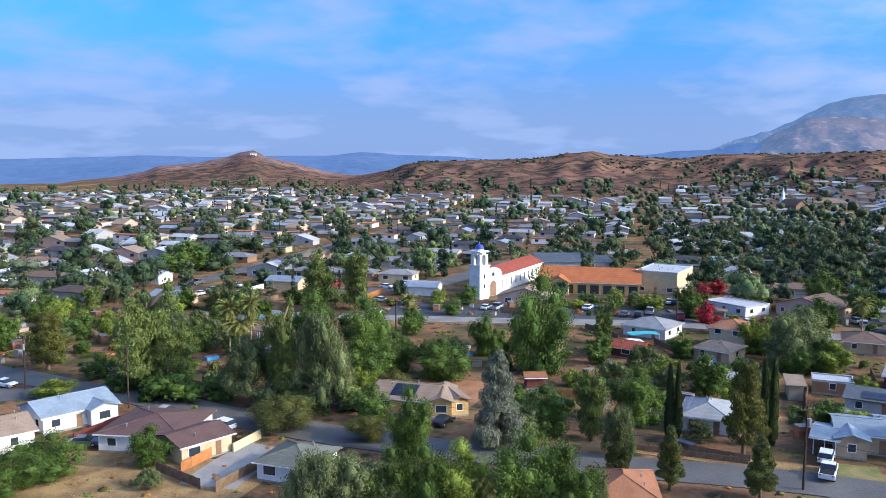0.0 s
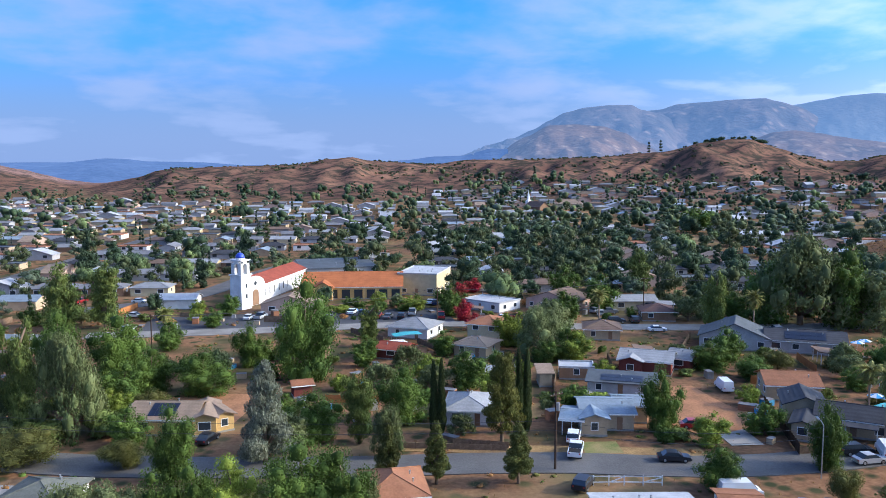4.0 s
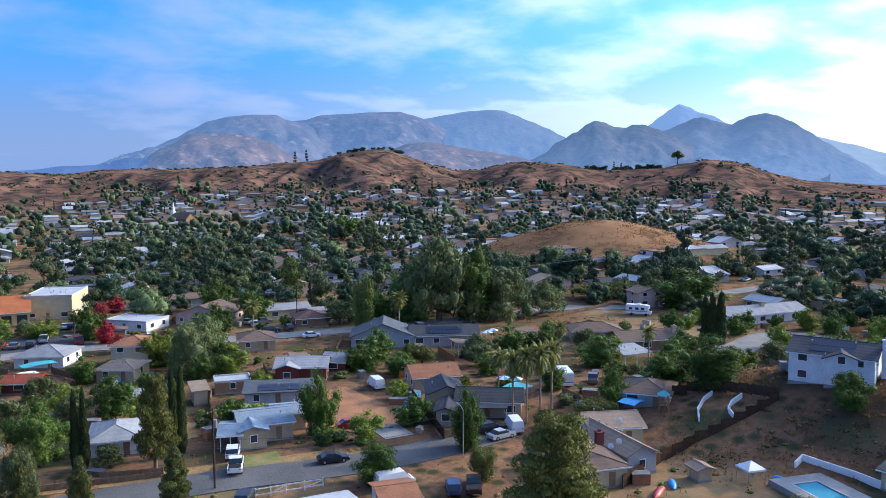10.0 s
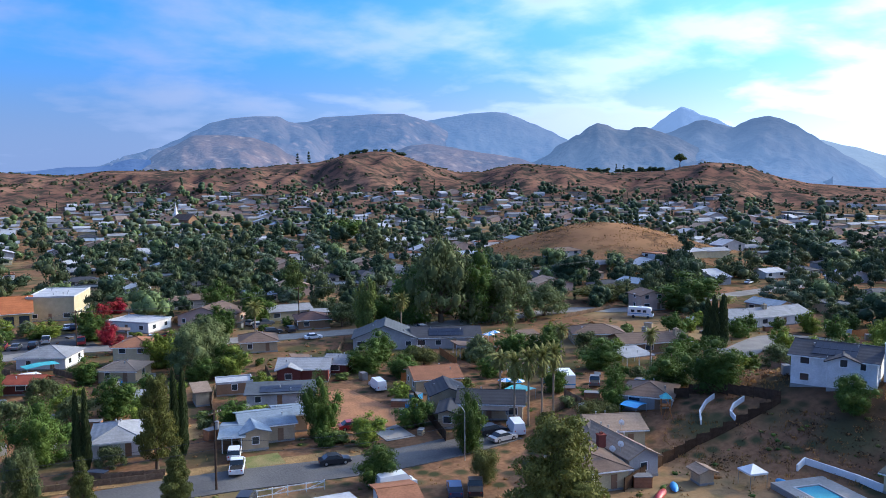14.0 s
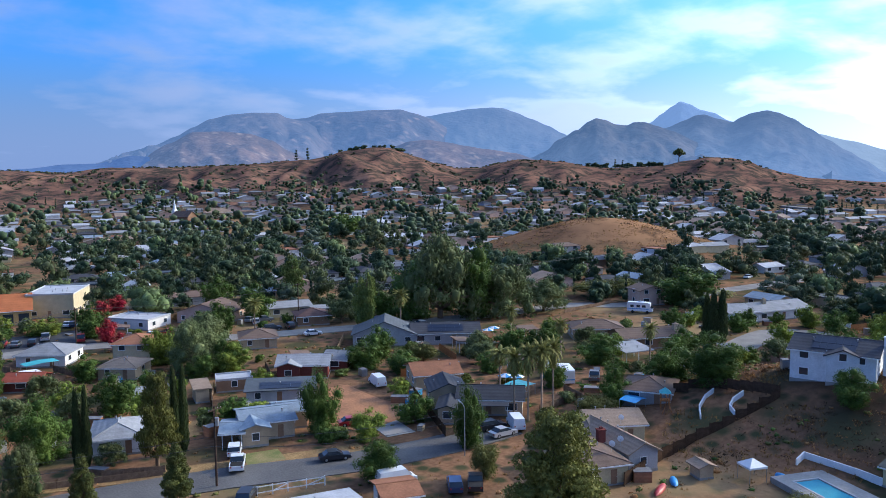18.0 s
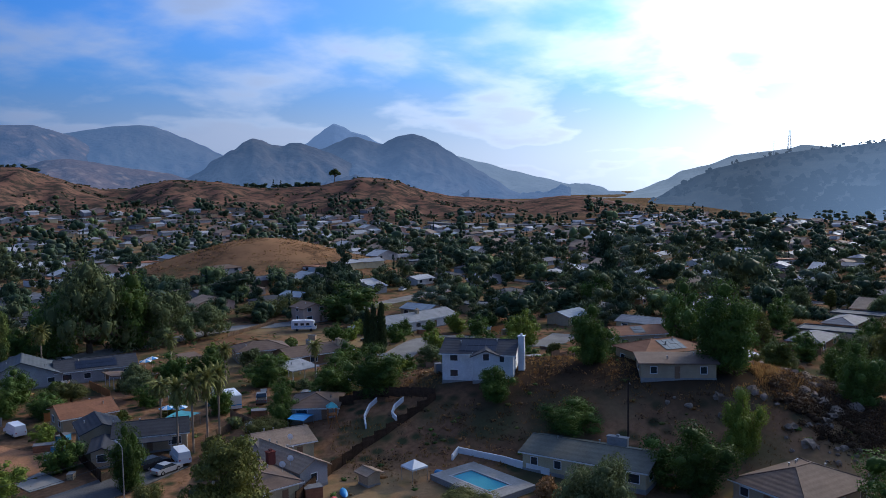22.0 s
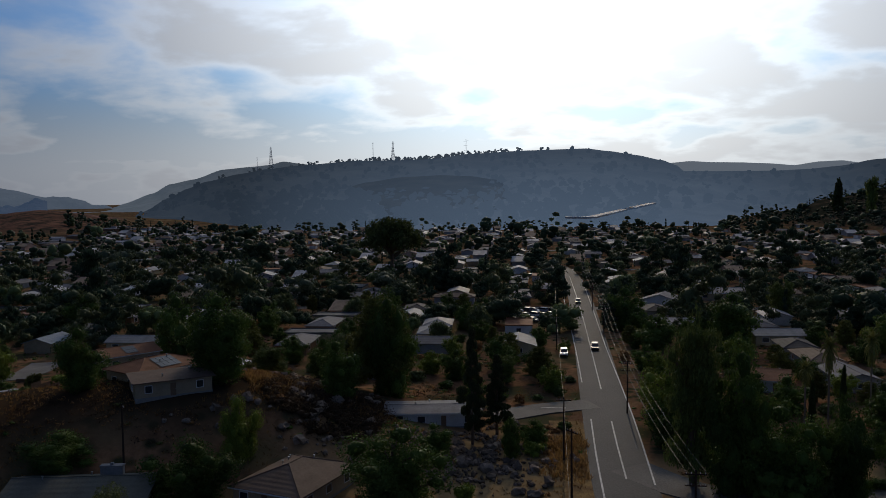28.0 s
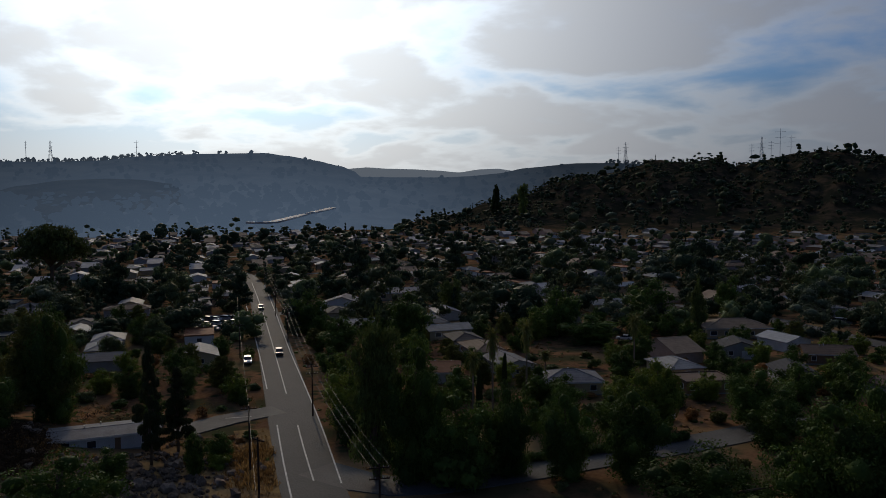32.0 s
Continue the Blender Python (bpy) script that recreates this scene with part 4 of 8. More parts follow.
def house(x, y, rz, w, d, h, roof, wall, roofing_key, label, slope=0.32, chimney=None, solar=0, garage=False, storeys=1, vents=2, porch=0.0, open_front=False, windows=True, arcade=False, base=None, category="house", group="", name="house"):
    """One building: x runs along its front, which faces -y."""
    z = ground_height(x, y) if base is None else base
    for a in (-1, 1):
        for b in (-1, 1):
            c, s_ = math.cos(radians(rz)), math.sin(radians(rz))
            px, py = x + a * w / 2 * c - b * d / 2 * s_, y + a * w / 2 * s_ + b * d / 2 * c
            z = min(z, ground_height(px, py) + 0.4)
    rnd = random.Random(int(abs(x) * 13 + abs(y) * 7))
    take(x, y, max(w, d) * 0.5)
    ob = thing(name, label, category, pose(x, y, z, 0, 0, rz), group)
    body = Shape()
    if open_front:
        for px in (-w / 2 + 0.1, 0, w / 2 - 0.1):
            for py in (-d / 2 + 0.1, d / 2 - 0.1):
                part("post", Shape().box(px - 0.06, px + 0.06, py - 0.06, py + 0.06, -0.3, h), "white_paint", ob)
    else:
        body.box(-w / 2, w / 2, -d / 2, d / 2, -3.0, h)
        if roof == "gx":
            for k in (-1, 1):
                a, b = sorted((k * w / 2, k * (w / 2 - 0.15)))
                body.hexa([(a, -d / 2, h), (a, d / 2, h), (a, 0, h + slope * d / 2)], [(b, -d / 2, h), (b, d / 2, h), (b, 0, h + slope * d / 2)])
        elif roof == "gy":
            for k in (-1, 1):
                a, b = sorted((k * d / 2, k * (d / 2 - 0.15)))
                body.hexa([(-w / 2, a, h), (w / 2, a, h), (0, a, h + slope * w / 2)], [(-w / 2, b, h), (w / 2, b, h), (0, b, h + slope * w / 2)])
        elif roof == "shed":
            body.hexa([(-w / 2, -d / 2, h), (w / 2, -d / 2, h), (w / 2, d / 2, h), (-w / 2, d / 2, h)], [(-w / 2, -d / 2, h + 0.01), (w / 2, -d / 2, h + 0.01), (w / 2, d / 2, h + slope * d), (-w / 2, d / 2, h + slope * d)])
        part("wall", body, "wall_" + wall, ob)
        part("foundation", Shape().box(-w / 2 - 0.05, w / 2 + 0.05, -d / 2 - 0.05, d / 2 + 0.05, -3.0, 0.22), "concrete", ob)
    s, top = roof_shape(w, d, h, roof, slope)
    roof_ob = part("roof", s, "roof_" + roofing_key, ob)
    if roof in ("hip", "gx"):
        e = h - slope * 0.5
        for k in (-1, 1):
            part("gutter", Shape().box(-w / 2 - 0.52, w / 2 + 0.52, k * (d / 2 + 0.53) - 0.03, k * (d / 2 + 0.53) + 0.03, e - 0.08, e + 0.1), "white_paint", ob)
    if arcade:
        n = int(w / 3.6)
        for i in range(n):
            px = (i + 0.5) / n * w - w / 2
            part("opening", Shape().box(px - 1.3, px + 1.3, -d / 2 - 0.03, -d / 2 + 0.02, 0.1, h - 0.9), "dark_glass", ob, "dark glazed opening between pillars")
            part("pillar", Shape().box(px + 1.5, px + 2.0, -d / 2 - 0.25, -d / 2, 0.0, h - 0.2), "wall_" + wall, ob)
    elif windows and not open_front:
        for level in range(storeys):
            zz = 0.95 + level * 2.7
            n = max(1, int(w / 3.6))
            for i in range(n):
                px = (i + 0.5) / n * w - w / 2
                if level == 0 and garage and i == n - 1:
                    continue
                if name == "church":
                    add_window(ob, px, -d / 2, 1.6, 0, 0.7, 2.4)
                    continue
                if level == 0 and i == n // 2 and n > 1:
                    add_door(ob, px - 0.2, -d / 2, 0.1, 0)
                    continue
                add_window(ob, px, -d / 2, zz, 0, *((1.8, 1.2), (1.3, 1.1), (1.0, 1.1))[rnd.randrange(3)])
            n = max(1, int(d / 4.5))
            for i in range(n):
                py = (i + 0.5) / n * d - d / 2
                add_window(ob, -w / 2, py, zz, -90, 1.3, 1.1)
                add_window(ob, w / 2, py, zz, 90, 1.3, 1.1)
        if garage:
            n = max(1, int(w / 3.6))
            add_garage(ob, w / 2 - min(w / n, 5.6) / 2 - 0.1, -d / 2, 0.05, 0, min(4.6, w / n * 0.9))
    if chimney:
        cx, cy, material_key, *broad = chimney
        q = broad[0] if broad else 0.55
        zc = Shape().box(cx - q, cx + q, cy - 0.45, cy + 0.45, 0.3, top + 0.9)
        zc.box(cx - q - 0.08, cx + q + 0.08, cy - 0.53, cy + 0.53, top + 0.9, top + 1.05).box(cx - 0.2, cx + 0.2, cy - 0.2, cy + 0.2, top + 1.05, top + 1.35)
        part("chimney", zc, material_key, ob)
    if porch:
        p = Shape().slab([(-w / 2, -d / 2 - porch, h - 0.45), (w * 0.3, -d / 2 - porch, h - 0.45), (w * 0.3, -d / 2, h - 0.12), (-w / 2, -d / 2, h - 0.12)], 0.12)
        part("porch_roof", p, "roof_" + roofing_key, ob)
        for px in (-w / 2 + 0.2, -w * 0.1, w * 0.3 - 0.2):
            part("post", Shape().box(px - 0.06, px + 0.06, -d / 2 - porch + 0.1, -d / 2 - porch + 0.22, -0.3, h - 0.55), "white_paint", ob)
    if solar and roof in ("gx", "hip", "shed", "flat"):
        tilt = slope if roof != "flat" else 0.0
        me = Shape().slab([(-0.5, -0.82, 0.1 - 0.82 * tilt), (0.5, -0.82, 0.1 - 0.82 * tilt), (0.5, 0.82, 0.1 + 0.82 * tilt), (-0.5, 0.82, 0.1 + 0.82 * tilt)], 0.04).mesh("solar_panel", "solar")
        for i in range(solar):
            col, row = i % max(1, (solar + 1) // 2), i // max(1, (solar + 1) // 2)
            px, py = (col - (solar + 1) // 2 / 2 + 0.5) * 1.06, -d / 2 + 1.2 + row * 1.72
            pz = h + (d / 2 + py) * tilt + 0.16 if roof != "flat" else h + 0.3
            part("solar_panel", me, None, roof_ob, "dark blue solar panel", at=pose(px, py, pz))
    for i in range(vents):
        px, py = rnd.uniform(-w * 0.35, w * 0.35), rnd.uniform(-d * 0.35, d * 0.35)
        lean = abs(py) if roof == "gx" else abs(px) if roof == "gy" else None
        zz = h + slope * ((d if roof == "gx" else w) / 2 - lean) if lean is not None else h + slope * (min(w, d) / 2 - max(abs(px) - max(0, (w - d) / 2), abs(py) - max(0, (d - w) / 2))) if roof == "hip" else h + slope * (py + d / 2) if roof == "shed" else h + 0.1
        part("vent", Shape().drum(px, py, zz - 0.2, zz + 0.55, 0.09, n=7).drum(px, py, zz + 0.5, zz + 0.62, 0.15, n=7), "steel", roof_ob)
    return ob


# ---- plants ----
def icosphere(level):
    bm = bmesh.new()
    bmesh.ops.create_icosphere(bm, subdivisions=level, radius=1.0)
    bm.verts.ensure_lookup_table()
    v, f = [tuple(p.co) for p in bm.verts], [tuple(q.index for q in p.verts) for p in bm.faces]
    bm.free()
    return v, f


BALL = {1: icosphere(1), 2: icosphere(2)}


def lump(s, c, r, rnd, level=1, rough=0.3):
    v, f = BALL[level]
    o = rnd.random() * 50
    pts = []
    for x, y, z in v:
        k = 1 + rough * noise.noise((x * 1.8 + o, y * 1.8, z * 1.8)) * 1.6
        pts.append((c[0] + x * r[0] * k, c[1] + y * r[1] * k, c[2] + z * r[2] * k))
    s.add(pts, f)


def sprays(s, c, r, rnd, count, size, droop=0.0, shell=0.72, flat=1.0):
    """Small leaf clumps over the outer part of an ellipsoid; they face roughly outwards. flat makes up for a later stretch in height."""
    for _ in range(count):
        d = Vector((rnd.gauss(0, 1), rnd.gauss(0, 1), rnd.gauss(0, 1))).normalized()
        k = shell + (1.24 - shell) * rnd.random() ** 0.8
        p = Vector((c[0] + d.x * r[0] * k, c[1] + d.y * r[1] * k, c[2] + d.z * r[2] * k))
        n = d + Vector((rnd.gauss(0, 0.7), rnd.gauss(0, 0.7), rnd.gauss(0, 0.7)))
        a = n.cross(Vector((rnd.gauss(0, 1), rnd.gauss(0, 1), rnd.gauss(0, 1)))).normalized()
        b = n.cross(a).normalized()
        q = size * rnd.uniform(0.6, 1.3)
        w = q * rnd.uniform(0.5, 0.9)
        tip, m, e = p + a * q * 0.6, p - a * q * 0.45 + b * w * 0.5, p - a * q * 0.45 - b * w * 0.5
        tip.z -= droop * q * 0.7
        for v in (tip, m, e):
            v.z = p.z + (v.z - p.z) * flat
        s.add([tip, m, e], [(0, 1, 2)])


def crown_lobes(kind, rnd):
    """Lobes (centre, radii) of a crown in a box one unit wide in radius and one unit high."""
    lobes = []
    if kind in ("oak", "bright", "flower", "shrub"):
        low = 0.0 if kind in ("shrub", "flower") else 0.1
        for i in range(17):
            a, q = i * 2.4 + rnd.random(), rnd.uniform(0.2, 0.68)
            z = low + (1 - low) * rnd.uniform(0.16, 0.8)
            k = rnd.uniform(0.26, 0.42)
            lobes.append(((q * math.cos(a), q * math.sin(a), z), (k, k, 0.2 * rnd.uniform(0.8, 1.2))))
        lobes.append(((0.05, 0, low + (1 - low) * 0.72), (0.42, 0.42, 0.24)))
        lobes.append(((0, 0.05, low + (1 - low) * 0.45), (0.6, 0.6, 0.24)))
    elif kind in ("gum", "pepper"):
        for i in range(13):
            a = i * 2.4 + rnd.random()
            z = 0.1 + 0.78 * (i + rnd.random()) / 13
            q = rnd.uniform(0.2, 0.62) * (1.1 - 0.7 * abs(z - 0.5))
            k = rnd.uniform(0.26, 0.42)
            lobes.append(((q * math.cos(a), q * math.sin(a), z), (k, k, rnd.uniform(0.09, 0.15))))
        lobes.append(((0, 0, 0.55), (0.4, 0.4, 0.3)))
    elif kind in ("cedar", "pine"):
        for i in range(26):
            z = 0.12 + 0.84 * i / 26
            wide = (1 - z) ** 0.75 if kind == "cedar" else (1.12 - z) ** 0.5 * min(1, z * 3)
            a = i * 2.4 + rnd.random()
            q = wide * rnd.uniform(0.35, 0.72)
            k = 0.10 + wide * rnd.uniform(0.2, 0.32)
            lobes.append(((q * math.cos(a), q * math.sin(a), z), (k, k, 0.045 + 0.03 * rnd.random())))
    elif kind == "stone_pine":
        for i in range(34):
            a, q = i * 2.4 + rnd.random(), math.sqrt((i + 0.5) / 34) * 0.8
            z = 0.5 + 0.42 * (1 - q * q) * rnd.uniform(0.5, 1.0) - 0.08 * rnd.random()
            k = rnd.uniform(0.2, 0.32)
            lobes.append(((q * math.cos(a), q * math.sin(a), z), (k, k, rnd.uniform(0.06, 0.1))))
        lobes.append(((0, 0, 0.66), (0.6, 0.6, 0.2)))
    elif kind == "cypress":
        for i in range(14):
            z = 0.06 + 0.88 * i / 14
            k = 0.95 * min(1, z * 4 + 0.35) * (1 - z) ** 0.45
            lobes.append(((rnd.uniform(-0.12, 0.12), rnd.uniform(-0.12, 0.12), z), (k * 0.85, k * 0.85, 0.08)))
    return lobes


def fine_lobes(kind, rnd):
    """Many small clumps along leaning limbs, for the trees that stand near; same box as crown_lobes."""
    lobes = []
    lean = rnd.random() * 6.28
    if kind in ("oak", "bright", "flower"):
        limbs = [(i * 2.4 + rnd.random(), rnd.uniform(0.25, 0.8), rnd.uniform(0.55, 0.95)) for i in range(9)] + [(lean, 0.12, 0.97)]
        for a, q, top in limbs:
            top *= 1 - 0.35 * q
            for j in range(4):
                u = 1 - j * rnd.uniform(0.14, 0.24)
                k = rnd.uniform(0.17, 0.29)
                lobes.append(((q * u * math.cos(a) + rnd.gauss(0, 0.09), q * u * math.sin(a) + rnd.gauss(0, 0.09), max(0.09, top - j * rnd.uniform(0.13, 0.23))), (k, k, k * rnd.uniform(0.38, 0.6))))
        lobes.append(((0, 0, 0.48), (0.42, 0.42, 0.2)))
    elif kind == "gum":
        for i in range(6):
            a, q, top = i * 1.05 + lean + rnd.uniform(-0.3, 0.3), rnd.uniform(0.15, 0.62), rnd.uniform(0.6, 0.97)
            for j in range(7):
                z = top - (top - 0.07) * j / 6.5 * rnd.uniform(0.85, 1.1)
                k = rnd.uniform(0.15, 0.3) * (0.7 if j == 0 else 1.0)
                lobes.append((((q * (0.4 + 0.6 * z)) * math.cos(a) + rnd.gauss(0, 0.11), (q * (0.4 + 0.6 * z)) * math.sin(a) + rnd.gauss(0, 0.11), max(0.07, z)), (k, k, rnd.uniform(0.04, 0.08))))
        lobes.append(((0, 0, 0.5), (0.22, 0.22, 0.26)))
    elif kind == "pepper":
        for i in range(36):
            a, q = i * 2.4 + rnd.random(), math.sqrt((i + 0.5) / 36) * 0.84
            z = (0.93 - 0.5 * q * q) * rnd.uniform(0.62, 1.0) - (0.2 * rnd.random() if i % 3 == 0 else 0)
            k = rnd.uniform(0.15, 0.27)
            lobes.append(((q * math.cos(a), q * math.sin(a), max(0.09, z - (0.3 * rnd.random() if i > 22 else 0))), (k, k, k * rnd.uniform(0.4, 0.75))))
        lobes.append(((0, 0, 0.5), (0.46, 0.46, 0.24)))
    elif kind in ("pine", "conic", "fir"):
        n = {"pine": 44, "conic": 40, "fir": 38}[kind]
        for i in range(n):
            z = 0.14 + 0.83 * (i + rnd.random()) / n
            wide = (1.1 - z) ** 0.6 * min(1, z * 3) if kind == "pine" else 0.95 * (1.02 - z) ** 0.75 * min(1, z * 4)
            wide *= rnd.uniform(0.55, 1.15) if kind == "fir" else rnd.uniform(0.75, 1.1)
            a = i * 2.4 + rnd.random()
            q = wide * rnd.uniform(0.35, 0.8)
            k = 0.07 + wide * rnd.uniform(0.14, 0.26)
            lobes.append(((q * math.cos(a), q * math.sin(a), z + q * (0.03 if kind != "fir" else -0.03)), (k, k, rnd.uniform(0.02, 0.035) if kind == "fir" else rnd.uniform(0.035, 0.06))))
    return [((c[0] * 1.1, c[1] * 1.1, c[2]), (r[0] * 1.14, r[1] * 1.14, r[2] * 1.08)) for c, r in lobes] or crown_lobes(kind, rnd)


PLANTS = {}
PALMS = ("palm", "date_palm")


def plant_meshes(kind, variant, detail):
    key = (kind, variant, detail)
    if key in PLANTS:
        return PLANTS[key]
    rnd = random.Random(variant * 71 + len(kind) * 13 + ord(kind[0]))
    trunk, crown = Shape(), Shape()
    shape_kind = "shrub" if kind == "dry" else kind
    lobes = fine_lobes(shape_kind, rnd) if detail > 1 else crown_lobes(shape_kind, rnd)
    total = {3: 17000, 2: 6000, 1: 1200}[detail]
    size = {3: 0.046, 2: 0.074, 1: 0.15}[detail]
    weight = sum(r[0] * r[1] for _, r in lobes)
    stretch = 0.45 if kind == "cypress" else 0.6
    for c, r in lobes:
        lump(crown, c, [k * 0.62 for k in r], rnd, 1, 0.5)
        n = int(total * r[0] * r[1] / weight)
        sprays(crown, c, r, rnd, n, size * (2.2 if kind == "cypress" else 1.0), 0.6 if kind in ("pepper", "cedar") else 0.0, flat=stretch)
    thick = 0.05 if kind in ("oak", "bright", "shrub", "dry", "flower") else 0.06
    trunk.tube([(0, 0, -0.03), (0.02, 0.01, 0.2), (-0.02, 0.02, 0.5), (0, 0, 0.82)], [thick * 1.4, thick, thick * 0.7, thick * 0.2], 7)
    for c, r in lobes[:: max(1, len(lobes) // 11)]:
        z0 = max(0.12, c[2] - 0.22)
        first = len(trunk.v)
        trunk.f.append((7 if z0 < 0.4 else 14, first, first + 1))
        trunk.tube([(0, 0, z0), (c[0] * 0.5, c[1] * 0.5, z0 + 0.12), c], [thick * 0.55, thick * 0.4, thick * 0.12], 5)
    PLANTS[key] = (trunk.mesh("trunk", "bark", True), crown.mesh("crown", "leaf_" + kind, True))
    return PLANTS[key]


def palm_meshes(kind, variant):
    key = (kind, variant, 0)
    if key in PLANTS:
        return PLANTS[key]
    rnd = random.Random(variant * 17 + len(kind))
    trunk, crown, skirt = Shape(), Shape(), Shape()
    path, radii = [], []
    bend = rnd.uniform(-0.03, 0.03)
    for i in range(9):
        z = 0.84 * i / 8
        path.append((bend * z * z, bend * 0.6 * z, z if i else -0.03))
        radii.append(0.17 if i == 0 else 0.115 + 0.02 * (i % 2))
    trunk.tube(path, radii, 8)
    tip = Vector(path[-1])
    count = 54 if kind == "palm" else 60
    for i in range(count):
        a = i * 2.39996
        lift = 1.5 - 3.0 * (i + 0.5) / count
        n = 6
        side = Vector((-math.sin(a), math.cos(a), 0))
        spine = []
        for k in range(n + 1):
            u = k / n
            out = u * (1.0 if kind == "palm" else 1.0)
            ang_ = lift - u * (1.1 if kind == "palm" else 1.5)
            prev = spine[-1] if spine else tip
            spine.append(prev + Vector((math.cos(a) * math.cos(ang_), math.sin(a) * math.cos(ang_), math.sin(ang_) * 0.27)) * (1.0 / n) if k else tip)
        for k in range(n):
            u = (k + 0.5) / n
            wid = (0.15 if kind == "palm" else 0.12) * math.sin(math.pi * min(1, u * 0.8 + 0.2)) + 0.02
            for sgn in (-1, 1):
                for q in range(2):
                    p, r = spine[k].lerp(spine[k + 1], q * 0.5), spine[k].lerp(spine[k + 1], q * 0.5 + 0.42)
                    droop = Vector((0, 0, -0.02))
                    crown.add([p, r, r + side * sgn * wid + droop + (r - p) * 0.6, p + side * sgn * wid * 0.9 + droop + (r - p) * 0.5], [(0, 1, 2, 3)])
    for i in range(26):
        a = rnd.random() * 6.28
        z = rnd.uniform(0.72, 0.83)
        d = Vector((math.cos(a), math.sin(a), 0))
        side = Vector((-d.y, d.x, 0))
        p = tip + d * 0.08 + Vector((0, 0, z - 0.83))
        q = p + d * rnd.uniform(0.15, 0.32) + Vector((0, 0, -rnd.uniform(0.05, 0.09)))
        skirt.add([p - side * 0.05, p + side * 0.05, q + side * 0.12, q - side * 0.12], [(0, 1, 2, 3)])
    PLANTS[key] = (trunk.mesh("trunk", "palm_bark", True), crown.mesh("crown", "leaf_palm"), skirt.mesh("dead_fronds", "dry_frond"))
    return PLANTS[key]


TREE_WORDS = {
    "oak": ("tree", "dense dark green broadleaf tree with a rounded crown", "tree"), "bright": ("tree", "bright yellow-green broadleaf tree in full leaf", "tree"),
    "pepper": ("pepper_tree", "drooping grey-green pepper tree with feathery foliage", "tree"), "gum": ("eucalyptus", "tall eucalyptus with loose olive-green foliage", "tree"),
    "conic": ("tree", "upright conical broadleaf tree with glossy dark leaves", "tree"), "fir": ("conifer", "slim sparse conifer with short ragged branches", "tree"),
    "cedar": ("cedar", "tall grey-green cedar with layered drooping branches", "tree"), "pine": ("pine", "dark green pine with a broad needle crown", "tree"),
    "stone_pine": ("pine", "huge dark pine with a broad domed crown on a bare trunk", "tree"), "cypress": ("cypress", "slender dark green columnar cypress", "tree"), "palm": ("fan_palm", "tall fan palm with a slim trunk and dry skirt", "palm"),
    "date_palm": ("date_palm", "date palm with a broad crown of arching fronds", "palm"), "shrub": ("shrub", "low green garden shrub on dry ground", "shrub"),
    "flower": ("flowering_shrub", "bougainvillea shrub with magenta-red flowers", "shrub"), "dry": ("dry_bush", "dry brown bush on bare ground", "shrub"),
}
PLANT_COUNT = [0]


def plant(kind, x, y, h, r, dz=0.0, plain=False):
    PLANT_COUNT[0] += 1
    take(x, y, r * 0.6)
    i = PLANT_COUNT[0]
    name, label, category = TREE_WORDS[kind]
    at = pose(x, y, ground_height(x, y) + dz, 0, 0, (i * 137.5) % 360) @ Matrix.Diagonal((r, r, h, 1))
    ob = thing(name, label, category, at, "garden and street trees" if category != "shrub" else "garden shrubs")
    if kind in PALMS:
        t, c, s = palm_meshes(kind, i % 3)
        slim = 0.62 if kind == "palm" else 0.8
        r *= slim
        thin = min(1.0, 0.18 / (0.13 * r))
        ob.matrix_basis = at @ Matrix.Diagonal((slim, slim, 1, 1))
        part("trunk", t, None, ob, at=Matrix.Diagonal((thin, thin, 1, 1)))
        part("crown", c, None, ob)
        part("dead_fronds", s, None, ob)
        return ob
    far = math.hypot(x, y)
    t, c = plant_meshes(kind, i % 3, 3 if far < 185 and not plain else 2 if far < 400 else 1)
    part("trunk", t, None, ob)
    part("crown", c, None, ob)
    return ob


# ---- vehicles ----
VEHICLES = {}


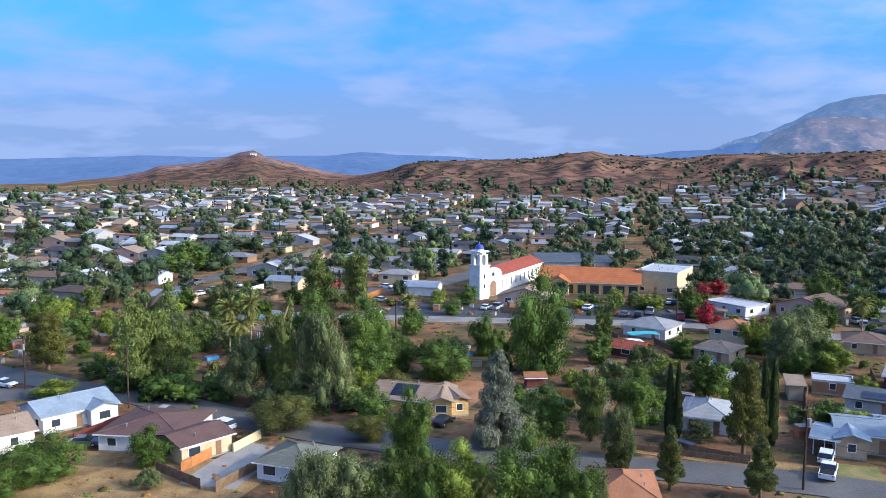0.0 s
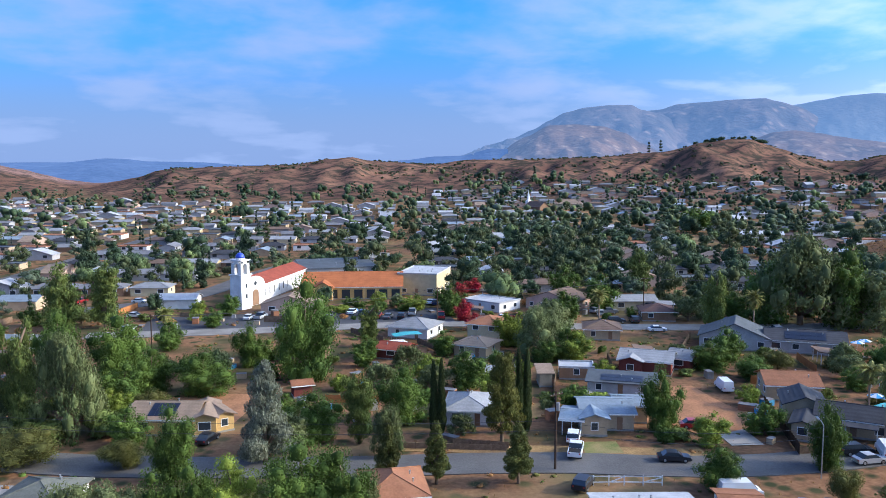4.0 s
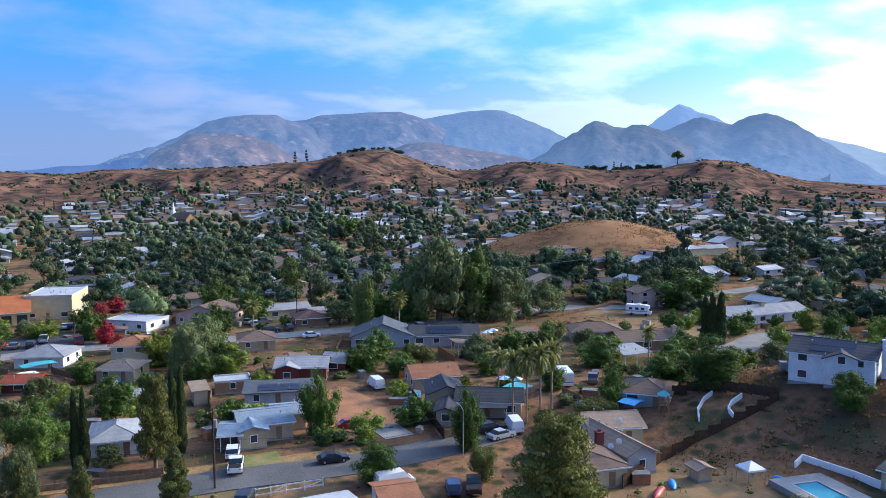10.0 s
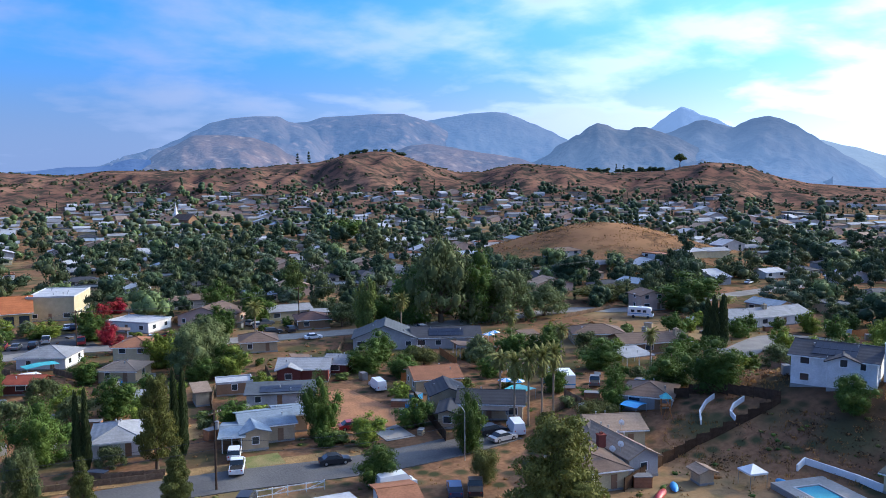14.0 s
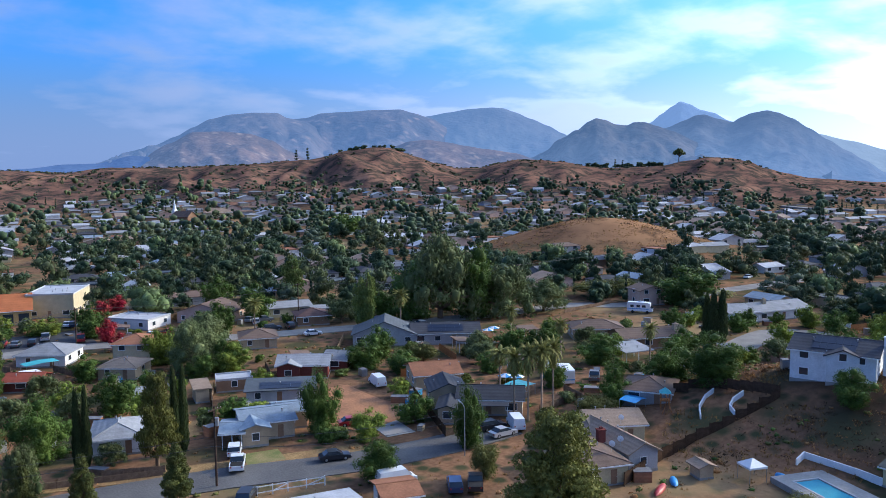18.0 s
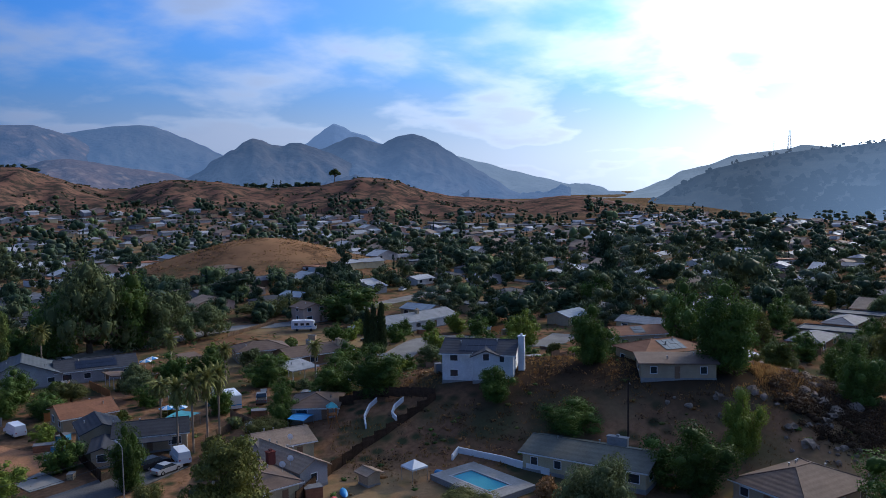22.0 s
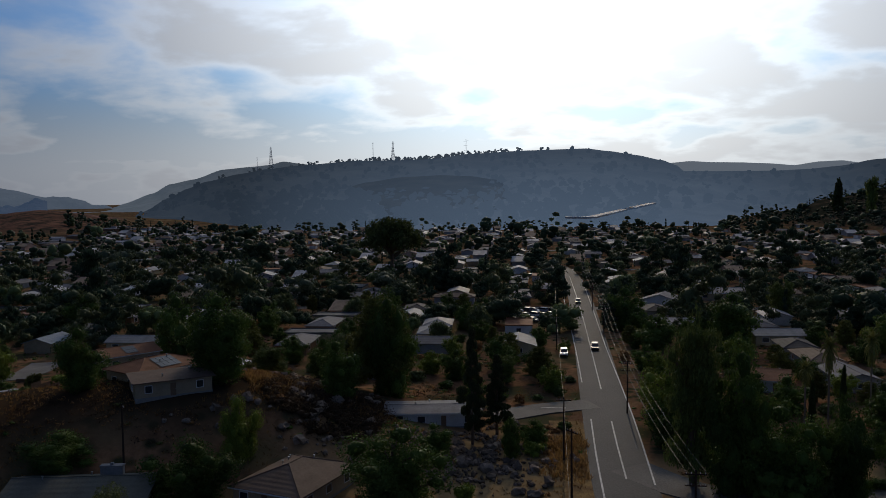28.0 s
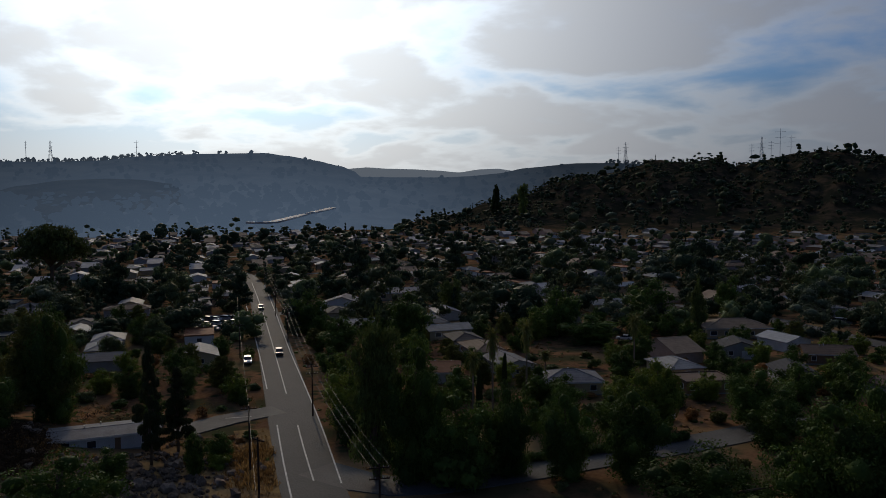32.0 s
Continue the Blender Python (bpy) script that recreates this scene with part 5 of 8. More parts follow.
def vehicle(x, y, rz, style="sedan", paint="white", dz=0.05):
    key = (style, paint)
    at = on_ground(x, y, rz, dz)
    take(x, y, 2.6)
    if key in VEHICLES:
        return copy_thing(VEHICLES[key], at)
    # side outlines: body, then glasshouse, as (along, up)
    L = {"sedan": 4.6, "suv": 4.7, "pickup": 5.6, "van": 5.4}[style]
    W2 = {"sedan": 0.9, "suv": 0.95, "pickup": 1.0, "van": 1.0}[style]
    words = {"sedan": "car", "suv": "car", "pickup": "pickup_truck", "van": "van"}[style]
    body = {"sedan": [(-2.3, 0.35), (-2.28, 0.85), (-1.7, 0.98), (1.0, 0.95), (2.2, 0.78), (2.3, 0.4), (2.2, 0.28), (-2.2, 0.28)],
            "suv": [(-2.3, 0.4), (-2.33, 1.05), (-1.9, 1.12), (1.1, 1.08), (2.25, 0.95), (2.35, 0.5), (2.25, 0.35), (-2.2, 0.35)],
            "pickup": [(-2.8, 0.55), (-2.8, 1.15), (-0.75, 1.15), (1.35, 1.18), (2.65, 1.08), (2.8, 0.6), (2.65, 0.45), (-2.7, 0.45)],
            "van": [(-2.7, 0.4), (-2.72, 1.2), (-2.5, 1.25), (1.7, 1.2), (2.55, 1.0), (2.7, 0.5), (2.6, 0.35), (-2.6, 0.35)]}[style]
    cab = {"sedan": [(-1.75, 0.96), (-1.1, 1.42), (0.35, 1.44), (1.15, 0.95)], "suv": [(-2.25, 1.08), (-2.0, 1.66), (0.4, 1.7), (1.2, 1.08)],
           "pickup": [(-0.8, 1.15), (-0.65, 1.82), (0.75, 1.84), (1.5, 1.17)], "van": [(-2.7, 1.2), (-2.62, 2.15), (1.1, 2.18), (1.95, 1.18)]}[style]
    ob = thing(words, f"{paint} {style if style != 'sedan' else 'saloon'} parked on the ground", "car" if words == "car" else style, at, "vehicles")
    VEHICLES[key] = ob
    s = Shape()
    n = len(body)
    for inset, pairs in ((0.0, body),):
        low = [(a, -W2, b) for a, b in pairs]
        high = [(a, W2, b) for a, b in pairs]
        s.hexa(low[::-1], high[::-1])
    if style == "pickup":
        s.box(-2.7, -0.85, -W2 + 0.12, W2 - 0.12, 1.15, 1.16)
    part("body", s, "car_" + paint, ob)
    if style == "pickup":
        part("truck_bed", Shape().box(-2.7, -0.9, -W2 + 0.14, W2 - 0.14, 1.165, 1.175), "rubber", ob, "dark bed liner")
    g = Shape()
    inset = 0.14
    low = [(a, -W2 + (inset if b > cab[0][1] + 0.2 else 0.04), b) for a, b in cab]
    g.hexa(low[::-1], [(a, -q, b) for a, q, b in low][::-1])
    if style == "van":
        part("cargo_body", g, "car_" + paint, ob)
        part("windscreen", Shape().hexa([(1.16, -0.75, 2.05), (1.9, -0.85, 1.3), (1.9, 0.85, 1.3), (1.16, 0.75, 2.05)], [(1.2, -0.75, 2.09), (1.97, -0.85, 1.32), (1.97, 0.85, 1.32), (1.2, 0.75, 2.09)]), "dark_glass", ob)
    else:
        part("glasshouse", g, "dark_glass", ob, "dark tinted windows")
        a0, a1 = cab[1][0] + 0.02, cab[2][0] - 0.02
        top = cab[1][1]
        part("roof", Shape().box(a0, a1, -W2 + 0.13, W2 - 0.13, top - 0.02, top + 0.05), "car_" + paint, ob)
    wheel = Shape().tube([(0, -0.12, 0), (0, 0.12, 0)], [0.34, 0.34], 14).mesh("tyre", "rubber", False)
    rim = Shape().tube([(0, -0.13, 0), (0, 0.13, 0)], [0.2, 0.2], 10).mesh("rim", "steel", False)
    for a in (-L * 0.3, L * 0.31):
        for b in (-W2 + 0.1, W2 - 0.1):
            wob = part("wheel", wheel, None, ob, at=pose(a, b, 0.34))
            part("rim", rim, None, wob)
    front = body[4][1]
    for b in (-W2 + 0.25, W2 - 0.25):
        part("headlight", Shape().box(L * 0.475, L * 0.505, b - 0.17, b + 0.17, front - 0.22, front - 0.06), "lamp_glass", ob)
        part("tail_light", Shape().box(-L * 0.507, -L * 0.49, b - 0.1, b + 0.1, front - 0.15, front + 0.05), "red_paint", ob)
    part("bumper", Shape().box(L * 0.47, L * 0.515, -W2 + 0.05, W2 - 0.05, 0.4, 0.58), "rubber", ob)
    return ob


def motorhome(x, y, rz, length=7.5, label="white motorhome parked on dirt"):
    ob = thing("motorhome", label, "motorhome", on_ground(x, y, rz))
    q = length / 2
    prof = [(-q, 0.6), (-q, 3.0), (-q + 0.15, 3.15), (q - 1.6, 3.15), (q - 0.6, 2.9), (q - 0.6, 2.0), (q, 1.3), (q, 0.55)]
    part("body", Shape().hexa([(a, -1.15, b) for a, b in prof][::-1], [(a, 1.15, b) for a, b in prof][::-1]), "car_white", ob)
    part("stripe", Shape().box(-q - 0.01, q - 1.0, -1.17, 1.17, 1.2, 1.4), "tarp_blue", ob)
    part("windscreen", Shape().hexa([(q - 0.62, -1.0, 1.98), (q - 0.1, -1.0, 1.42), (q - 0.1, 1.0, 1.42), (q - 0.62, 1.0, 1.98)], [(q - 0.56, -1.0, 2.02), (q - 0.02, -1.0, 1.44), (q - 0.02, 1.0, 1.44), (q - 0.56, 1.0, 2.02)]), "dark_glass", ob)
    for a in (-q * 0.6, -q * 0.1, q * 0.35):
        for b in (-1.16, 1.16):
            part("window", Shape().box(a - 0.5, a + 0.5, b - 0.02, b + 0.02, 1.7, 2.4), "dark_glass", ob)
    part("roof_unit", Shape().box(-0.5, 0.5, -0.4, 0.4, 3.14, 3.42), "white_paint", ob)
    wheel = Shape().tube([(0, -0.14, 0), (0, 0.14, 0)], [0.4, 0.4], 14).mesh("wheel", "rubber")
    for a in (-q * 0.55, q * 0.62):
        for b in (-1.02, 1.02):
            part("wheel", wheel, None, ob, at=pose(a, b, 0.4))
    return ob


# ---- street furniture ----
def utility_pole(x, y, rz, height=11.0, transformer=False, arms=1):
    ob = thing("utility_pole", "brown wooden utility pole with crossarms and cables", "pole", on_ground(x, y, rz), "utility poles")
    part("pole", Shape().tube([(0, 0, -0.5), (0.03, 0, height)], [0.17, 0.11], 9), "pole_wood", ob)
    for k in range(arms):
        z = height - 0.45 - k * 1.3
        arm = part("crossarm", Shape().box(-1.2, 1.2, -0.18, -0.06, z - 0.06, z + 0.07), "pole_wood", ob)
        for a in (-1.05, -0.5, 0.5, 1.05):
            part("insulator", Shape().drum(a, -0.12, z + 0.07, z + 0.25, 0.05, 0.035, 6), "lamp_glass", arm)
    if transformer:
        part("transformer", Shape().drum(0.02, -0.42, height - 2.6, height - 1.6, 0.26, n=10).drum(0.02, -0.42, height - 1.6, height - 1.5, 0.29, n=10), "steel", ob)
    return ob


def cable(path, sag=0.8, radius=0.025, label="black overhead cable between poles"):
    for p, q in zip(path, path[1:]):
        pts = []
        for i in range(17):
            u = i / 16
            v = Vector(p).lerp(Vector(q), u)
            v.z -= sag * 4 * u * (1 - u)
            pts.append(v)
        ob = new("power_line", Shape().tube(pts, [radius] * 17, 4).mesh("power_line", "cable"))
        tagged(ob, label, "cable", "overhead cables")


def street_lamp(x, y, rz, height=8.0):
    ob = thing("street_lamp", "grey steel street lamp beside the road", "lamp", on_ground(x, y, rz))
    part("pole", Shape().tube([(0, 0, 0), (0, 0, height)], [0.1, 0.06], 8), "steel", ob)
    part("arm", Shape().tube([(0, 0, height - 0.1), (0.8, 0, height + 0.25), (1.8, 0, height + 0.3)], [0.05, 0.045, 0.04], 6), "steel", ob)
    part("head", Shape().box(1.6, 2.3, -0.15, 0.15, height + 0.22, height + 0.36), "steel", ob)


def pylon(x, y, base, height, lattice=True):
    """A far transmission tower or pole."""
    ob = thing("transmission_tower", "steel transmission tower on the crest of the hill" if lattice else "tall slim transmission pole on the hilltop", "pylon", pose(x, y, base, 0, 0, 20), "transmission towers")
    if lattice:
        q = height * 0.09
        for a in (-1, 1):
            for b in (-1, 1):
                part("leg", Shape().tube([(a * q, b * q, -8), (a * q * 0.3, b * q * 0.3, height * 0.62), (a * q * 0.15, b * q * 0.15, height)], [0.5, 0.4, 0.3], 4), "steel", ob)
        for i in range(6):
            z0, z1 = height * 0.13 * i, height * 0.13 * (i + 1)
            k0, k1 = q * (1 - 0.112 * i), q * (1 - 0.112 * (i + 1))
            for b in (-1, 1):
                part("brace", Shape().tube([(-k0, b * k0, z0), (k1, b * k1, z1)], [0.28, 0.28], 4), "steel", ob)
                part("brace", Shape().tube([(k0, b * k0, z0), (-k1, b * k1, z1)], [0.28, 0.28], 4), "steel", ob)
    else:
        part("pole", Shape().tube([(0, 0, -8), (0, 0, height)], [0.8, 0.5], 6), "steel", ob)
    for z in (0.66, 0.8, 0.93):
        part("crossarm", Shape().tube([(-height * 0.13, 0, height * z), (height * 0.13, 0, height * z)], [0.35, 0.35], 4), "steel", ob)


BOULDERS = []


def boulder(x, y, r, seed):
    rnd = random.Random(seed)
    if not BOULDERS:
        for k in range(7):
            q = random.Random(k)
            s = Shape()
            lump(s, (0, 0, 0), (1, q.uniform(0.65, 1.1), q.uniform(0.5, 0.85)), q, 2, 0.55)
            BOULDERS.append(s.mesh("boulder", "rock"))
    ob = new("boulder", BOULDERS[rnd.randrange(7)])
    ob.matrix_basis = pose(x, y, ground_height(x, y) + r * 0.2, 0, 0, rnd.uniform(0, 360)) @ Matrix.Diagonal((r, r, r, 1))
    tagged(ob, "weathered grey-brown granite boulder on the slope", "boulder", "boulders")


def shed(x, y, rz, w=2.6, d=3.0, h=2.1, wall="tan", roof="tan", label="small tan garden shed with a gable roof"):
    return house(x, y, rz, w, d, h, "gy", wall, roof, label, slope=0.35, windows=False, vents=0, category="shed", name="shed")


def canopy(x, y, rz, w=3.2, colour="white_paint", label="white pop-up canopy tent on bare ground"):
    ob = thing("canopy_tent", label, "tent", on_ground(x, y, rz))
    q = w / 2
    for a in (-1, 1):
        for b in (-1, 1):
            part("leg", Shape().box(a * q - 0.03, a * q + 0.03, b * q - 0.03, b * q + 0.03, -0.1, 2.1), "steel", ob)
    part("top", Shape().add([(-q - 0.1, -q - 0.1, 2.1), (q + 0.1, -q - 0.1, 2.1), (q + 0.1, q + 0.1, 2.1), (-q - 0.1, q + 0.1, 2.1), (0, 0, 3.0),
                             (-q - 0.1, -q - 0.1, 1.85), (q + 0.1, -q - 0.1, 1.85), (q + 0.1, q + 0.1, 1.85), (-q - 0.1, q + 0.1, 1.85)],
                            [(0, 1, 4), (1, 2, 4), (2, 3, 4), (3, 0, 4), (0, 5, 6, 1), (1, 6, 7, 2), (2, 7, 8, 3), (3, 8, 5, 0)]), colour, ob)


def marking(name, path, width, mat="line", label="white painted road line"):
    return ribbon(name, path, width, mat, label, 0.105, category="road marking", thick=0.0)


def bell_tower(x, y, rz, side=4.3):
    ob = thing("bell_tower", "white stucco bell tower with a blue tiled dome", "tower", on_ground(x, y, rz))
    take(x, y, 4)
    q = side / 2
    part("shaft", Shape().box(-q, q, -q, q, -0.5, 9.8), "wall_white", ob)
    part("cornice", Shape().box(-q - 0.25, q + 0.25, -q - 0.25, q + 0.25, 9.8, 10.2), "wall_white", ob)
    k = q * 0.86
    belfry = Shape()
    for a in (-1, 1):
        for b in (-1, 1):
            belfry.box(min(a * k, a * (k - 1.1)), max(a * k, a * (k - 1.1)), min(b * k, b * (k - 1.1)), max(b * k, b * (k - 1.1)), 10.2, 13.4)
    for turn in range(4):
        m = Matrix.Rotation(turn * math.pi / 2, 3, "Z")
        span = k - 1.1
        ring = []
        for i in range(9):
            t = math.pi * i / 8
            ring.append((span * math.cos(t), 12.6 + 0.8 * math.sin(t)))
        for (a0, c0), (a1, c1) in zip(ring, ring[1:]):
            pts = [m @ Vector(p) for p in ((a0, -k, c0), (a1, -k, c1), (a1, -k, 14.0), (a0, -k, 14.0), (a0, -k + 0.5, c0), (a1, -k + 0.5, c1), (a1, -k + 0.5, 14.0), (a0, -k + 0.5, 14.0))]
            belfry.hexa(pts[:4], pts[4:])
    belfry.box(-k, k, -k, k, 14.0, 14.2)
    part("belfry", belfry, "wall_white", ob, "open belfry with arched openings")
    part("cornice", Shape().box(-k - 0.25, k + 0.25, -k - 0.25, k + 0.25, 14.2, 14.5), "wall_white", ob)
    part("drum", Shape().drum(0, 0, 14.5, 15.0, k * 0.72, n=12), "wall_white", ob)
    path = [(0, 0, 15.0 + 1.5 * math.sin(math.pi / 2 * i / 6)) for i in range(7)]
    part("dome", Shape().tube(path, [max(0.03, k * 0.72 * math.cos(math.pi / 2 * i / 6)) for i in range(7)], 14), "blue_tile", ob, "blue tiled dome", smooth_faces=True)
    cross = part("cross", Shape().box(-0.05, 0.05, -0.05, 0.05, 16.4, 17.2).box(-0.3, 0.3, -0.05, 0.05, 16.85, 16.93), "steel", ob)
    for z in (3.2, 6.2):
        part("window", Shape().box(-0.35, 0.35, -q - 0.03, -q + 0.02, z, z + 1.3), "dark_glass", ob)


def church_front(nave, x, y, rz, w=8.5, h=9.0):
    """The gabled front of the church with its arched door and round window."""
    ob, here = nave, nave.matrix_basis.inverted() @ on_ground(x, y, rz)
    out = [(-w / 2, 0)] + [(w / 2 * math.cos(math.pi * (1 - i / 14)), h * 0.66 + h * 0.34 * math.sin(math.pi * i / 14) ** 0.8) for i in range(15)] + [(w / 2, 0)]
    part("gable_wall", Shape().hexa([(a, -0.45, b - 0.3) for a, b in out][::-1], [(a, 0.0, b - 0.3) for a, b in out][::-1]), "wall_white", ob, at=here)
    arch = [(-1.3, 0)] + [(1.3 * math.cos(math.pi * (1 - i / 10)), 3.4 + 1.3 * math.sin(math.pi * i / 10)) for i in range(11)] + [(1.3, 0)]
    part("doorway", Shape().hexa([(a, -0.55, b) for a, b in arch][::-1], [(a, -0.40, b) for a, b in arch][::-1]), "wall_brown", ob, at=here)
    part("round_window", Shape().tube([(0, -0.5, 6.6), (0, -0.42, 6.6)], [0.6, 0.6], 14), "dark_glass", ob, at=here)


def swimming_pool(x, y, rz, w, d):
    c, n = math.cos(radians(rz)), math.sin(radians(rz))
    top = max(ground_height(x + a * c - b * n, y + a * n + b * c) for a in (-w / 2 - 2, 0, w / 2 + 2) for b in (-d / 2 - 1.5, 0, d / 2 + 2))
    ob = thing("swimming_pool", "blue swimming pool with a pale concrete surround", "pool", pose(x, y, top, 0, 0, rz))
    take(x, y, max(w, d) * 0.5 + 2.5)
    z = 0.12
    for x0, x1, y0, y1 in ((-w / 2 - 2.2, w / 2 + 2.2, -d / 2 - 1.6, -d / 2), (-w / 2 - 2.2, w / 2 + 2.2, d / 2, d / 2 + 2.4), (-w / 2 - 2.2, -w / 2, -d / 2, d / 2), (w / 2, w / 2 + 2.2, -d / 2, d / 2)):
        part("deck", Shape().box(x0, x1, y0, y1, -3.0, z), "concrete", ob)
    part("water", Shape().box(-w / 2, w / 2, -d / 2, d / 2, -1.5, z - 0.12), "water", ob)
    for x0, x1, y0, y1 in ((-w / 2, w / 2, -d / 2, -d / 2 + 0.3), (-w / 2, w / 2, d / 2 - 0.3, d / 2), (-w / 2, -w / 2 + 0.3, -d / 2 + 0.3, d / 2 - 0.3), (w / 2 - 0.3, w / 2, -d / 2 + 0.3, d / 2 - 0.3)):
        part("coping", Shape().box(x0, x1, y0, y1, -0.4, z + 0.04), "wall_grey", ob)


def float_ring(x, y, rz):
    """A white inflatable lounger that floats on the pool."""
    n = 14
    path = [(0.75 * math.cos(2 * math.pi * k / n), 0.5 * math.sin(2 * math.pi * k / n), 0.0) for k in range(n + 1)]
    ob = new("pool_float", Shape().tube(path, [0.17] * (n + 1), 8).box(-0.62, 0.62, -0.4, 0.4, -0.06, 0.04).mesh("pool_float", "white_paint", True))
    ob.matrix_basis = pose(x, y, ground_height(x, y) + 0.16, 0, 0, rz)
    tagged(ob, "white inflatable float lying on the pool water", "pool float")


def low_wall(name, path, height, mat, label, thick=0.22):
    """A continuous garden wall."""
    s = Shape()
    for (xa, ya), (xb, yb) in zip(path, path[1:]):
        d = Vector((xb - xa, yb - ya, 0)).normalized()
        n = Vector((-d.y, d.x, 0)) * thick / 2
        za, zb = ground_height(xa, ya), ground_height(xb, yb)
        q = [(xa - n.x, ya - n.y), (xb - n.x, yb - n.y), (xb + n.x, yb + n.y), (xa + n.x, ya + n.y)]
        zz = (za, zb, zb, za)
        s.hexa([(a, b, c - 0.4) for (a, b), c in zip(q, zz)], [(a, b, c + height) for (a, b), c in zip(q, zz)])
    return tagged(new(name, s.mesh(name, mat)), label, "wall")


def parasol(x, y, colour="tarp_blue", label="open blue and white garden parasol"):
    ob = thing("parasol", label, "parasol", on_ground(x, y))
    part("pole", Shape().drum(0, 0, -0.1, 2.5, 0.03, n=6), "steel", ob)
    for k in range(8):
        a, b = k * math.pi / 4, (k + 1) * math.pi / 4
        part("panel", Shape().add([(0, 0, 2.6), (1.5 * math.cos(a), 1.5 * math.sin(a), 2.1), (1.5 * math.cos(b), 1.5 * math.sin(b), 2.1), (0, 0, 2.54), (1.5 * math.cos(a), 1.5 * math.sin(a), 2.04), (1.5 * math.cos(b), 1.5 * math.sin(b), 2.04)],
                                 [(0, 1, 2), (5, 4, 3), (1, 4, 5, 2)]), colour if k % 2 else "white_paint", ob)


def play_set(x, y, rz):
    ob = thing("play_set", "wooden garden play set with a green slide", "play set", on_ground(x, y, rz))
    for a in (-0.7, 0.7):
        for b in (-0.7, 0.7):
            part("post", Shape().box(a - 0.06, a + 0.06, b - 0.06, b + 0.06, -0.2, 2.6), "orange_wood", ob)
    part("platform", Shape().box(-0.8, 0.8, -0.8, 0.8, 1.2, 1.32), "orange_wood", ob)
    part("roof", Shape().add([(-0.95, -0.95, 2.55), (0.95, -0.95, 2.55), (0.95, 0.95, 2.55), (-0.95, 0.95, 2.55), (0, 0, 3.4)], [(0, 1, 4), (1, 2, 4), (2, 3, 4), (3, 0, 4), (3, 2, 1, 0)]), "teal", ob)
    part("slide", Shape().slab([(0.8, -0.3, 1.25), (3.2, -0.3, 0.15), (3.2, 0.3, 0.15), (0.8, 0.3, 1.25)], 0.08), "leaf_oak", ob)
    part("beam", Shape().tube([(-0.7, 0, 2.4), (-3.6, 0, 2.4)], [0.07, 0.07], 6), "orange_wood", ob)
    for b in (-0.8, 0.8):
        part("leg", Shape().tube([(-3.6, 0, 2.4), (-3.6, b, -0.1)], [0.06, 0.06], 6), "orange_wood", ob)


def tarp(x, y, rz, w, d, z, mat, label):
    ob = thing("tarpaulin", label, "tarpaulin", on_ground(x, y, rz))
    part("sheet", Shape().slab([(-w / 2, -d / 2, z - 0.15), (0, -d / 2, z + 0.05), (w / 2, -d / 2, z - 0.2), (w / 2, d / 2, z), (0, d / 2, z + 0.2), (-w / 2, d / 2, z)], 0.03), mat, ob)
    for a in (-1, 1):
        for b in (-1, 1):
            part("post", Shape().box(a * w / 2 * 0.95 - 0.04, a * w / 2 * 0.95 + 0.04, b * d / 2 * 0.95 - 0.04, b * d / 2 * 0.95 + 0.04, -0.2, z - 0.2), "steel", ob)


def boat(x, y, rz, length, mat, label):
    """A canoe or small boat that lies upside down."""
    s = Shape()
    rings = 9
    for i in range(rings):
        u = -1 + 2 * i / (rings - 1)
        k = math.sqrt(max(0.0, 1 - u * u)) * 0.95 + 0.05
        for j in range(7):
            a = math.pi * j / 6
            s.v.append((u * length / 2, 0.55 * k * math.cos(a), 0.1 + 0.5 * k * math.sin(a)))
    s.f = [(i * 7 + j, i * 7 + j + 1, (i + 1) * 7 + j + 1, (i + 1) * 7 + j) for i in range(rings - 1) for j in range(6)]
    ob = new("canoe", s.mesh("canoe", mat, True))
    ob.matrix_basis = on_ground(x, y, rz)
    tagged(ob, label, "boat")


def attach(main, wing):
    """Makes a wing part of the house it adjoins."""
    shift = main.matrix_basis.inverted() @ wing.matrix_basis
    for o in list(wing.children):
        o.parent = main
        o.matrix_basis = shift @ o.matrix_basis
    bpy.data.objects.remove(wing)
    return main


def satellite_dish(x, y, z, rz):
    ob = thing("satellite_dish", "small white satellite dish on a roof", "satellite dish", pose(x, y, z, 0, 0, rz))
    rings = [Shape(), None]
    s = rings[0]
    for k in range(4):
        q = k / 3 * 0.45
        for i in range(12):
            a = i * math.pi / 6
            s.v.append((q * math.cos(a), -0.35 * q * q + 0.1, 0.75 + q * math.sin(a)))
    s.f = [(k * 12 + i, k * 12 + (i + 1) % 12, (k + 1) * 12 + (i + 1) % 12, (k + 1) * 12 + i) for k in range(3) for i in range(12)]
    part("reflector", s, "white_paint", ob, smooth_faces=True)
    part("mast", Shape().tube([(0, 0.15, -0.3), (0, 0.15, 0.75)], [0.03, 0.03], 6), "steel", ob)
    part("feed_arm", Shape().tube([(0, 0.1, 0.4), (0, -0.45, 0.62)], [0.02, 0.02], 5), "steel", ob)


SHRUBS = {}


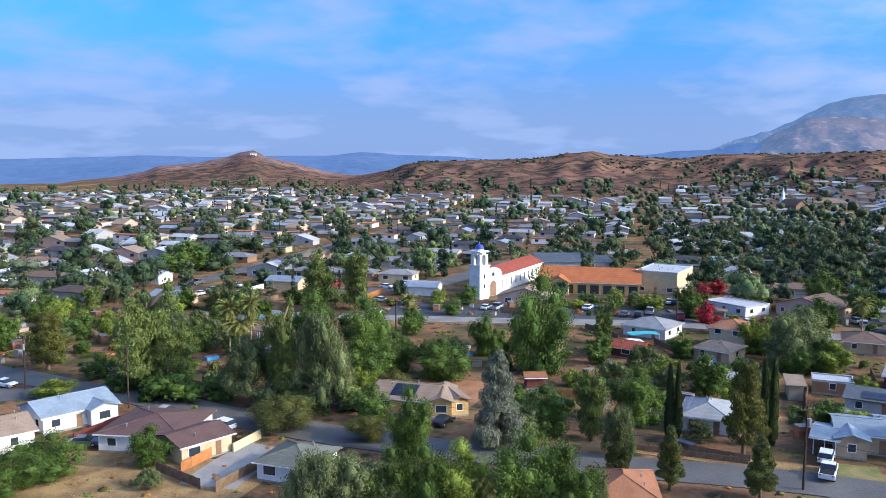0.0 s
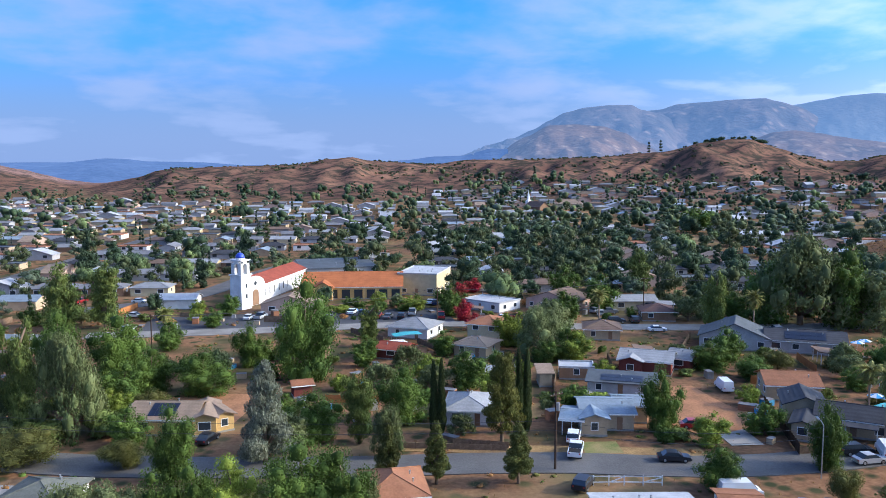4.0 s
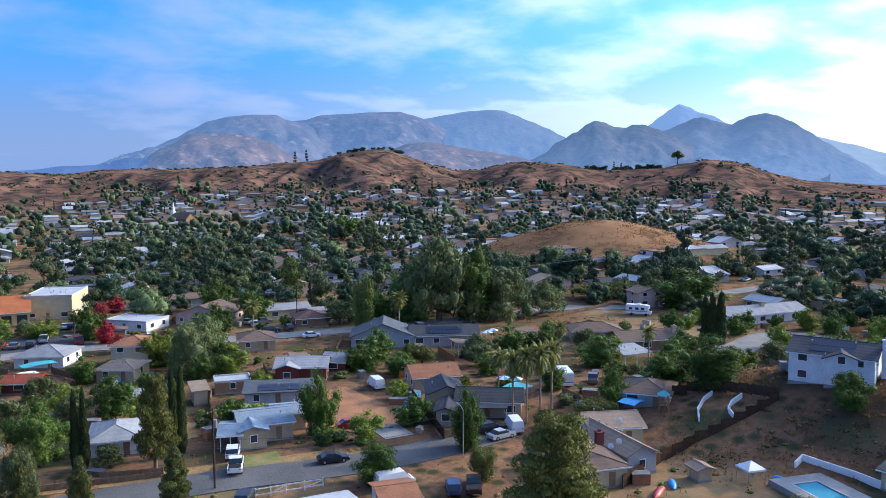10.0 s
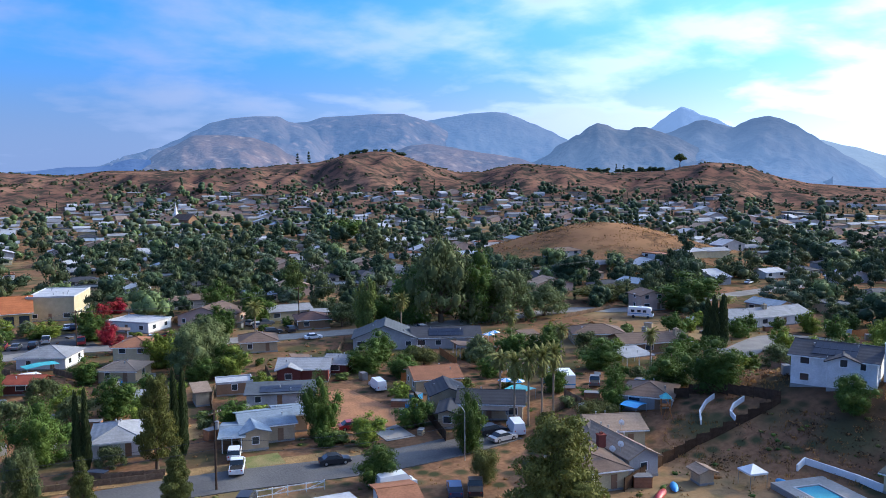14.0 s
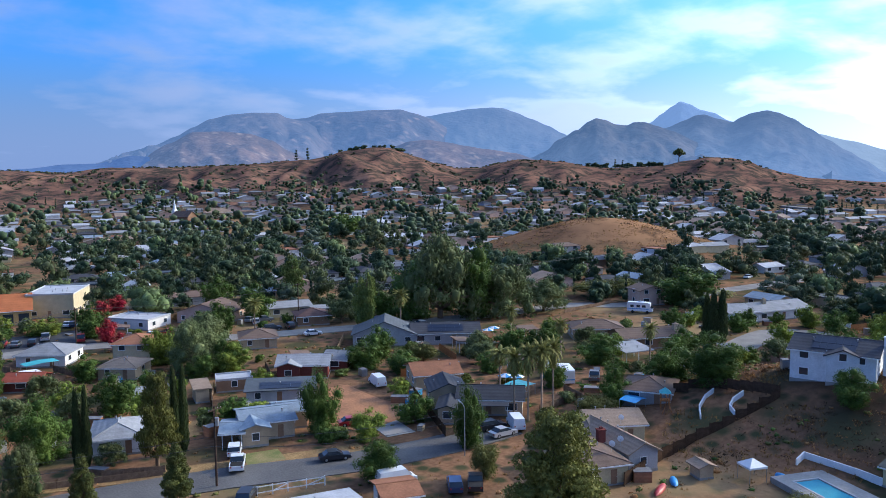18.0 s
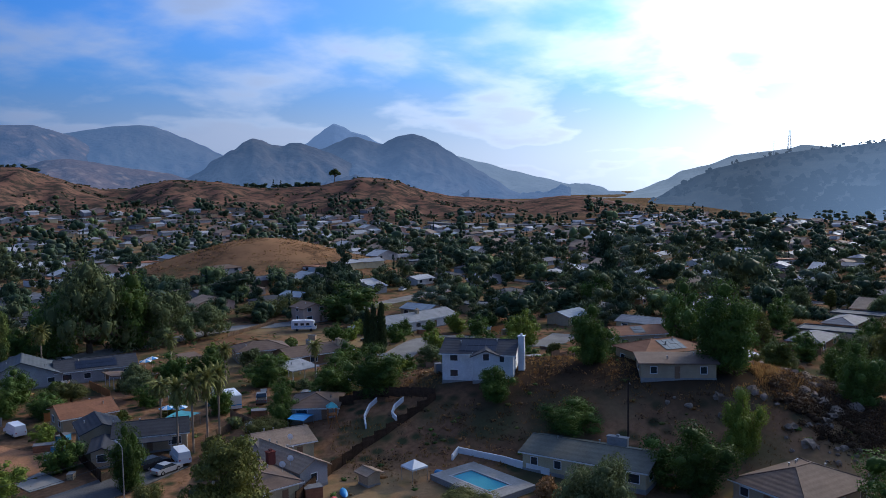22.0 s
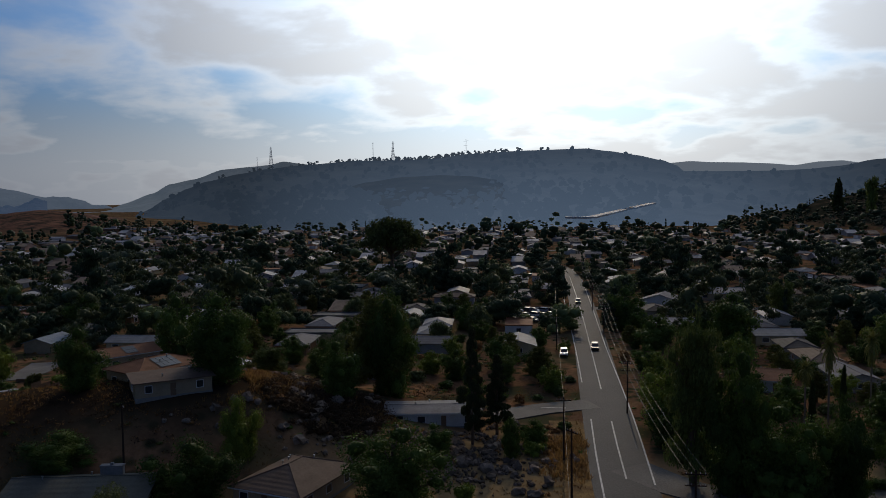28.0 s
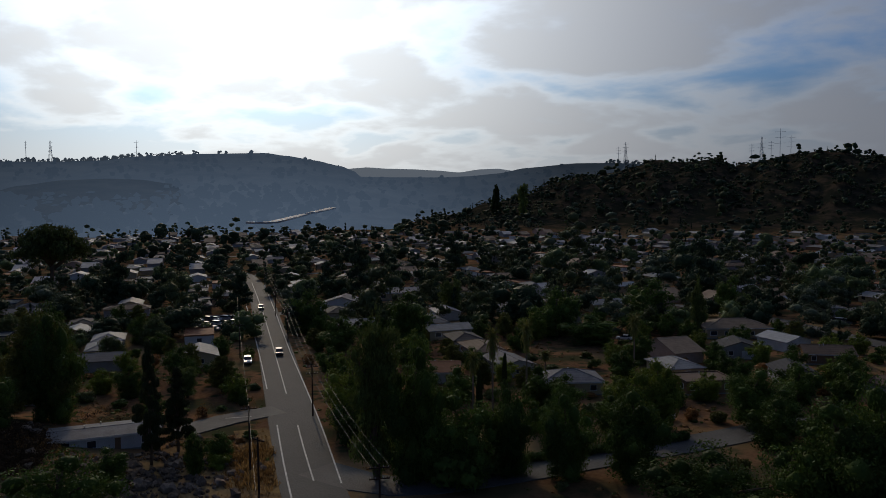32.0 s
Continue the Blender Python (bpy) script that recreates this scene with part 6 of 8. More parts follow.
def shrub(x, y, h, r, kind="shrub"):
    """A low bush: one clump of leaves that reaches the ground."""
    v = int(abs(x * 3 + y * 7)) % 3
    if (kind, v) not in SHRUBS:
        q = random.Random(v * 9 + len(kind))
        s = Shape()
        for c, k in crown_lobes("shrub", q):
            lump(s, c, [a * 0.82 for a in k], q, 1, 0.4)
            sprays(s, c, k, q, 60, 0.17)
        SHRUBS[(kind, v)] = s.mesh("shrub", "leaf_" + kind, True)
    ob = new("shrub" if kind != "dry" else "dry_bush", SHRUBS[(kind, v)])
    ob.matrix_basis = pose(x, y, ground_height(x, y) - 0.08, 0, 0, (x * 37) % 360) @ Matrix.Diagonal((r, r, h, 1))
    take(x, y, r * 0.7)
    tagged(ob, "low green bush growing in a dry yard" if kind != "dry" else "dry brown bush on bare ground", "shrub", "bushes in the yards")


def crate(x, y, rz, w, d, h, mat, label, name="storage_box", category="box"):
    ob = thing(name, label, category, on_ground(x, y, rz))
    take(x, y, 1)
    part("body", Shape().box(-w / 2, w / 2, -d / 2, d / 2, -0.1, h), mat, ob)
    part("lid", Shape().box(-w / 2 - 0.04, w / 2 + 0.04, -d / 2 - 0.04, d / 2 + 0.04, h, h + 0.08), "roof_grey", ob)


def hedge(path, height, width, label="long clipped dark green hedge beside the street"):
    """A clipped hedge: one leafy block along a path."""
    q = random.Random(len(path) * 31 + int(height * 10))
    s = Shape()
    for (xa, ya), (xb, yb) in zip(path, path[1:]):
        n = max(2, int(math.hypot(xb - xa, yb - ya) / (width * 0.7)))
        for i in range(n + 1):
            x, y = xa + (xb - xa) * i / n, ya + (yb - ya) * i / n
            c, k = (x, y, ground_height(x, y) + height * 0.5), (width * 0.6, width * 0.6, height * 0.55)
            take(x, y, width * 0.6)
            lump(s, c, k, q, 1, 0.3)
            sprays(s, c, [a * 1.05 for a in k], q, 110, 0.3)
    tagged(new("hedge", s.mesh("hedge", "leaf_oak")), label, "hedge")


# ---- the place ----

# streets
road("road_near_street", [(-111.8, 146.0), (-78.9, 142.4), (-62.0, 145.3), (-35.7, 131.2), (-19.5, 122.8), (-7.0, 117.8), (17.1, 110.5), (35.5, 106.3), (48.9, 102.5), (63.9, 96.4), (77.2, 93.3), (92.3, 92.2)], 8.0, 'old_asphalt', 'worn grey asphalt residential street')
road("road_left_street", [(-65.3, 145.9), (-78.4, 153.6), (-96.4, 162.2)], 7.0, 'old_asphalt', 'worn grey side street')
road("road_back_street", [(-27.8, 216.6), (2.5, 211.9), (46.1, 207.7), (59.5, 206.0), (92.1, 191.8), (120.7, 181.5), (159.6, 170.7), (194.1, 164.9), (207.3, 153.1), (258.9, 148.1), (309.9, 142.1)], 7.5, 'pale_asphalt', 'long grey asphalt street through the houses')
road("road_church", [(-39.5, 253.7), (-4.4, 270.9), (21.7, 322.3), (44.3, 361.5), (78.9, 411.3)], 9.0, 'old_asphalt', 'asphalt avenue beside the church')
road("road_main", [(73.0, -35.2), (92.5, -38.6), (109.5, -42.7), (129.9, -48.6), (164.7, -58.9), (206.8, -71.5), (264.7, -88.7), (343.6, -111.5), (418.9, -129.7), (460.7, -134.1), (486.6, -132.7)], 9.2, 'asphalt', 'wide asphalt main road with white lane lines')
road("road_cross", [(116.7, -46.3), (103.3, -53.1), (98.9, -69.9), (97.2, -85.0), (95.2, -101.7), (93.9, -118.5), (94.9, -133.9)], 7.5, 'old_asphalt', 'narrow dark cross street under trees')
road("road_right_street", [(219.7, -228.1), (183.5, -230.5), (153.2, -223.4), (128.1, -216.0), (106.2, -210.8)], 8.0, 'old_asphalt', 'residential street on the far side')
road("road_cul_de_sac", [(171.7, 97.8), (196.8, 101.5), (203.3, 94.4), (203.2, 71.3), (219.6, 68.5)], 8.0, 'pale_asphalt', 'pale concrete drive and turning circle')
road("road_side_street", [(153.5, -53.3), (151.8, -42.4), (147.3, -32.5)], 7.0, 'old_asphalt', 'short side street meeting the main road')
hedge([(103.4, -69.4), (100.2, -84.7)], 1.4, 1.6)
hedge([(99.7, -85.7), (97.0, -105.0)], 1.4, 1.6)
# white road paint over the whole surface stands in for sun glint
hill_road("road_highway", [(107.21, -2.15), (107.98, -2.0), (109.13, -1.69), (110.27, -1.43), (111.78, -1.09), (113.08, -0.8)], 11, "line", "bright distant highway climbing the hill")

# houses near the camera
home = house(-60.2, 128.3, 47.1, 11.4, 9.0, 2.8, "gx", "white", "paleblue", "long white bungalow with a pale blue metal roof")
attach(home, house(-56.3, 128.9, 49.0, 4.4, 7.0, 2.8, "gy", "white", "paleblue", "white wing with a gable", vents=0))
home = house(-42.8, 119.5, -6.5, 12.2, 12.0, 2.7, "hip", "white", "maroon", "low white house with a maroon-brown roof", slope=0.18)
attach(home, house(-35.7, 113.9, 48.2, 8.0, 7.0, 2.7, "gx", "cream", "maroon", "cream wing", slope=0.25, vents=1))
house(-19.4, 106.2, -20.1, 7.6, 8.0, 2.6, "hip", "white", "olive", "small white cottage with an olive-grey roof")
house(-64.6, 117.5, 42.3, 5.4, 9.0, 2.7, "gx", "white", "tan", "white house with a tan shingle roof")
home = house(-5.5, 136.0, -17.9, 10.4, 9.0, 2.7, "gx", "yellow", "tan", "yellow stucco house with a tan roof and solar panels", solar=8)
attach(home, house(0.1, 134.0, -4.2, 3.5, 9.0, 2.9, "gy", "yellow", "tan", "yellow wing", vents=0))
attach(home, house(1.7, 134.2, 18.7, 3.1, 7.0, 2.7, "gy", "yellow", "tan", "yellow wing", vents=0))
house(42.3, 126.7, -22.4, 7.2, 10.0, 2.6, "hip", "white", "lightgrey", "white bungalow with a light grey roof")
home = house(62.5, 117.8, -19.0, 8.1, 9.0, 2.8, "gx", "tan", "paleblue", "tan house with a pale blue metal roof and carport", slope=0.22)
attach(home, house(58.6, 114.1, -19.8, 3.9, 5.0, 2.8, "gy", "tan", "paleblue", "tan gable", slope=0.3, vents=0))
attach(home, house(56.2, 116.0, -30.4, 3.1, 7.0, 2.5, "gx", "tan", "paleblue", "open carport", slope=0.15, vents=0, open_front=True))
attach(home, house(67.6, 118.6, -23.7, 5.1, 6.0, 2.9, "gx", "tan", "paleblue", "rear wing", slope=0.2, vents=1))
house(74.1, 132.7, -31.9, 12.2, 6.0, 2.4, "shed", "grey", "slate", "long grey outbuilding with a solar roof", slope=0.1, solar=14)
home = house(87.1, 145.9, -38.1, 10.2, 8.0, 2.8, "gx", "maroon", "lightgrey", "dark red house with white trim and grey roof")
attach(home, house(83.3, 145.4, -38.1, 4.5, 5.0, 2.8, "gy", "maroon", "lightgrey", "red gable", vents=0))
house(95.8, 146.2, -49.7, 4.8, 7.0, 2.4, "gx", "maroon", "lightgrey", "small dark red outbuilding with grey roof")
house(70.9, 145.5, -23.3, 6.7, 5.0, 2.2, "flat", "brown", "white", "low white-roofed carport beside the yard", vents=0)
house(65.3, 180.5, -38.9, 7.9, 9.0, 5.0, "hip", "cream", "rust", "two-storey cream house with a rust tile roof", storeys=2)
house(58.8, 170.6, -42.8, 7.7, 8.0, 2.5, "hip", "tan", "tan", "low tan wing with a hipped roof")
house(50.6, 193.9, -38.3, 10.5, 10.0, 2.7, "hip", "white", "lightgrey", "pale house with a light grey roof and teal awning")
house(40.6, 172.6, -37.7, 6.6, 6.0, 2.2, "gx", "maroon", "red", "small red outbuilding with a red roof")
house(100.5, 218.6, -52.1, 15.0, 12.0, 3.0, "gy", "pink", "brown", "pink stucco house with a brown gable roof")
house(81.2, 223.3, -57.6, 13.6, 10.0, 2.6, "flat", "white", "white", "cluttered flat-roofed house with white patched roof")
house(93.6, 178.4, -25.1, 8.5, 9.0, 2.6, "hip", "tan", "brown", "tan bungalow with a brown roof")
house(119.1, 195.3, -22.6, 8.7, 9.0, 2.6, "hip", "brown", "maroon", "brown bungalow with a maroon roof")
house(118.9, 160.8, -37.9, 15.1, 11.0, 2.8, "gy", "grey", "slate", "grey house with a slate gable roof", slope=0.4)
house(130.7, 151.8, -36.7, 16.4, 10.0, 2.8, "gx", "bluegrey", "dark", "grey house with a dark solar roof", solar=16)
home = house(97.9, 101.4, -46.8, 11.0, 8.0, 2.8, "gx", "tan", "dark", "dark grey house with stepped shingle roofs and a porch", porch=2.5)
attach(home, house(94.9, 110.1, -33.2, 6.2, 8.0, 3.2, "gy", "tan", "dark", "grey wing", slope=0.4))
attach(home, house(89.1, 102.6, -45.8, 3.1, 7.0, 2.6, "gy", "tan", "dark", "front wing", vents=0))
house(102.1, 122.3, -26.2, 9.0, 9.0, 2.8, "gx", "tan", "rust", "house with a weathered orange-brown roof")
house(162.8, 114.6, -27.6, 16.7, 9.0, 2.7, "gx", "brown", "brown", "long brown house with a brown shingle roof", chimney=(6, -2, 'wall_tan'))
house(161.9, 129.8, -40.3, 12.5, 9.0, 2.7, "hip", "tan", "brown", "low brown-roofed house among trees")
house(145.9, 107.2, -16.9, 6.5, 6.0, 2.4, "shed", "brown", "lightgrey", "open carport with a pale roof", slope=0.12, open_front=True)
house(116.8, 81.7, -62.7, 8.0, 9.0, 2.6, "hip", "grey", "brown", "brown-roofed house with a blue tarpaulin")
home = house(131.9, 56.7, -76.8, 12.4, 9.0, 5.0, "gx", "white", "dark", "two-storey white house with a dark solar roof", storeys=2, slope=0.36, chimney=(7.2, -1, 'white_paint'), solar=12)
attach(home, house(128.8, 54.6, -67.0, 4.6, 4.0, 4.4, "gy", "white", "dark", "white porch gable", slope=0.4, vents=0, storeys=2))
house(138.1, 24.3, -69.7, 12.0, 6.0, 2.6, "shed", "tan", "brown", "low tan outbuilding with a flat brown roof", slope=0.08)
house(147.6, 28.2, -43.3, 13.7, 9.0, 3.2, "hip", "tan", "rust", "tan house with a red tile roof and solar panels", solar=8)
house(213.3, 48.2, -53.7, 13.7, 9.0, 3.2, "gx", "tan", "rust", "red tile-roofed house on the knoll", solar=6)
house(114.2, 31.6, -96.3, 18.5, 9.0, 2.7, "gx", "cream", "olive", "long low house with a dark grey roof by the pool", slope=0.28, chimney=(3.0, 1.8, 'concrete', 1.5))
house(143.9, -19.9, -97.9, 16.5, 8.0, 2.6, "gx", "white", "grey", "long white mobile home with a grey shingle roof", slope=0.12)
house(135.6, -111.8, -118.9, 12.6, 10.0, 2.8, "hip", "cream", "grey", "cream stucco house with a grey hipped roof")
house(140.6, -171.3, -128.2, 9.9, 9.0, 2.8, "gy", "bluegrey", "dark", "house with a white garage door and dark gable roof", garage=True)
house(162.3, -195.6, -121.9, 18.4, 12.0, 3.0, "hip", "tan", "tan", "large tan house with a broad hipped roof")
house(115.3, -158.6, -127.6, 8.0, 9.0, 2.7, "gy", "bluegrey", "dark", "blue-grey house with a white-trimmed gable")
house(120.5, -135.8, -113.7, 10.8, 9.0, 2.5, "flat", "brown", "brown", "flat-roofed brown building among trees")
house(124.1, -183.8, -132.8, 11.2, 9.0, 2.6, "gx", "brown", "brown", "long brown house with a low roof")
house(171.2, -252.5, -123.8, 11.1, 9.0, 2.6, "flat", "grey", "grey", "grey flat-roofed house on the street")
house(276.0, -121.5, -124.6, 15.5, 10.0, 3.0, "gy", "white", "grey", "white house with a grey roof beside the main road")
house(296.4, -151.9, -110.0, 20.8, 10.0, 2.8, "gx", "tan", "lightgrey", "house with a pale sunlit roof")
house(159.2, -93.3, -122.6, 9.1, 9.0, 2.7, "gx", "white", "rust", "white house with a rust-red roof")

# trees
plant("gum", -53.3, 145.4, 19.9, 7.4)
plant("pine", -78.8, 160.1, 12.0, 5.2)
plant("gum", -48.6, 145.4, 13.7, 5.8)
plant("gum", -27.4, 136.6, 18.2, 4.9)
plant("pepper", -20.2, 135.0, 17.0, 5.0)
plant("pepper", -33.2, 138.4, 11.5, 4.8)
plant("oak", -15.5, 165.0, 13.5, 6.5)
plant("gum", -34.6, 226.5, 17.2, 6.9)
plant("gum", -24.3, 226.4, 18.3, 5.8)
plant("palm", -44.2, 167.1, 13.3, 4.9)
plant("palm", -39.8, 167.1, 14.3, 4.1)
plant("date_palm", -42.2, 167.3, 9.5, 5.7)
plant("palm", -8.3, 200.6, 8.8, 3.7)
plant("oak", -95.1, 304.7, 11.1, 10.5)
plant("gum", -96.4, 222.8, 8.1, 4.2)
plant("oak", 19.2, 158.4, 19.0, 6.8)
plant("cedar", 8.0, 115.4, 15.1, 5.1)
plant("oak", -4.2, 111.5, 10.0, 3.9)
plant("gum", 37.1, 184.3, 10.2, 3.4)
plant("oak", 9.4, 173.3, 8.4, 3.7)
plant("gum", 22.2, 119.1, 12.1, 3.4)
plant("oak", 16.4, 123.0, 7.1, 4.8)
plant("cypress", 34.1, 119.8, 12.3, 0.8)
plant("cypress", 35.2, 119.2, 12.6, 0.8)
plant("pine", 43.0, 113.2, 13.8, 3.9)
plant("cypress", 47.2, 116.9, 13.7, 0.9)
plant("cypress", 48.6, 116.9, 13.9, 0.9)
plant("oak", 31.0, 127.7, 9.0, 4.7)
plant("pepper", 25.2, 113.4, 7.4, 2.4)
plant("conic", 22.9, 102.4, 8.6, 2.7)
plant("conic", 29.0, 100.6, 8.4, 2.8)
plant("conic", 39.4, 97.6, 8.2, 3.0)
plant("oak", -40.4, 108.6, 5.6, 3.5)
plant("oak", -52.3, 104.7, 5.7, 4.8)
plant("oak", -54.7, 100.1, 5.1, 4.8)
plant("bright", -39.7, 127.5, 2.7, 1.4)
plant("bright", -14.3, 141.7, 5.4, 3.2)
plant("pepper", -14.4, 89.7, 9.0, 3.8)
plant("oak", -5.4, 89.8, 9.3, 3.8)
plant("oak", 14.7, 89.8, 9.3, 4.2)
plant("pepper", 17.2, 91.2, 5.9, 2.5)
plant("oak", -1.5, 89.7, 9.7, 3.8)
plant("pepper", -11.3, 90.5, 8.7, 5.2)
plant("pepper", -6.0, 90.4, 6.7, 4.1)
plant("bright", 2.4, 90.4, 9.7, 4.1)
plant("oak", 10.2, 90.4, 10.7, 5.6)
plant("date_palm", 5.0, 90.5, 6.6, 4.0)
plant("bright", -68.1, 140.8, 3.3, 4.3)
plant("oak", 66.2, 215.5, 5.6, 3.5)
plant("bright", 69.9, 175.3, 8.1, 4.4)
plant("pepper", 83.5, 186.6, 7.9, 5.9)
plant("date_palm", 76.9, 183.3, 3.9, 4.9)
plant("oak", 75.2, 158.7, 6.8, 4.5)
plant("pepper", -37.5, 100.9, 2.6, 1.7)
plant("shrub", -25.0, 124.1, 5.4, 5.6)
plant("oak", -7.3, 195.1, 6.2, 4.1)
plant("oak", -26.3, 167.4, 14.2, 5.5)
plant("oak", -9.3, 158.3, 7.9, 4.5)
plant("oak", -0.3, 154.2, 7.7, 6.1)
plant("shrub", -11.3, 119.1, 3.9, 3.5)
plant("shrub", -8.4, 142.7, 4.6, 3.6)
plant("oak", 68.6, 110.6, 9.8, 3.3)
plant("oak", 63.9, 88.2, 5.5, 3.7)
plant("pine", 68.5, 60.2, 14.7, 7.6)
plant("oak", 81.8, 89.7, 9.1, 3.2)
plant("palm", 96.6, 94.5, 12.2, 3.5)
plant("palm", 97.3, 91.9, 13.2, 3.5)
plant("palm", 99.8, 91.2, 13.3, 3.5)
plant("palm", 103.3, 91.8, 13.0, 3.3)
plant("date_palm", 105.8, 107.2, 9.1, 4.2)
plant("palm", 136.1, 118.7, 9.0, 3.5)
plant("palm", 137.1, 135.2, 10.1, 3.2)
plant("palm", 142.4, 99.7, 9.1, 3.2)
plant("oak", 111.0, 84.7, 6.3, 3.1)
plant("oak", 122.6, 72.5, 8.6, 6.3)
plant("oak", 124.9, 83.0, 7.0, 5.4)
plant("shrub", 103.8, 83.2, 4.1, 4.0)
plant("oak", 219.1, 139.6, 11.9, 11.6)
plant("cypress", 176.5, 105.5, 13.1, 1.6)
plant("cypress", 178.2, 104.3, 13.4, 1.6)
plant("cypress", 177.1, 107.7, 12.2, 1.6)
plant("bright", 67.3, 174.7, 7.9, 3.6)
plant("pepper", 71.7, 164.2, 11.1, 6.2)
plant("bright", 76.9, 157.1, 6.1, 4.4)
plant("oak", 99.5, 142.2, 5.5, 4.6)
plant("oak", 102.6, 133.1, 4.8, 4.2)
plant("pepper", 149.5, 175.4, 23.4, 10.9)
plant("oak", 159.4, 170.9, 19.1, 9.1)
plant("pepper", 165.9, 166.0, 15.0, 8.3)
plant("pepper", 179.6, 163.4, 9.2, 6.9)
plant("oak", 143.2, 180.5, 15.4, 7.3)
plant("gum", 138.9, 239.0, 14.4, 6.0)
plant("oak", 108.8, 208.9, 10.6, 5.9)
plant("oak", 109.0, 233.5, 9.7, 5.5)
plant("palm", 99.0, 190.2, 9.7, 4.4)
plant("palm", 128.3, 166.5, 11.5, 4.3)
plant("gum", 121.5, 172.1, 16.3, 4.4)
plant("oak", 291.3, 436.7, 14.5, 12.7)
plant("shrub", 212.8, 170.4, 5.5, 8.8)
plant("shrub", 224.8, 168.4, 5.6, 8.2)
plant("shrub", 74.9, 79.1, 4.7, 2.4)
plant("oak", 138.2, 108.9, 6.6, 5.8)
plant("shrub", 112.8, 138.2, 4.4, 3.8)
plant("date_palm", 217.0, 126.5, 6.5, 5.0)
plant("oak", 123.0, 50.7, 5.6, 3.7)
plant("oak", 121.3, 37.0, 5.0, 5.3)
plant("oak", 112.3, 17.5, 8.8, 6.2)
plant("bright", 124.0, 12.1, 9.4, 3.6)
plant("oak", 106.6, -9.2, 10.8, 7.9)
plant("pepper", 95.2, 25.6, 9.2, 5.2)
plant("oak", 137.9, 38.9, 10.0, 4.8)
plant("oak", 267.7, 73.3, 10.6, 5.8)
plant("bright", 200.7, 74.4, 9.3, 4.5)
plant("oak", 141.1, 16.7, 14.6, 7.7)
plant("oak", 223.7, 37.2, 14.8, 6.5)
plant("stone_pine", 385.1, -34.6, 35.0, 15.5)
plant("pine", 163.7, -11.6, 19.1, 9.6)
plant("oak", 147.0, -3.4, 9.7, 4.8)
plant("shrub", 92.5, 42.5, 3.1, 4.6)
plant("fir", 130.6, -24.6, 20.0, 3.2)
plant("fir", 136.2, -30.0, 14.2, 3.7)
plant("oak", 160.3, -13.6, 19.2, 6.3)
plant("oak", 124.1, -29.6, 6.3, 2.3)
plant("oak", 129.0, -34.6, 4.3, 2.7)
plant("oak", 183.9, -1.0, 9.0, 4.6)
plant("gum", 107.3, -51.9, 26.9, 5.2)
plant("oak", 104.2, -56.8, 19.4, 5.6)
plant("bright", 133.7, -59.7, 12.3, 5.8)
plant("palm", 129.4, -87.8, 17.0, 2.7)
plant("palm", 133.4, -98.9, 16.7, 2.7)
plant("palm", 133.1, -85.7, 11.7, 2.5)
plant("palm", 147.8, -114.9, 6.3, 3.5)
plant("palm", 140.3, -135.2, 14.0, 3.1)
plant("cypress", 128.1, -89.7, 11.9, 0.8)
plant("cypress", 132.5, -86.7, 8.4, 0.8)
plant("bright", 103.9, -106.1, 12.4, 5.0)
plant("oak", 69.7, -80.6, 9.4, 8.3)
plant("oak", 61.5, -93.9, 15.5, 8.7)
plant("oak", 58.5, -98.7, 17.2, 6.7)
plant("oak", 93.4, -76.3, 12.3, 4.9)
plant("oak", 88.0, -84.7, 13.1, 6.2)
plant("oak", 100.9, -62.1, 12.6, 6.5)
plant("oak", 98.9, -69.9, 12.9, 4.9)
plant("oak", 96.0, -121.9, 10.2, 7.1)
plant("oak", 92.5, -124.2, 7.0, 5.4)
plant("gum", 168.7, -188.1, 17.2, 3.1)
plant("oak", 183.3, -219.5, 14.1, 6.3)
plant("oak", 193.6, -193.4, 13.0, 8.4)
plant("oak", 189.6, -151.6, 13.4, 7.3)
plant("oak", 202.0, -108.0, 14.4, 7.6)
plant("oak", 236.0, -91.7, 12.2, 6.3)
plant("oak", 204.9, -88.5, 8.5, 6.3)
plant("oak", 173.1, -151.4, 7.9, 9.8)
plant("gum", 246.7, -150.2, 13.1, 6.0)
plant("gum", 759.6, -558.1, 40.6, 8.5)
plant("cypress", 802.5, -550.7, 36.7, 6.7)

# power poles
utility_pole(46.1, 100.7, 20.0, 11, True)
utility_pole(120.3, 28.0, 20.0, 10.5, False)
utility_pole(-53.2, 135.2, 20.0, 11, False)
utility_pole(-76.2, 146.1, 20.0, 10, True)
utility_pole(101.8, -32.4, 20.0, 11, False)

street_lamp(78.7, 87.1, 70.0, 7.4)

# vehicles
vehicle(51.4, 105.2, 59.8, 'pickup', 'white')
vehicle(53.7, 110.7, 59.8, 'suv', 'white')
vehicle(63.5, 98.6, -22.2, 'sedan', 'black')
vehicle(74.6, 110.4, -22.2, 'sedan', 'red')

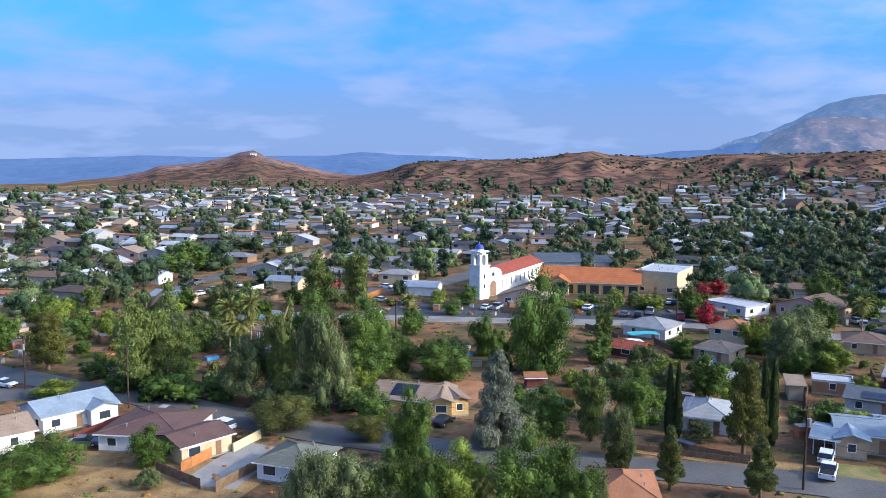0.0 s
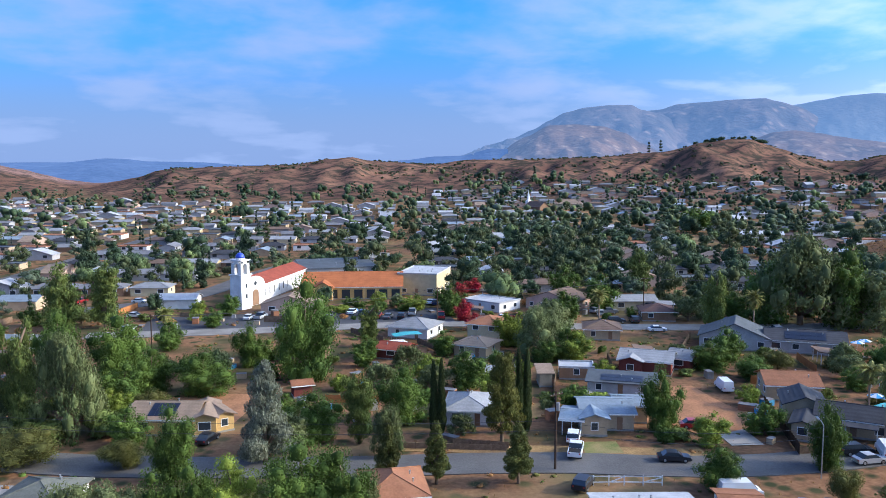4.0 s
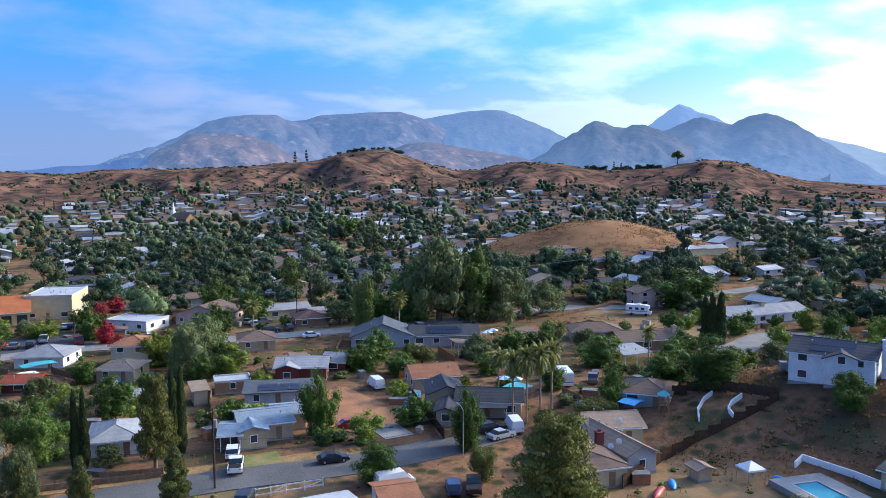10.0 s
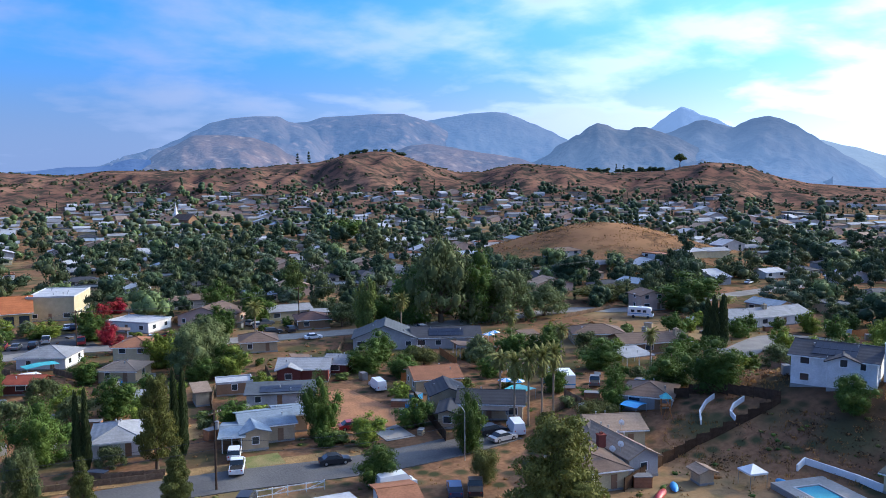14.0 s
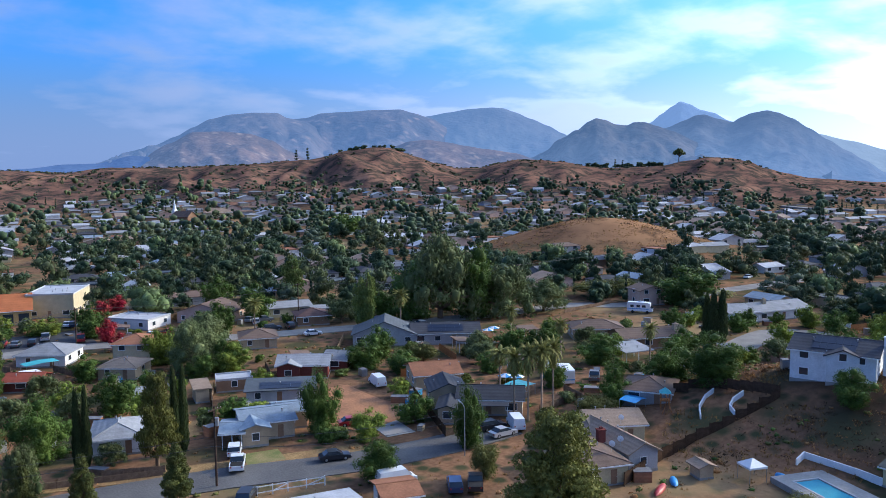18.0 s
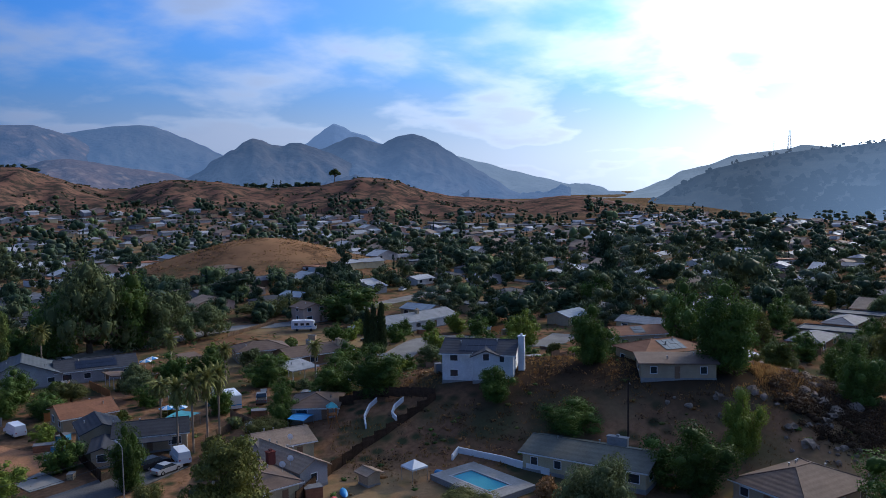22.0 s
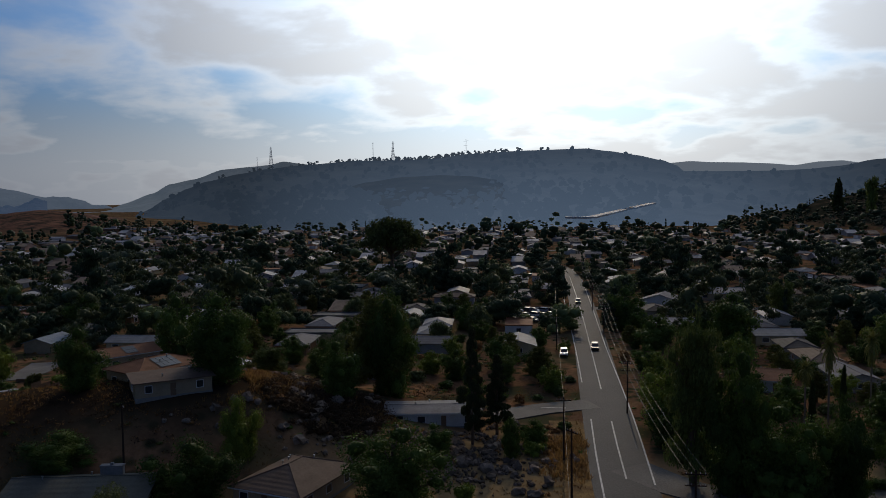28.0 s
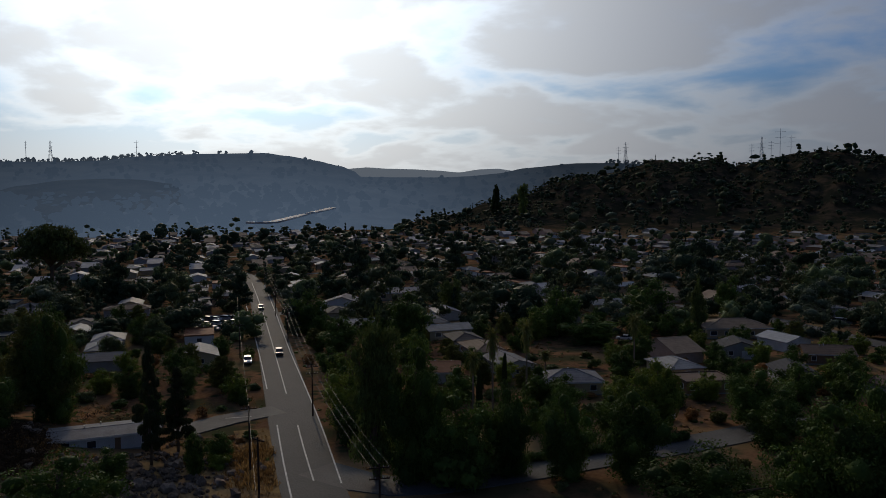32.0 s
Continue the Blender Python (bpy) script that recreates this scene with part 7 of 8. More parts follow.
# the church and its buildings
house(-309.0, 1345.0, 10, 10, 7, 3.6, "flat", "white", "white", "white house on top of the brown hill", vents=0)
nave = house(22.5, 274.7, 63.4, 39.2, 9.5, 5.6, "gx", "white", "red", "long white church nave with a red tile roof", slope=0.42, category='church', name='church', vents=0)
bell_tower(11.1, 245.4, 44.9)
church_front(nave, 15.3, 250.7, 44.9)
house(47.8, 262.4, -14.0, 31.3, 20.0, 3.8, "gx", "yellow", "orange", "wide yellow parish hall with an orange tile roof", slope=0.34, vents=0, arcade=True, category='hall', name='parish_hall')
house(36.7, 254.3, -13.2, 5.8, 6.0, 4.0, "gy", "yellow", "orange", "gabled yellow entrance porch of the hall", slope=0.6, vents=0, category='porch', name='entrance_porch')
house(71.7, 262.0, -30, 13.0, 20.0, 6.8, "flat", "cream", "white", "large cream block with a white flat roof", vents=6, category="building", name="block")
house(48.6, 304.7, 0.9, 26.8, 18.0, 4.5, "shed", "grey", "slate", "long low building with a blue-grey metal roof", slope=0.08, category='building', name='block')
patch("car_park", [(-14.8, 226.8), (18.2, 223.4), (66.5, 217.3)], 22, 'asphalt', 'dark asphalt car park in front of the church')

# road lines
marking("road_line", [(143.0, -49.2), (122.0, -42.9), (104.7, -38.0)], 0.26)
marking("road_line", [(171.4, -56.9), (211.6, -68.3), (278.5, -86.8), (367.2, -111.0)], 0.26)
marking("road_line", [(140.9, -52.4), (126.9, -48.2), (111.6, -43.8)], 0.26)
marking("road_line", [(164.7, -58.9), (196.2, -68.1), (247.3, -83.0), (307.1, -100.1), (390.7, -123.3)], 0.26)
marking("road_line", [(108.5, -46.9), (139.1, -56.2), (168.6, -64.7), (214.1, -77.6), (283.6, -98.0), (376.6, -125.0)], 0.26)
marking("road_line", [(152.5, -42.3), (151.2, -47.0)], 0.26)

# yards and bare ground
patch("yard_front", [(-55.2, 103.8), (-38.9, 101.8), (-25.4, 97.5)], 22, 'straw', 'dry straw-coloured yard')
patch("yard_dirt", [(-14.8, 146.3), (-2.4, 146.4), (7.8, 142.7)], 16, 'dirt', 'bare reddish dirt yard')
patch("yard_red", [(80.8, 133.6), (79.5, 119.8), (81.7, 107.7)], 16, 'dirt', 'red dirt drive between the houses')
patch("drive_side", [(80.0, 111.0), (77.8, 101.1)], 5, 'concrete', 'pale concrete drive')
patch("verge", [(24.2, 117.4), (43.6, 109.7), (61.9, 102.7), (69.8, 100.7)], 4, 'straw', 'dry grass verge along the street')
patch("drive_grey", [(-30.4, 101.5), (-28.3, 109.3), (-25.3, 116.5)], 8, 'concrete', 'grey paved drive between white houses')
patch("front_lawn", [(53.6, 107.5), (59.0, 106.0)], 5, 'lawn', 'thin green front lawn')
patch("side_yard", [(55.2, 130.6), (55.2, 122.8)], 8, 'straw', 'dry grass side yard')
patch("roadside", [(142.8, -44.7), (125.1, -41.1), (105.1, -36.1)], 7, 'straw', 'golden dry grass beside the road')

# pool and garden
swimming_pool(103.0, 44.8, -114.7, 8.6, 4.3)
float_ring(104.6, 47.4, 0.0)
canopy(101.3, 54.3, -114.7, 2.6)
shed(97.4, 59.5, -24.7, 2.1, 2.3, 1.75)
low_wall("garden_wall", [(108.9, 51.9), (111.1, 51.9), (111.3, 44.6), (110.3, 37.0)], 0.95, "white_paint", "white painted wall behind the pool")
low_wall("garden_wall", [(111.8, 68.7), (114.1, 70.4), (117.4, 71.4), (119.9, 71.4)], 0.75, "white_paint", "curving white retaining wall in the garden")
low_wall("garden_wall", [(114.6, 64.4), (115.8, 66.1), (117.6, 66.6), (120.0, 66.2)], 0.75, "white_paint", "curving white retaining wall in the garden")
fence("fence", [(86.7, 64.4), (98.5, 66.6), (106.7, 66.2), (113.6, 63.8), (119.3, 61.2)], 1.8, "dark_wood", "dark wooden board fence running up the slope")
fence("fence", [(119.3, 61.2), (121.1, 60.7), (121.2, 74.2), (117.2, 77.3)], 1.7, "dark_wood", "dark wooden fence below the white house")
fence("fence", [(93.3, 117.4), (87.1, 105.2), (82.1, 95.3)], 1.7, "dark_wood", "dark wooden fence along the drive")
fence("fence", [(35.6, 114.3), (43.0, 110.4)], 1.0, "wood", "low brown fence along the verge")
fence("fence", [(82.4, 95.7), (92.4, 93.5)], 1.2, "wood", "low wooden fence along the pavement")
fence("fence", [(-35.1, 106.1), (-32.6, 112.0)], 1.5, "orange_wood", "orange-stained wooden fence beside the drive")
fence("fence", [(-38.7, 106.8), (-30.9, 100.7)], 1.4, "wood", "dark wooden fence along the yard")
fence("fence", [(-28.7, 99.8), (-25.1, 107.4)], 1.4, "wood", "brown wooden fence beside the drive")
fence("fence", [(63.5, 139.5), (54.7, 119.5)], 1.6, "wood", "old wooden fence between yards")
fence("fence", [(101.2, 92.9), (111.8, 93.2)], 1.4, "wood", "brown board fence below the palms")
fence("fence", [(48.4, 184.0), (50.5, 174.2), (58.9, 168.5)], 1.4, "wood", "old board fence round the red house")
fence("fence", [(67.0, 146.2), (61.4, 135.2)], 1.6, "wood", "old board fence between yards")
fence("fence", [(25.5, 116.0), (42.3, 109.4)], 0.9, "wood", "low brown fence along the verge")
fence("fence", [(181.5, 156.9), (204.2, 158.1)], 1.1, "wood", "dark rail fence along the street")
fence("fence", [(-17.8, 137.6), (-12.9, 142.7)], 1.5, "wood", "dark board fence beside the yellow house")
fence("fence", [(113.4, 98.1), (107.4, 85.6)], 1.5, "wood", "brown fence beside the motorhome")
fence("fence", [(35.5, 200.1), (41.0, 187.7)], 1.5, "wood", "old board fence at the back of a yard")
fence("fence", [(131.7, 16.5), (131.6, 10.3)], 1.2, "wood", "low fence on the slope")
fence("fence", [(112.9, 169.9), (97.2, 150.9)], 1.6, "wood", "wooden fence beside the grey house")
rail_fence([(48.6, 94.1), (52.5, 93.0), (57.2, 91.4)], 1.2, "white timber rail fence with braces along the street")
low_wall("garden_wall", [(-30.1, 113.9), (-27.5, 120.2)], 1.3, "wall_cream", "cream block wall along the street")
low_wall("garden_wall", [(-55.5, 119.4), (-51.4, 129.1)], 0.9, "wall_maroon", "low red and white wall beside the bungalow")
play_set(112.8, 75.9, 40.0)
parasol(136.4, 146.2)
parasol(140.1, 146.1)
parasol(143.1, 147.1)
parasol(111.0, 107.9)
parasol(110.0, 109.9)
boat(88.9, 60.3, 20, 4.6, "red_paint", "red canoe upside down beside the fence")
boat(92.6, 60.7, 40, 3.4, "tarp_blue", "blue boat upside down beside the fence")
boat(104.5, 51.7, 70, 2.6, "tarp_blue", "blue plastic slide beside the pool")
tarp(46.1, 185.0, 10, 7, 3, 2.3, "teal", "teal awning along the house front")
tarp(41.8, 176.8, 10, 5, 4, 2.2, "white_paint", "white shade sheet in a yard")
tarp(69.0, 119.7, 10, 3, 3, 1.8, "tarp_blue", "blue tarpaulin cover in a yard")
tarp(110.1, 80.3, 10, 4, 3, 2.0, "tarp_blue", "blue tarpaulin beside the house")
tarp(107.0, 103.3, 10, 5, 4, 2.2, "teal", "teal shade over the patio")
house(62.7, 142.4, -16.5, 2.4, 5.0, 2.6, "shed", "tan", "tan", "narrow tan storage shed in a yard", slope=0.1, windows=False, vents=0, category='shed', name='shed')
house(17.0, 148.1, 3.5, 3.3, 3.0, 2.3, "gx", "maroon", "rust", "small red shed on bare dirt", windows=False, vents=0, category='shed', name='shed')
home = house(95.0, 72.3, -19.1, 4.7, 14.0, 2.9, "gy", "bluegrey", "tan", "low house with a tan shingle roof and white gable", slope=0.5, vents=4)
attach(home, house(86.8, 71.3, -25.0, 7.6, 11.0, 2.8, "hip", "cream", "brown", "broad brown-roofed wing", slope=0.25, vents=5, chimney=(4, 3, 'wall_maroon')))
attach(home, house(100.9, 77.8, -33.7, 8.2, 8.0, 2.8, "gx", "cream", "tan", "rear wing", slope=0.3, vents=2))
satellite_dish(90.7, 68.1, 3.9, 110)
satellite_dish(88.2, 67.6, 3.9, 110)
satellite_dish(98.8, 74.1, 3.9, 110)
house(48.1, 79.7, -16.2, 11.2, 9.0, 2.6, "gx", "white", "white", "long low house with a white metal roof", slope=0.12, vents=4)
house(60.3, 79.6, -22.5, 4.5, 6.0, 2.3, "gx", "white", "rust", "small outbuilding with a red metal roof", slope=0.2, vents=0)
house(22.0, 96.1, -7.3, 7.4, 9.0, 2.7, "hip", "tan", "rust", "house with a brown tiled roof near the street", slope=0.35)
house(114.7, 3.7, -123.3, 10.8, 14.0, 2.7, "hip", "tan", "brown", "wide house with a brown hipped roof below the slope", slope=0.36, vents=4)
house(207.3, 117.7, -29.1, 8.8, 10.0, 2.8, "gx", "white", "lightgrey", "white house with a pale grey roof and garage", garage=True)
house(219.1, 113.1, -18.0, 18.4, 10.0, 2.8, "gx", "white", "lightgrey", "long white house with a pale grey roof", chimney=(-4, -1, 'wall_tan'))
house(213.1, 151.0, -25.7, 8.4, 8.0, 4.6, "gy", "pink", "brown", "tall pink house with a brown gable roof", storeys=2)

# more vehicles
vehicle(64.5, 85.1, -14.2, 'van', 'white')
vehicle(69.2, 78.6, 52.8, 'suv', 'blue')
vehicle(71.6, 77.2, 47.8, 'pickup', 'black')
vehicle(89.1, 89.6, -7.2, 'sedan', 'silver')
vehicle(93.4, 91.0, 57.8, 'van', 'white')
vehicle(89.9, 93.0, -12.2, 'suv', 'black')
vehicle(92.8, 128.2, 72.8, 'van', 'white')
vehicle(123.2, 98.9, 37.8, 'pickup', 'grey')
vehicle(46.9, 93.6, 47.8, 'suv', 'black')
vehicle(-34.5, 124.1, 147.8, 'suv', 'white')
vehicle(-45.4, 131.1, -12.2, 'sedan', 'silver')
vehicle(-52.6, 116.5, 7.8, 'sedan', 'grey')
vehicle(0.2, 126.6, 60.0, 'sedan', 'black')
vehicle(-80.8, 147.8, -22.2, 'sedan', 'white')
vehicle(295.6, -96.6, 163.4, 'suv', 'black')
vehicle(207.4, -72.4, 163.4, 'suv', 'black')
vehicle(201.3, -62.0, 163.4, 'suv', 'white')
vehicle(108.3, -111.5, 37.8, 'suv', 'white')
vehicle(40.7, 226.8, 62.8, 'sedan', 'white')
vehicle(43.3, 223.6, 66.8, 'suv', 'blue')
vehicle(46.2, 218.8, 70.8, 'pickup', 'red')
vehicle(48.9, 216.9, 63.8, 'sedan', 'grey')
vehicle(52.4, 215.6, 67.8, 'suv', 'black')
vehicle(56.5, 220.1, 71.8, 'pickup', 'silver')
vehicle(66.3, 236.1, 64.8, 'sedan', 'white')
vehicle(67.4, 234.2, 68.8, 'suv', 'blue')
vehicle(62.7, 212.4, 72.8, 'pickup', 'red')
vehicle(33.4, 220.2, 65.8, 'sedan', 'grey')
vehicle(29.7, 221.7, 69.8, 'suv', 'black')
vehicle(15.3, 226.7, 62.8, 'pickup', 'silver')
vehicle(12.2, 226.9, 66.8, 'sedan', 'white')
vehicle(23.1, 225.2, 70.8, 'suv', 'blue')
for row, (lot_x, lot_y, n) in enumerate(((279.1, -69.0, 5), (268.6, -66.0, 5), (258.8, -63.0, 4))):
    for i in range(n):
        vehicle(lot_x - 0.78 * i, lot_y - 2.75 * i, 37.8, ("sedan", "suv")[(i + row) % 2], ("white", "silver", "grey", "black", "white")[(i * 2 + row) % 5])
vehicle(154.0, -209.9, -22.2, 'sedan', 'white')
vehicle(159.0, -240.4, 27.8, 'suv', 'silver')
vehicle(155.0, -240.3, -12.2, 'pickup', 'grey')
vehicle(173.6, -163.4, 37.8, 'sedan', 'white')
vehicle(164.1, 124.6, 47.8, 'pickup', 'grey')
vehicle(289.4, 159.0, 7.8, 'sedan', 'white')
vehicle(328.4, 172.2, 57.8, 'suv', 'silver')
vehicle(313.6, 109.7, 17.8, 'pickup', 'grey')
vehicle(323.6, 109.4, -22.2, 'sedan', 'white')
vehicle(107.3, 207.6, 27.8, 'suv', 'silver')
vehicle(109.4, 204.9, -12.2, 'pickup', 'grey')
motorhome(119.6, 103.2, 52.8, 7.5)
motorhome(197.9, 142.2, -63.9, 7.2, "white motorhome parked by the house")

# poles and cables
utility_pole(83.9, -41.0, -106.6, 11.0, False, 2)
utility_pole(145.5, -57.2, -106.6, 10.0, False, 2)
utility_pole(224.8, -81.2, -106.6, 10.0, False, 2)
utility_pole(276.6, -95.6, -106.6, 10.0, False, 2)
utility_pole(379.9, -126.1, -106.6, 10.0, False, 2)
cable([(84.2, -40.0, 10.8), (145.8, -56.2, 9.8), (225.1, -80.2, 9.8), (276.9, -94.6, 9.8), (380.2, -125.1, 9.8)], 0.9)
cable([(83.9, -41.0, 10.8), (145.5, -57.2, 9.8), (224.8, -81.2, 9.8), (276.6, -95.6, 9.8), (379.9, -126.1, 9.8)], 0.9)
cable([(83.6, -42.1, 10.8), (145.2, -58.2, 9.8), (224.5, -82.3, 9.8), (276.3, -96.6, 9.8), (379.6, -127.1, 9.8)], 0.9)
utility_pole(121.6, -37.4, -106.6, 10.0)
utility_pole(209.2, -62.4, -106.6, 9.0)
utility_pole(298.1, -88.3, -106.6, 9.0)
cable([(66.0, -21.2, 9.8), (121.6, -37.4, 9.8), (209.2, -62.4, 8.8), (298.1, -88.3, 8.8)], 0.5)
cable([(-68.8, 132.4, 9.7), (-48.2, 123.2, 10.7), (42.1, 92.7, 9.7), (73.4, 80.5, 9.7)], 1.2)
cable([(-68.8, 132.4, 8.5), (-48.2, 123.2, 9.5), (42.1, 92.7, 8.5), (73.4, 80.5, 8.5)], 1.4)
utility_pole(-10.4, 179.4, 10, 11.0)
utility_pole(57.5, 198.3, 10, 11.0)
utility_pole(116.7, 198.2, 10, 11.0)
utility_pole(193.6, 187.4, 10, 11.0)
utility_pole(401.0, 219.3, 10, 11.0)
cable([(-10.4, 179.4, 10.7), (57.5, 198.3, 10.7), (116.7, 198.2, 10.7), (193.6, 187.4, 10.7), (401.0, 219.3, 10.7)], 1.6, 0.06)

# transmission towers on the hill
pylon(2262.0, -415.0, 98.0, 95.0, False)
pylon(2290.0, -213.0, 111.0, 76.0, True)
pylon(2297.0, 121.0, 97.0, 76.0, True)
pylon(2295.0, -158.0, 135.0, 51.0, False)
pylon(2295.0, 158.0, 106.0, 40.0, False)
pylon(1383.0, -1838.0, 95.0, 109.0, False)
pylon(1418.0, -1811.0, 103.0, 82.0, True)
pylon(1362.0, -1853.0, 104.0, 82.0, False)
pylon(1437.0, -1796.0, 113.0, 55.0, False)
pylon(1400.0, -1825.0, 118.0, 55.0, False)
pylon(1674.0, -1577.0, 111.0, 69.0, True)
pylon(1687.0, -1564.0, 114.0, 55.0, False)

# boulders on the slope of the knoll
rocks = random.Random(4)
for cx, cy in ((134.2, 10.5), (152.0, 5.1), (150.0, -2.5), (143.4, -11.1), (141.0, -21.5), (126.7, -15.1), (130.9, 0.1), (120.0, -23.8), (116.6, -30.0), (129.8, -21.0)):
    for i in range(29):
        q = rocks.random() ** 2.5 * 0.95 + 0.25
        bx, by = cx + rocks.gauss(0, 6.5), cy + rocks.gauss(0, 6.5)
        if is_free(bx, by, q):
            boulder(bx, by, q, rocks.randrange(10 ** 6))
for cx, cy in ((143.8, 13.2), (201.1, 14.5), (196.5, 11.0), (139.6, 14.7), (125.4, -39.3), (134.4, -41.6)):
    for i in range(8):
        bx, by = cx + rocks.gauss(0, 3.0), cy + rocks.gauss(0, 3.0)
        if is_free(bx, by, 1.5):
            shrub(bx, by, rocks.uniform(0.4, 0.9), rocks.uniform(0.6, 1.3), "dry")

# flowering shrubs
plant("flower", 74.9, 234.5, 6.6, 3.6)
plant("flower", 67.8, 208.0, 5.4, 2.9)
plant("flower", 85.5, 254.3, 4.5, 4.0)
plant("flower", 40.5, 258.2, 4.1, 3.1)
plant("flower", 66.9, 195.8, 4.1, 3.1)
plant("shrub", 23.2, 198.6, 2.8, 2.1)
plant("oak", 33.2, 229.5, 2.7, 2.5)
plant("oak", 43.7, 234.4, 3.2, 2.5)
plant("oak", 48.7, 227.1, 3.2, 3.3)
plant("bright", 38.0, 229.6, 2.4, 3.3)
plant("bright", 58.3, 227.3, 4.4, 5.1)
SOLID = {k: list(v) for k, v in BUSY.items()}

# open ground in front of the streets and in the gardens
open_view([(-27.8, 216.6), (2.5, 211.9), (46.1, 207.7), (59.5, 206.0), (92.1, 191.8), (120.7, 181.5), (159.6, 170.7), (194.1, 164.9), (207.3, 153.1), (258.9, 148.1), (309.9, 142.1)], 24)
open_view([(-111.8, 146.0), (-78.9, 142.4), (-62.0, 145.3), (-35.7, 131.2), (-19.5, 122.8), (-7.0, 117.8), (17.1, 110.5), (35.5, 106.3), (48.9, 102.5), (63.9, 96.4), (77.2, 93.3), (92.3, 92.2)], 12)
take(113.3, 68.7, 9)
take(116.2, 65.8, 9)
take(107.5, 68.8, 7)
take(114.8, 61.4, 9)
take(115.9, 56.9, 10)
take(112.7, 48.9, 9)
take(123.5, 43.4, 12)
take(128.0, 35.2, 14)
take(128.1, 25.8, 12)
take(110.9, 74.0, 6)
take(71.3, 118.0, 8)
take(77.6, 117.0, 8)
take(62.4, 100.2, 5)
take(56.3, 106.4, 4)
take(87.6, 128.1, 8)
take(101.5, 57.9, 8)
take(107.2, 63.9, 8)
take(117.7, -36.8, 6)
take(-40.7, 102.7, 10)
take(-55.0, 116.5, 5)
take(-52.5, 120.2, 5)
take(-28.0, 107.8, 6)
take(-29.2, 103.8, 6)
take(50.3, 103.6, 4)
take(-48.5, 102.2, 10)
take(-0.3, 150.0, 7)
take(6.9, 146.3, 7)
take(122.5, 59.1, 8)
take(125.1, 52.0, 8)
# board fences and lean-to covers in the yards of the near streets
yards = random.Random(14)
built = 0
for n in range(900):
    az, r = yards.uniform(-33, 72), yards.uniform(128, 262)
    x, y = r * math.sin(radians(az)), r * math.cos(radians(az))
    turn = radians(-22.2 + yards.choice((0, 90)))
    length = yards.choice((9.6, 12.0, 14.4))
    ends = [(x + k * length * math.cos(turn), y + k * length * math.sin(turn)) for k in (0, 0.25, 0.5, 0.75, 1)]
    if built < 34 and all(is_free(a, b, 0.8) for a, b in ends):
        fence("fence", [ends[0], ends[-1]], yards.choice((1.5, 1.7, 1.2)), yards.choice(("wood", "wood", "orange_wood", "white_paint")), "weathered board fence between two yards")
        for a, b in ends:
            take(a, b, 1.0)
        built += 1
    elif built >= 34 and built < 50 and is_free(x, y, 3.0):
        house(x, y, math.degrees(turn), yards.uniform(3, 5.5), 3.4, 2.3, "shed", "tan", yards.choice(("lightgrey", "white", "slate", "brown")), "open lean-to cover on posts in a yard", slope=0.12, open_front=True, vents=0, category="carport", name="lean_to")
        built += 1
GOLDEN_SPOTS = ((162.0, 10.5), (156.0, 11.5), (151.5, 10.0), (145.6, 14.0), (147.8, 9.8), (145.0, 5.6), (141.4, -11.5), (117.5, -39.0), (128.2, -41.1))

# landmarks at the foot of the ridge and on it
def chapel(x, y, rz):
    """A small white chapel with a needle spire."""
    ob = thing("chapel", "small chapel with a white needle spire among trees", "church", on_ground(x, y, rz))
    body = Shape().box(-5, 5, -9, 9, -1, 4.5).hexa([(-5, -9, 4.5), (5, -9, 4.5), (0, -9, 8.5)], [(-5, 9, 4.5), (5, 9, 4.5), (0, 9, 8.5)])
    part("wall", body, "wall_brown", ob)
    part("roof", Shape().slab([(-5.6, -9.6, 4.2), (0, -9.6, 8.8), (0, 9.6, 8.8), (-5.6, 9.6, 4.2)], 0.2).slab([(0, -9.6, 8.8), (5.6, -9.6, 4.2), (5.6, 9.6, 4.2), (0, 9.6, 8.8)], 0.2), "roof_brown", ob)
    tower = part("tower", Shape().box(-1.7, 1.7, -12.0, -8.6, -1, 9.0), "white_paint", ob, "square white tower")
    part("spire", Shape().tube([(0, -10.3, 9.0), (0, -10.3, 10.2), (0, -10.3, 17.5)], [1.9, 1.3, 0.1], 8), "white_paint", tower, "tall white needle spire")
    take(x, y, 11)


chapel(269.0, 629.8, 200.0)
house(308.9, 653.7, -25, 24, 14, 4.0, "hip", "cream", "tan", "large hall with a pale yellow roof among trees", slope=0.5, windows=False, vents=0, category="building", name="hall")
house(430.4, 685.5, -30, 18, 12, 6.0, "gx", "pink", "rust", "large pinkish house with a rust roof at the ridge foot", vents=0, windows=False)
house(668.5, 616.9, -40, 11, 9, 5.5, "gx", "white", "lightgrey", "tall white house on the hillside", vents=0, windows=False)
house(725.2, 610.0, -45, 20, 9, 4.5, "flat", "tan", "lightgrey", "long tan house on the hillside", vents=0, windows=False)
house(826.4, 370.0, -60, 15, 9, 4.0, "gx", "tan", "lightgrey", "tan house on the hill above the road", vents=0, windows=False)
house(838.7, 351.4, -60, 14, 9, 3.5, "hip", "white", "grey", "white house on the hill above the road", vents=0, windows=False)
house(846.9, 330.5, -65, 14, 9, 3.5, "gx", "cream", "lightgrey", "cream house on the hill above the road", vents=0, windows=False)
house(298.5, 383.7, -30, 22, 10, 3.2, "gx", "cream", "white", "long house with a bright white roof among trees", vents=0, windows=False)
plant("stone_pine", 1036.0, 681.0, 21.0, 9.5)
highway("road_hillside", [(722, 366), (727, 340), (738, 310), (749, 280), (752, 240), (752, 205)], 9.0, "pale_asphalt", "pale road along the foot of the brown hill")

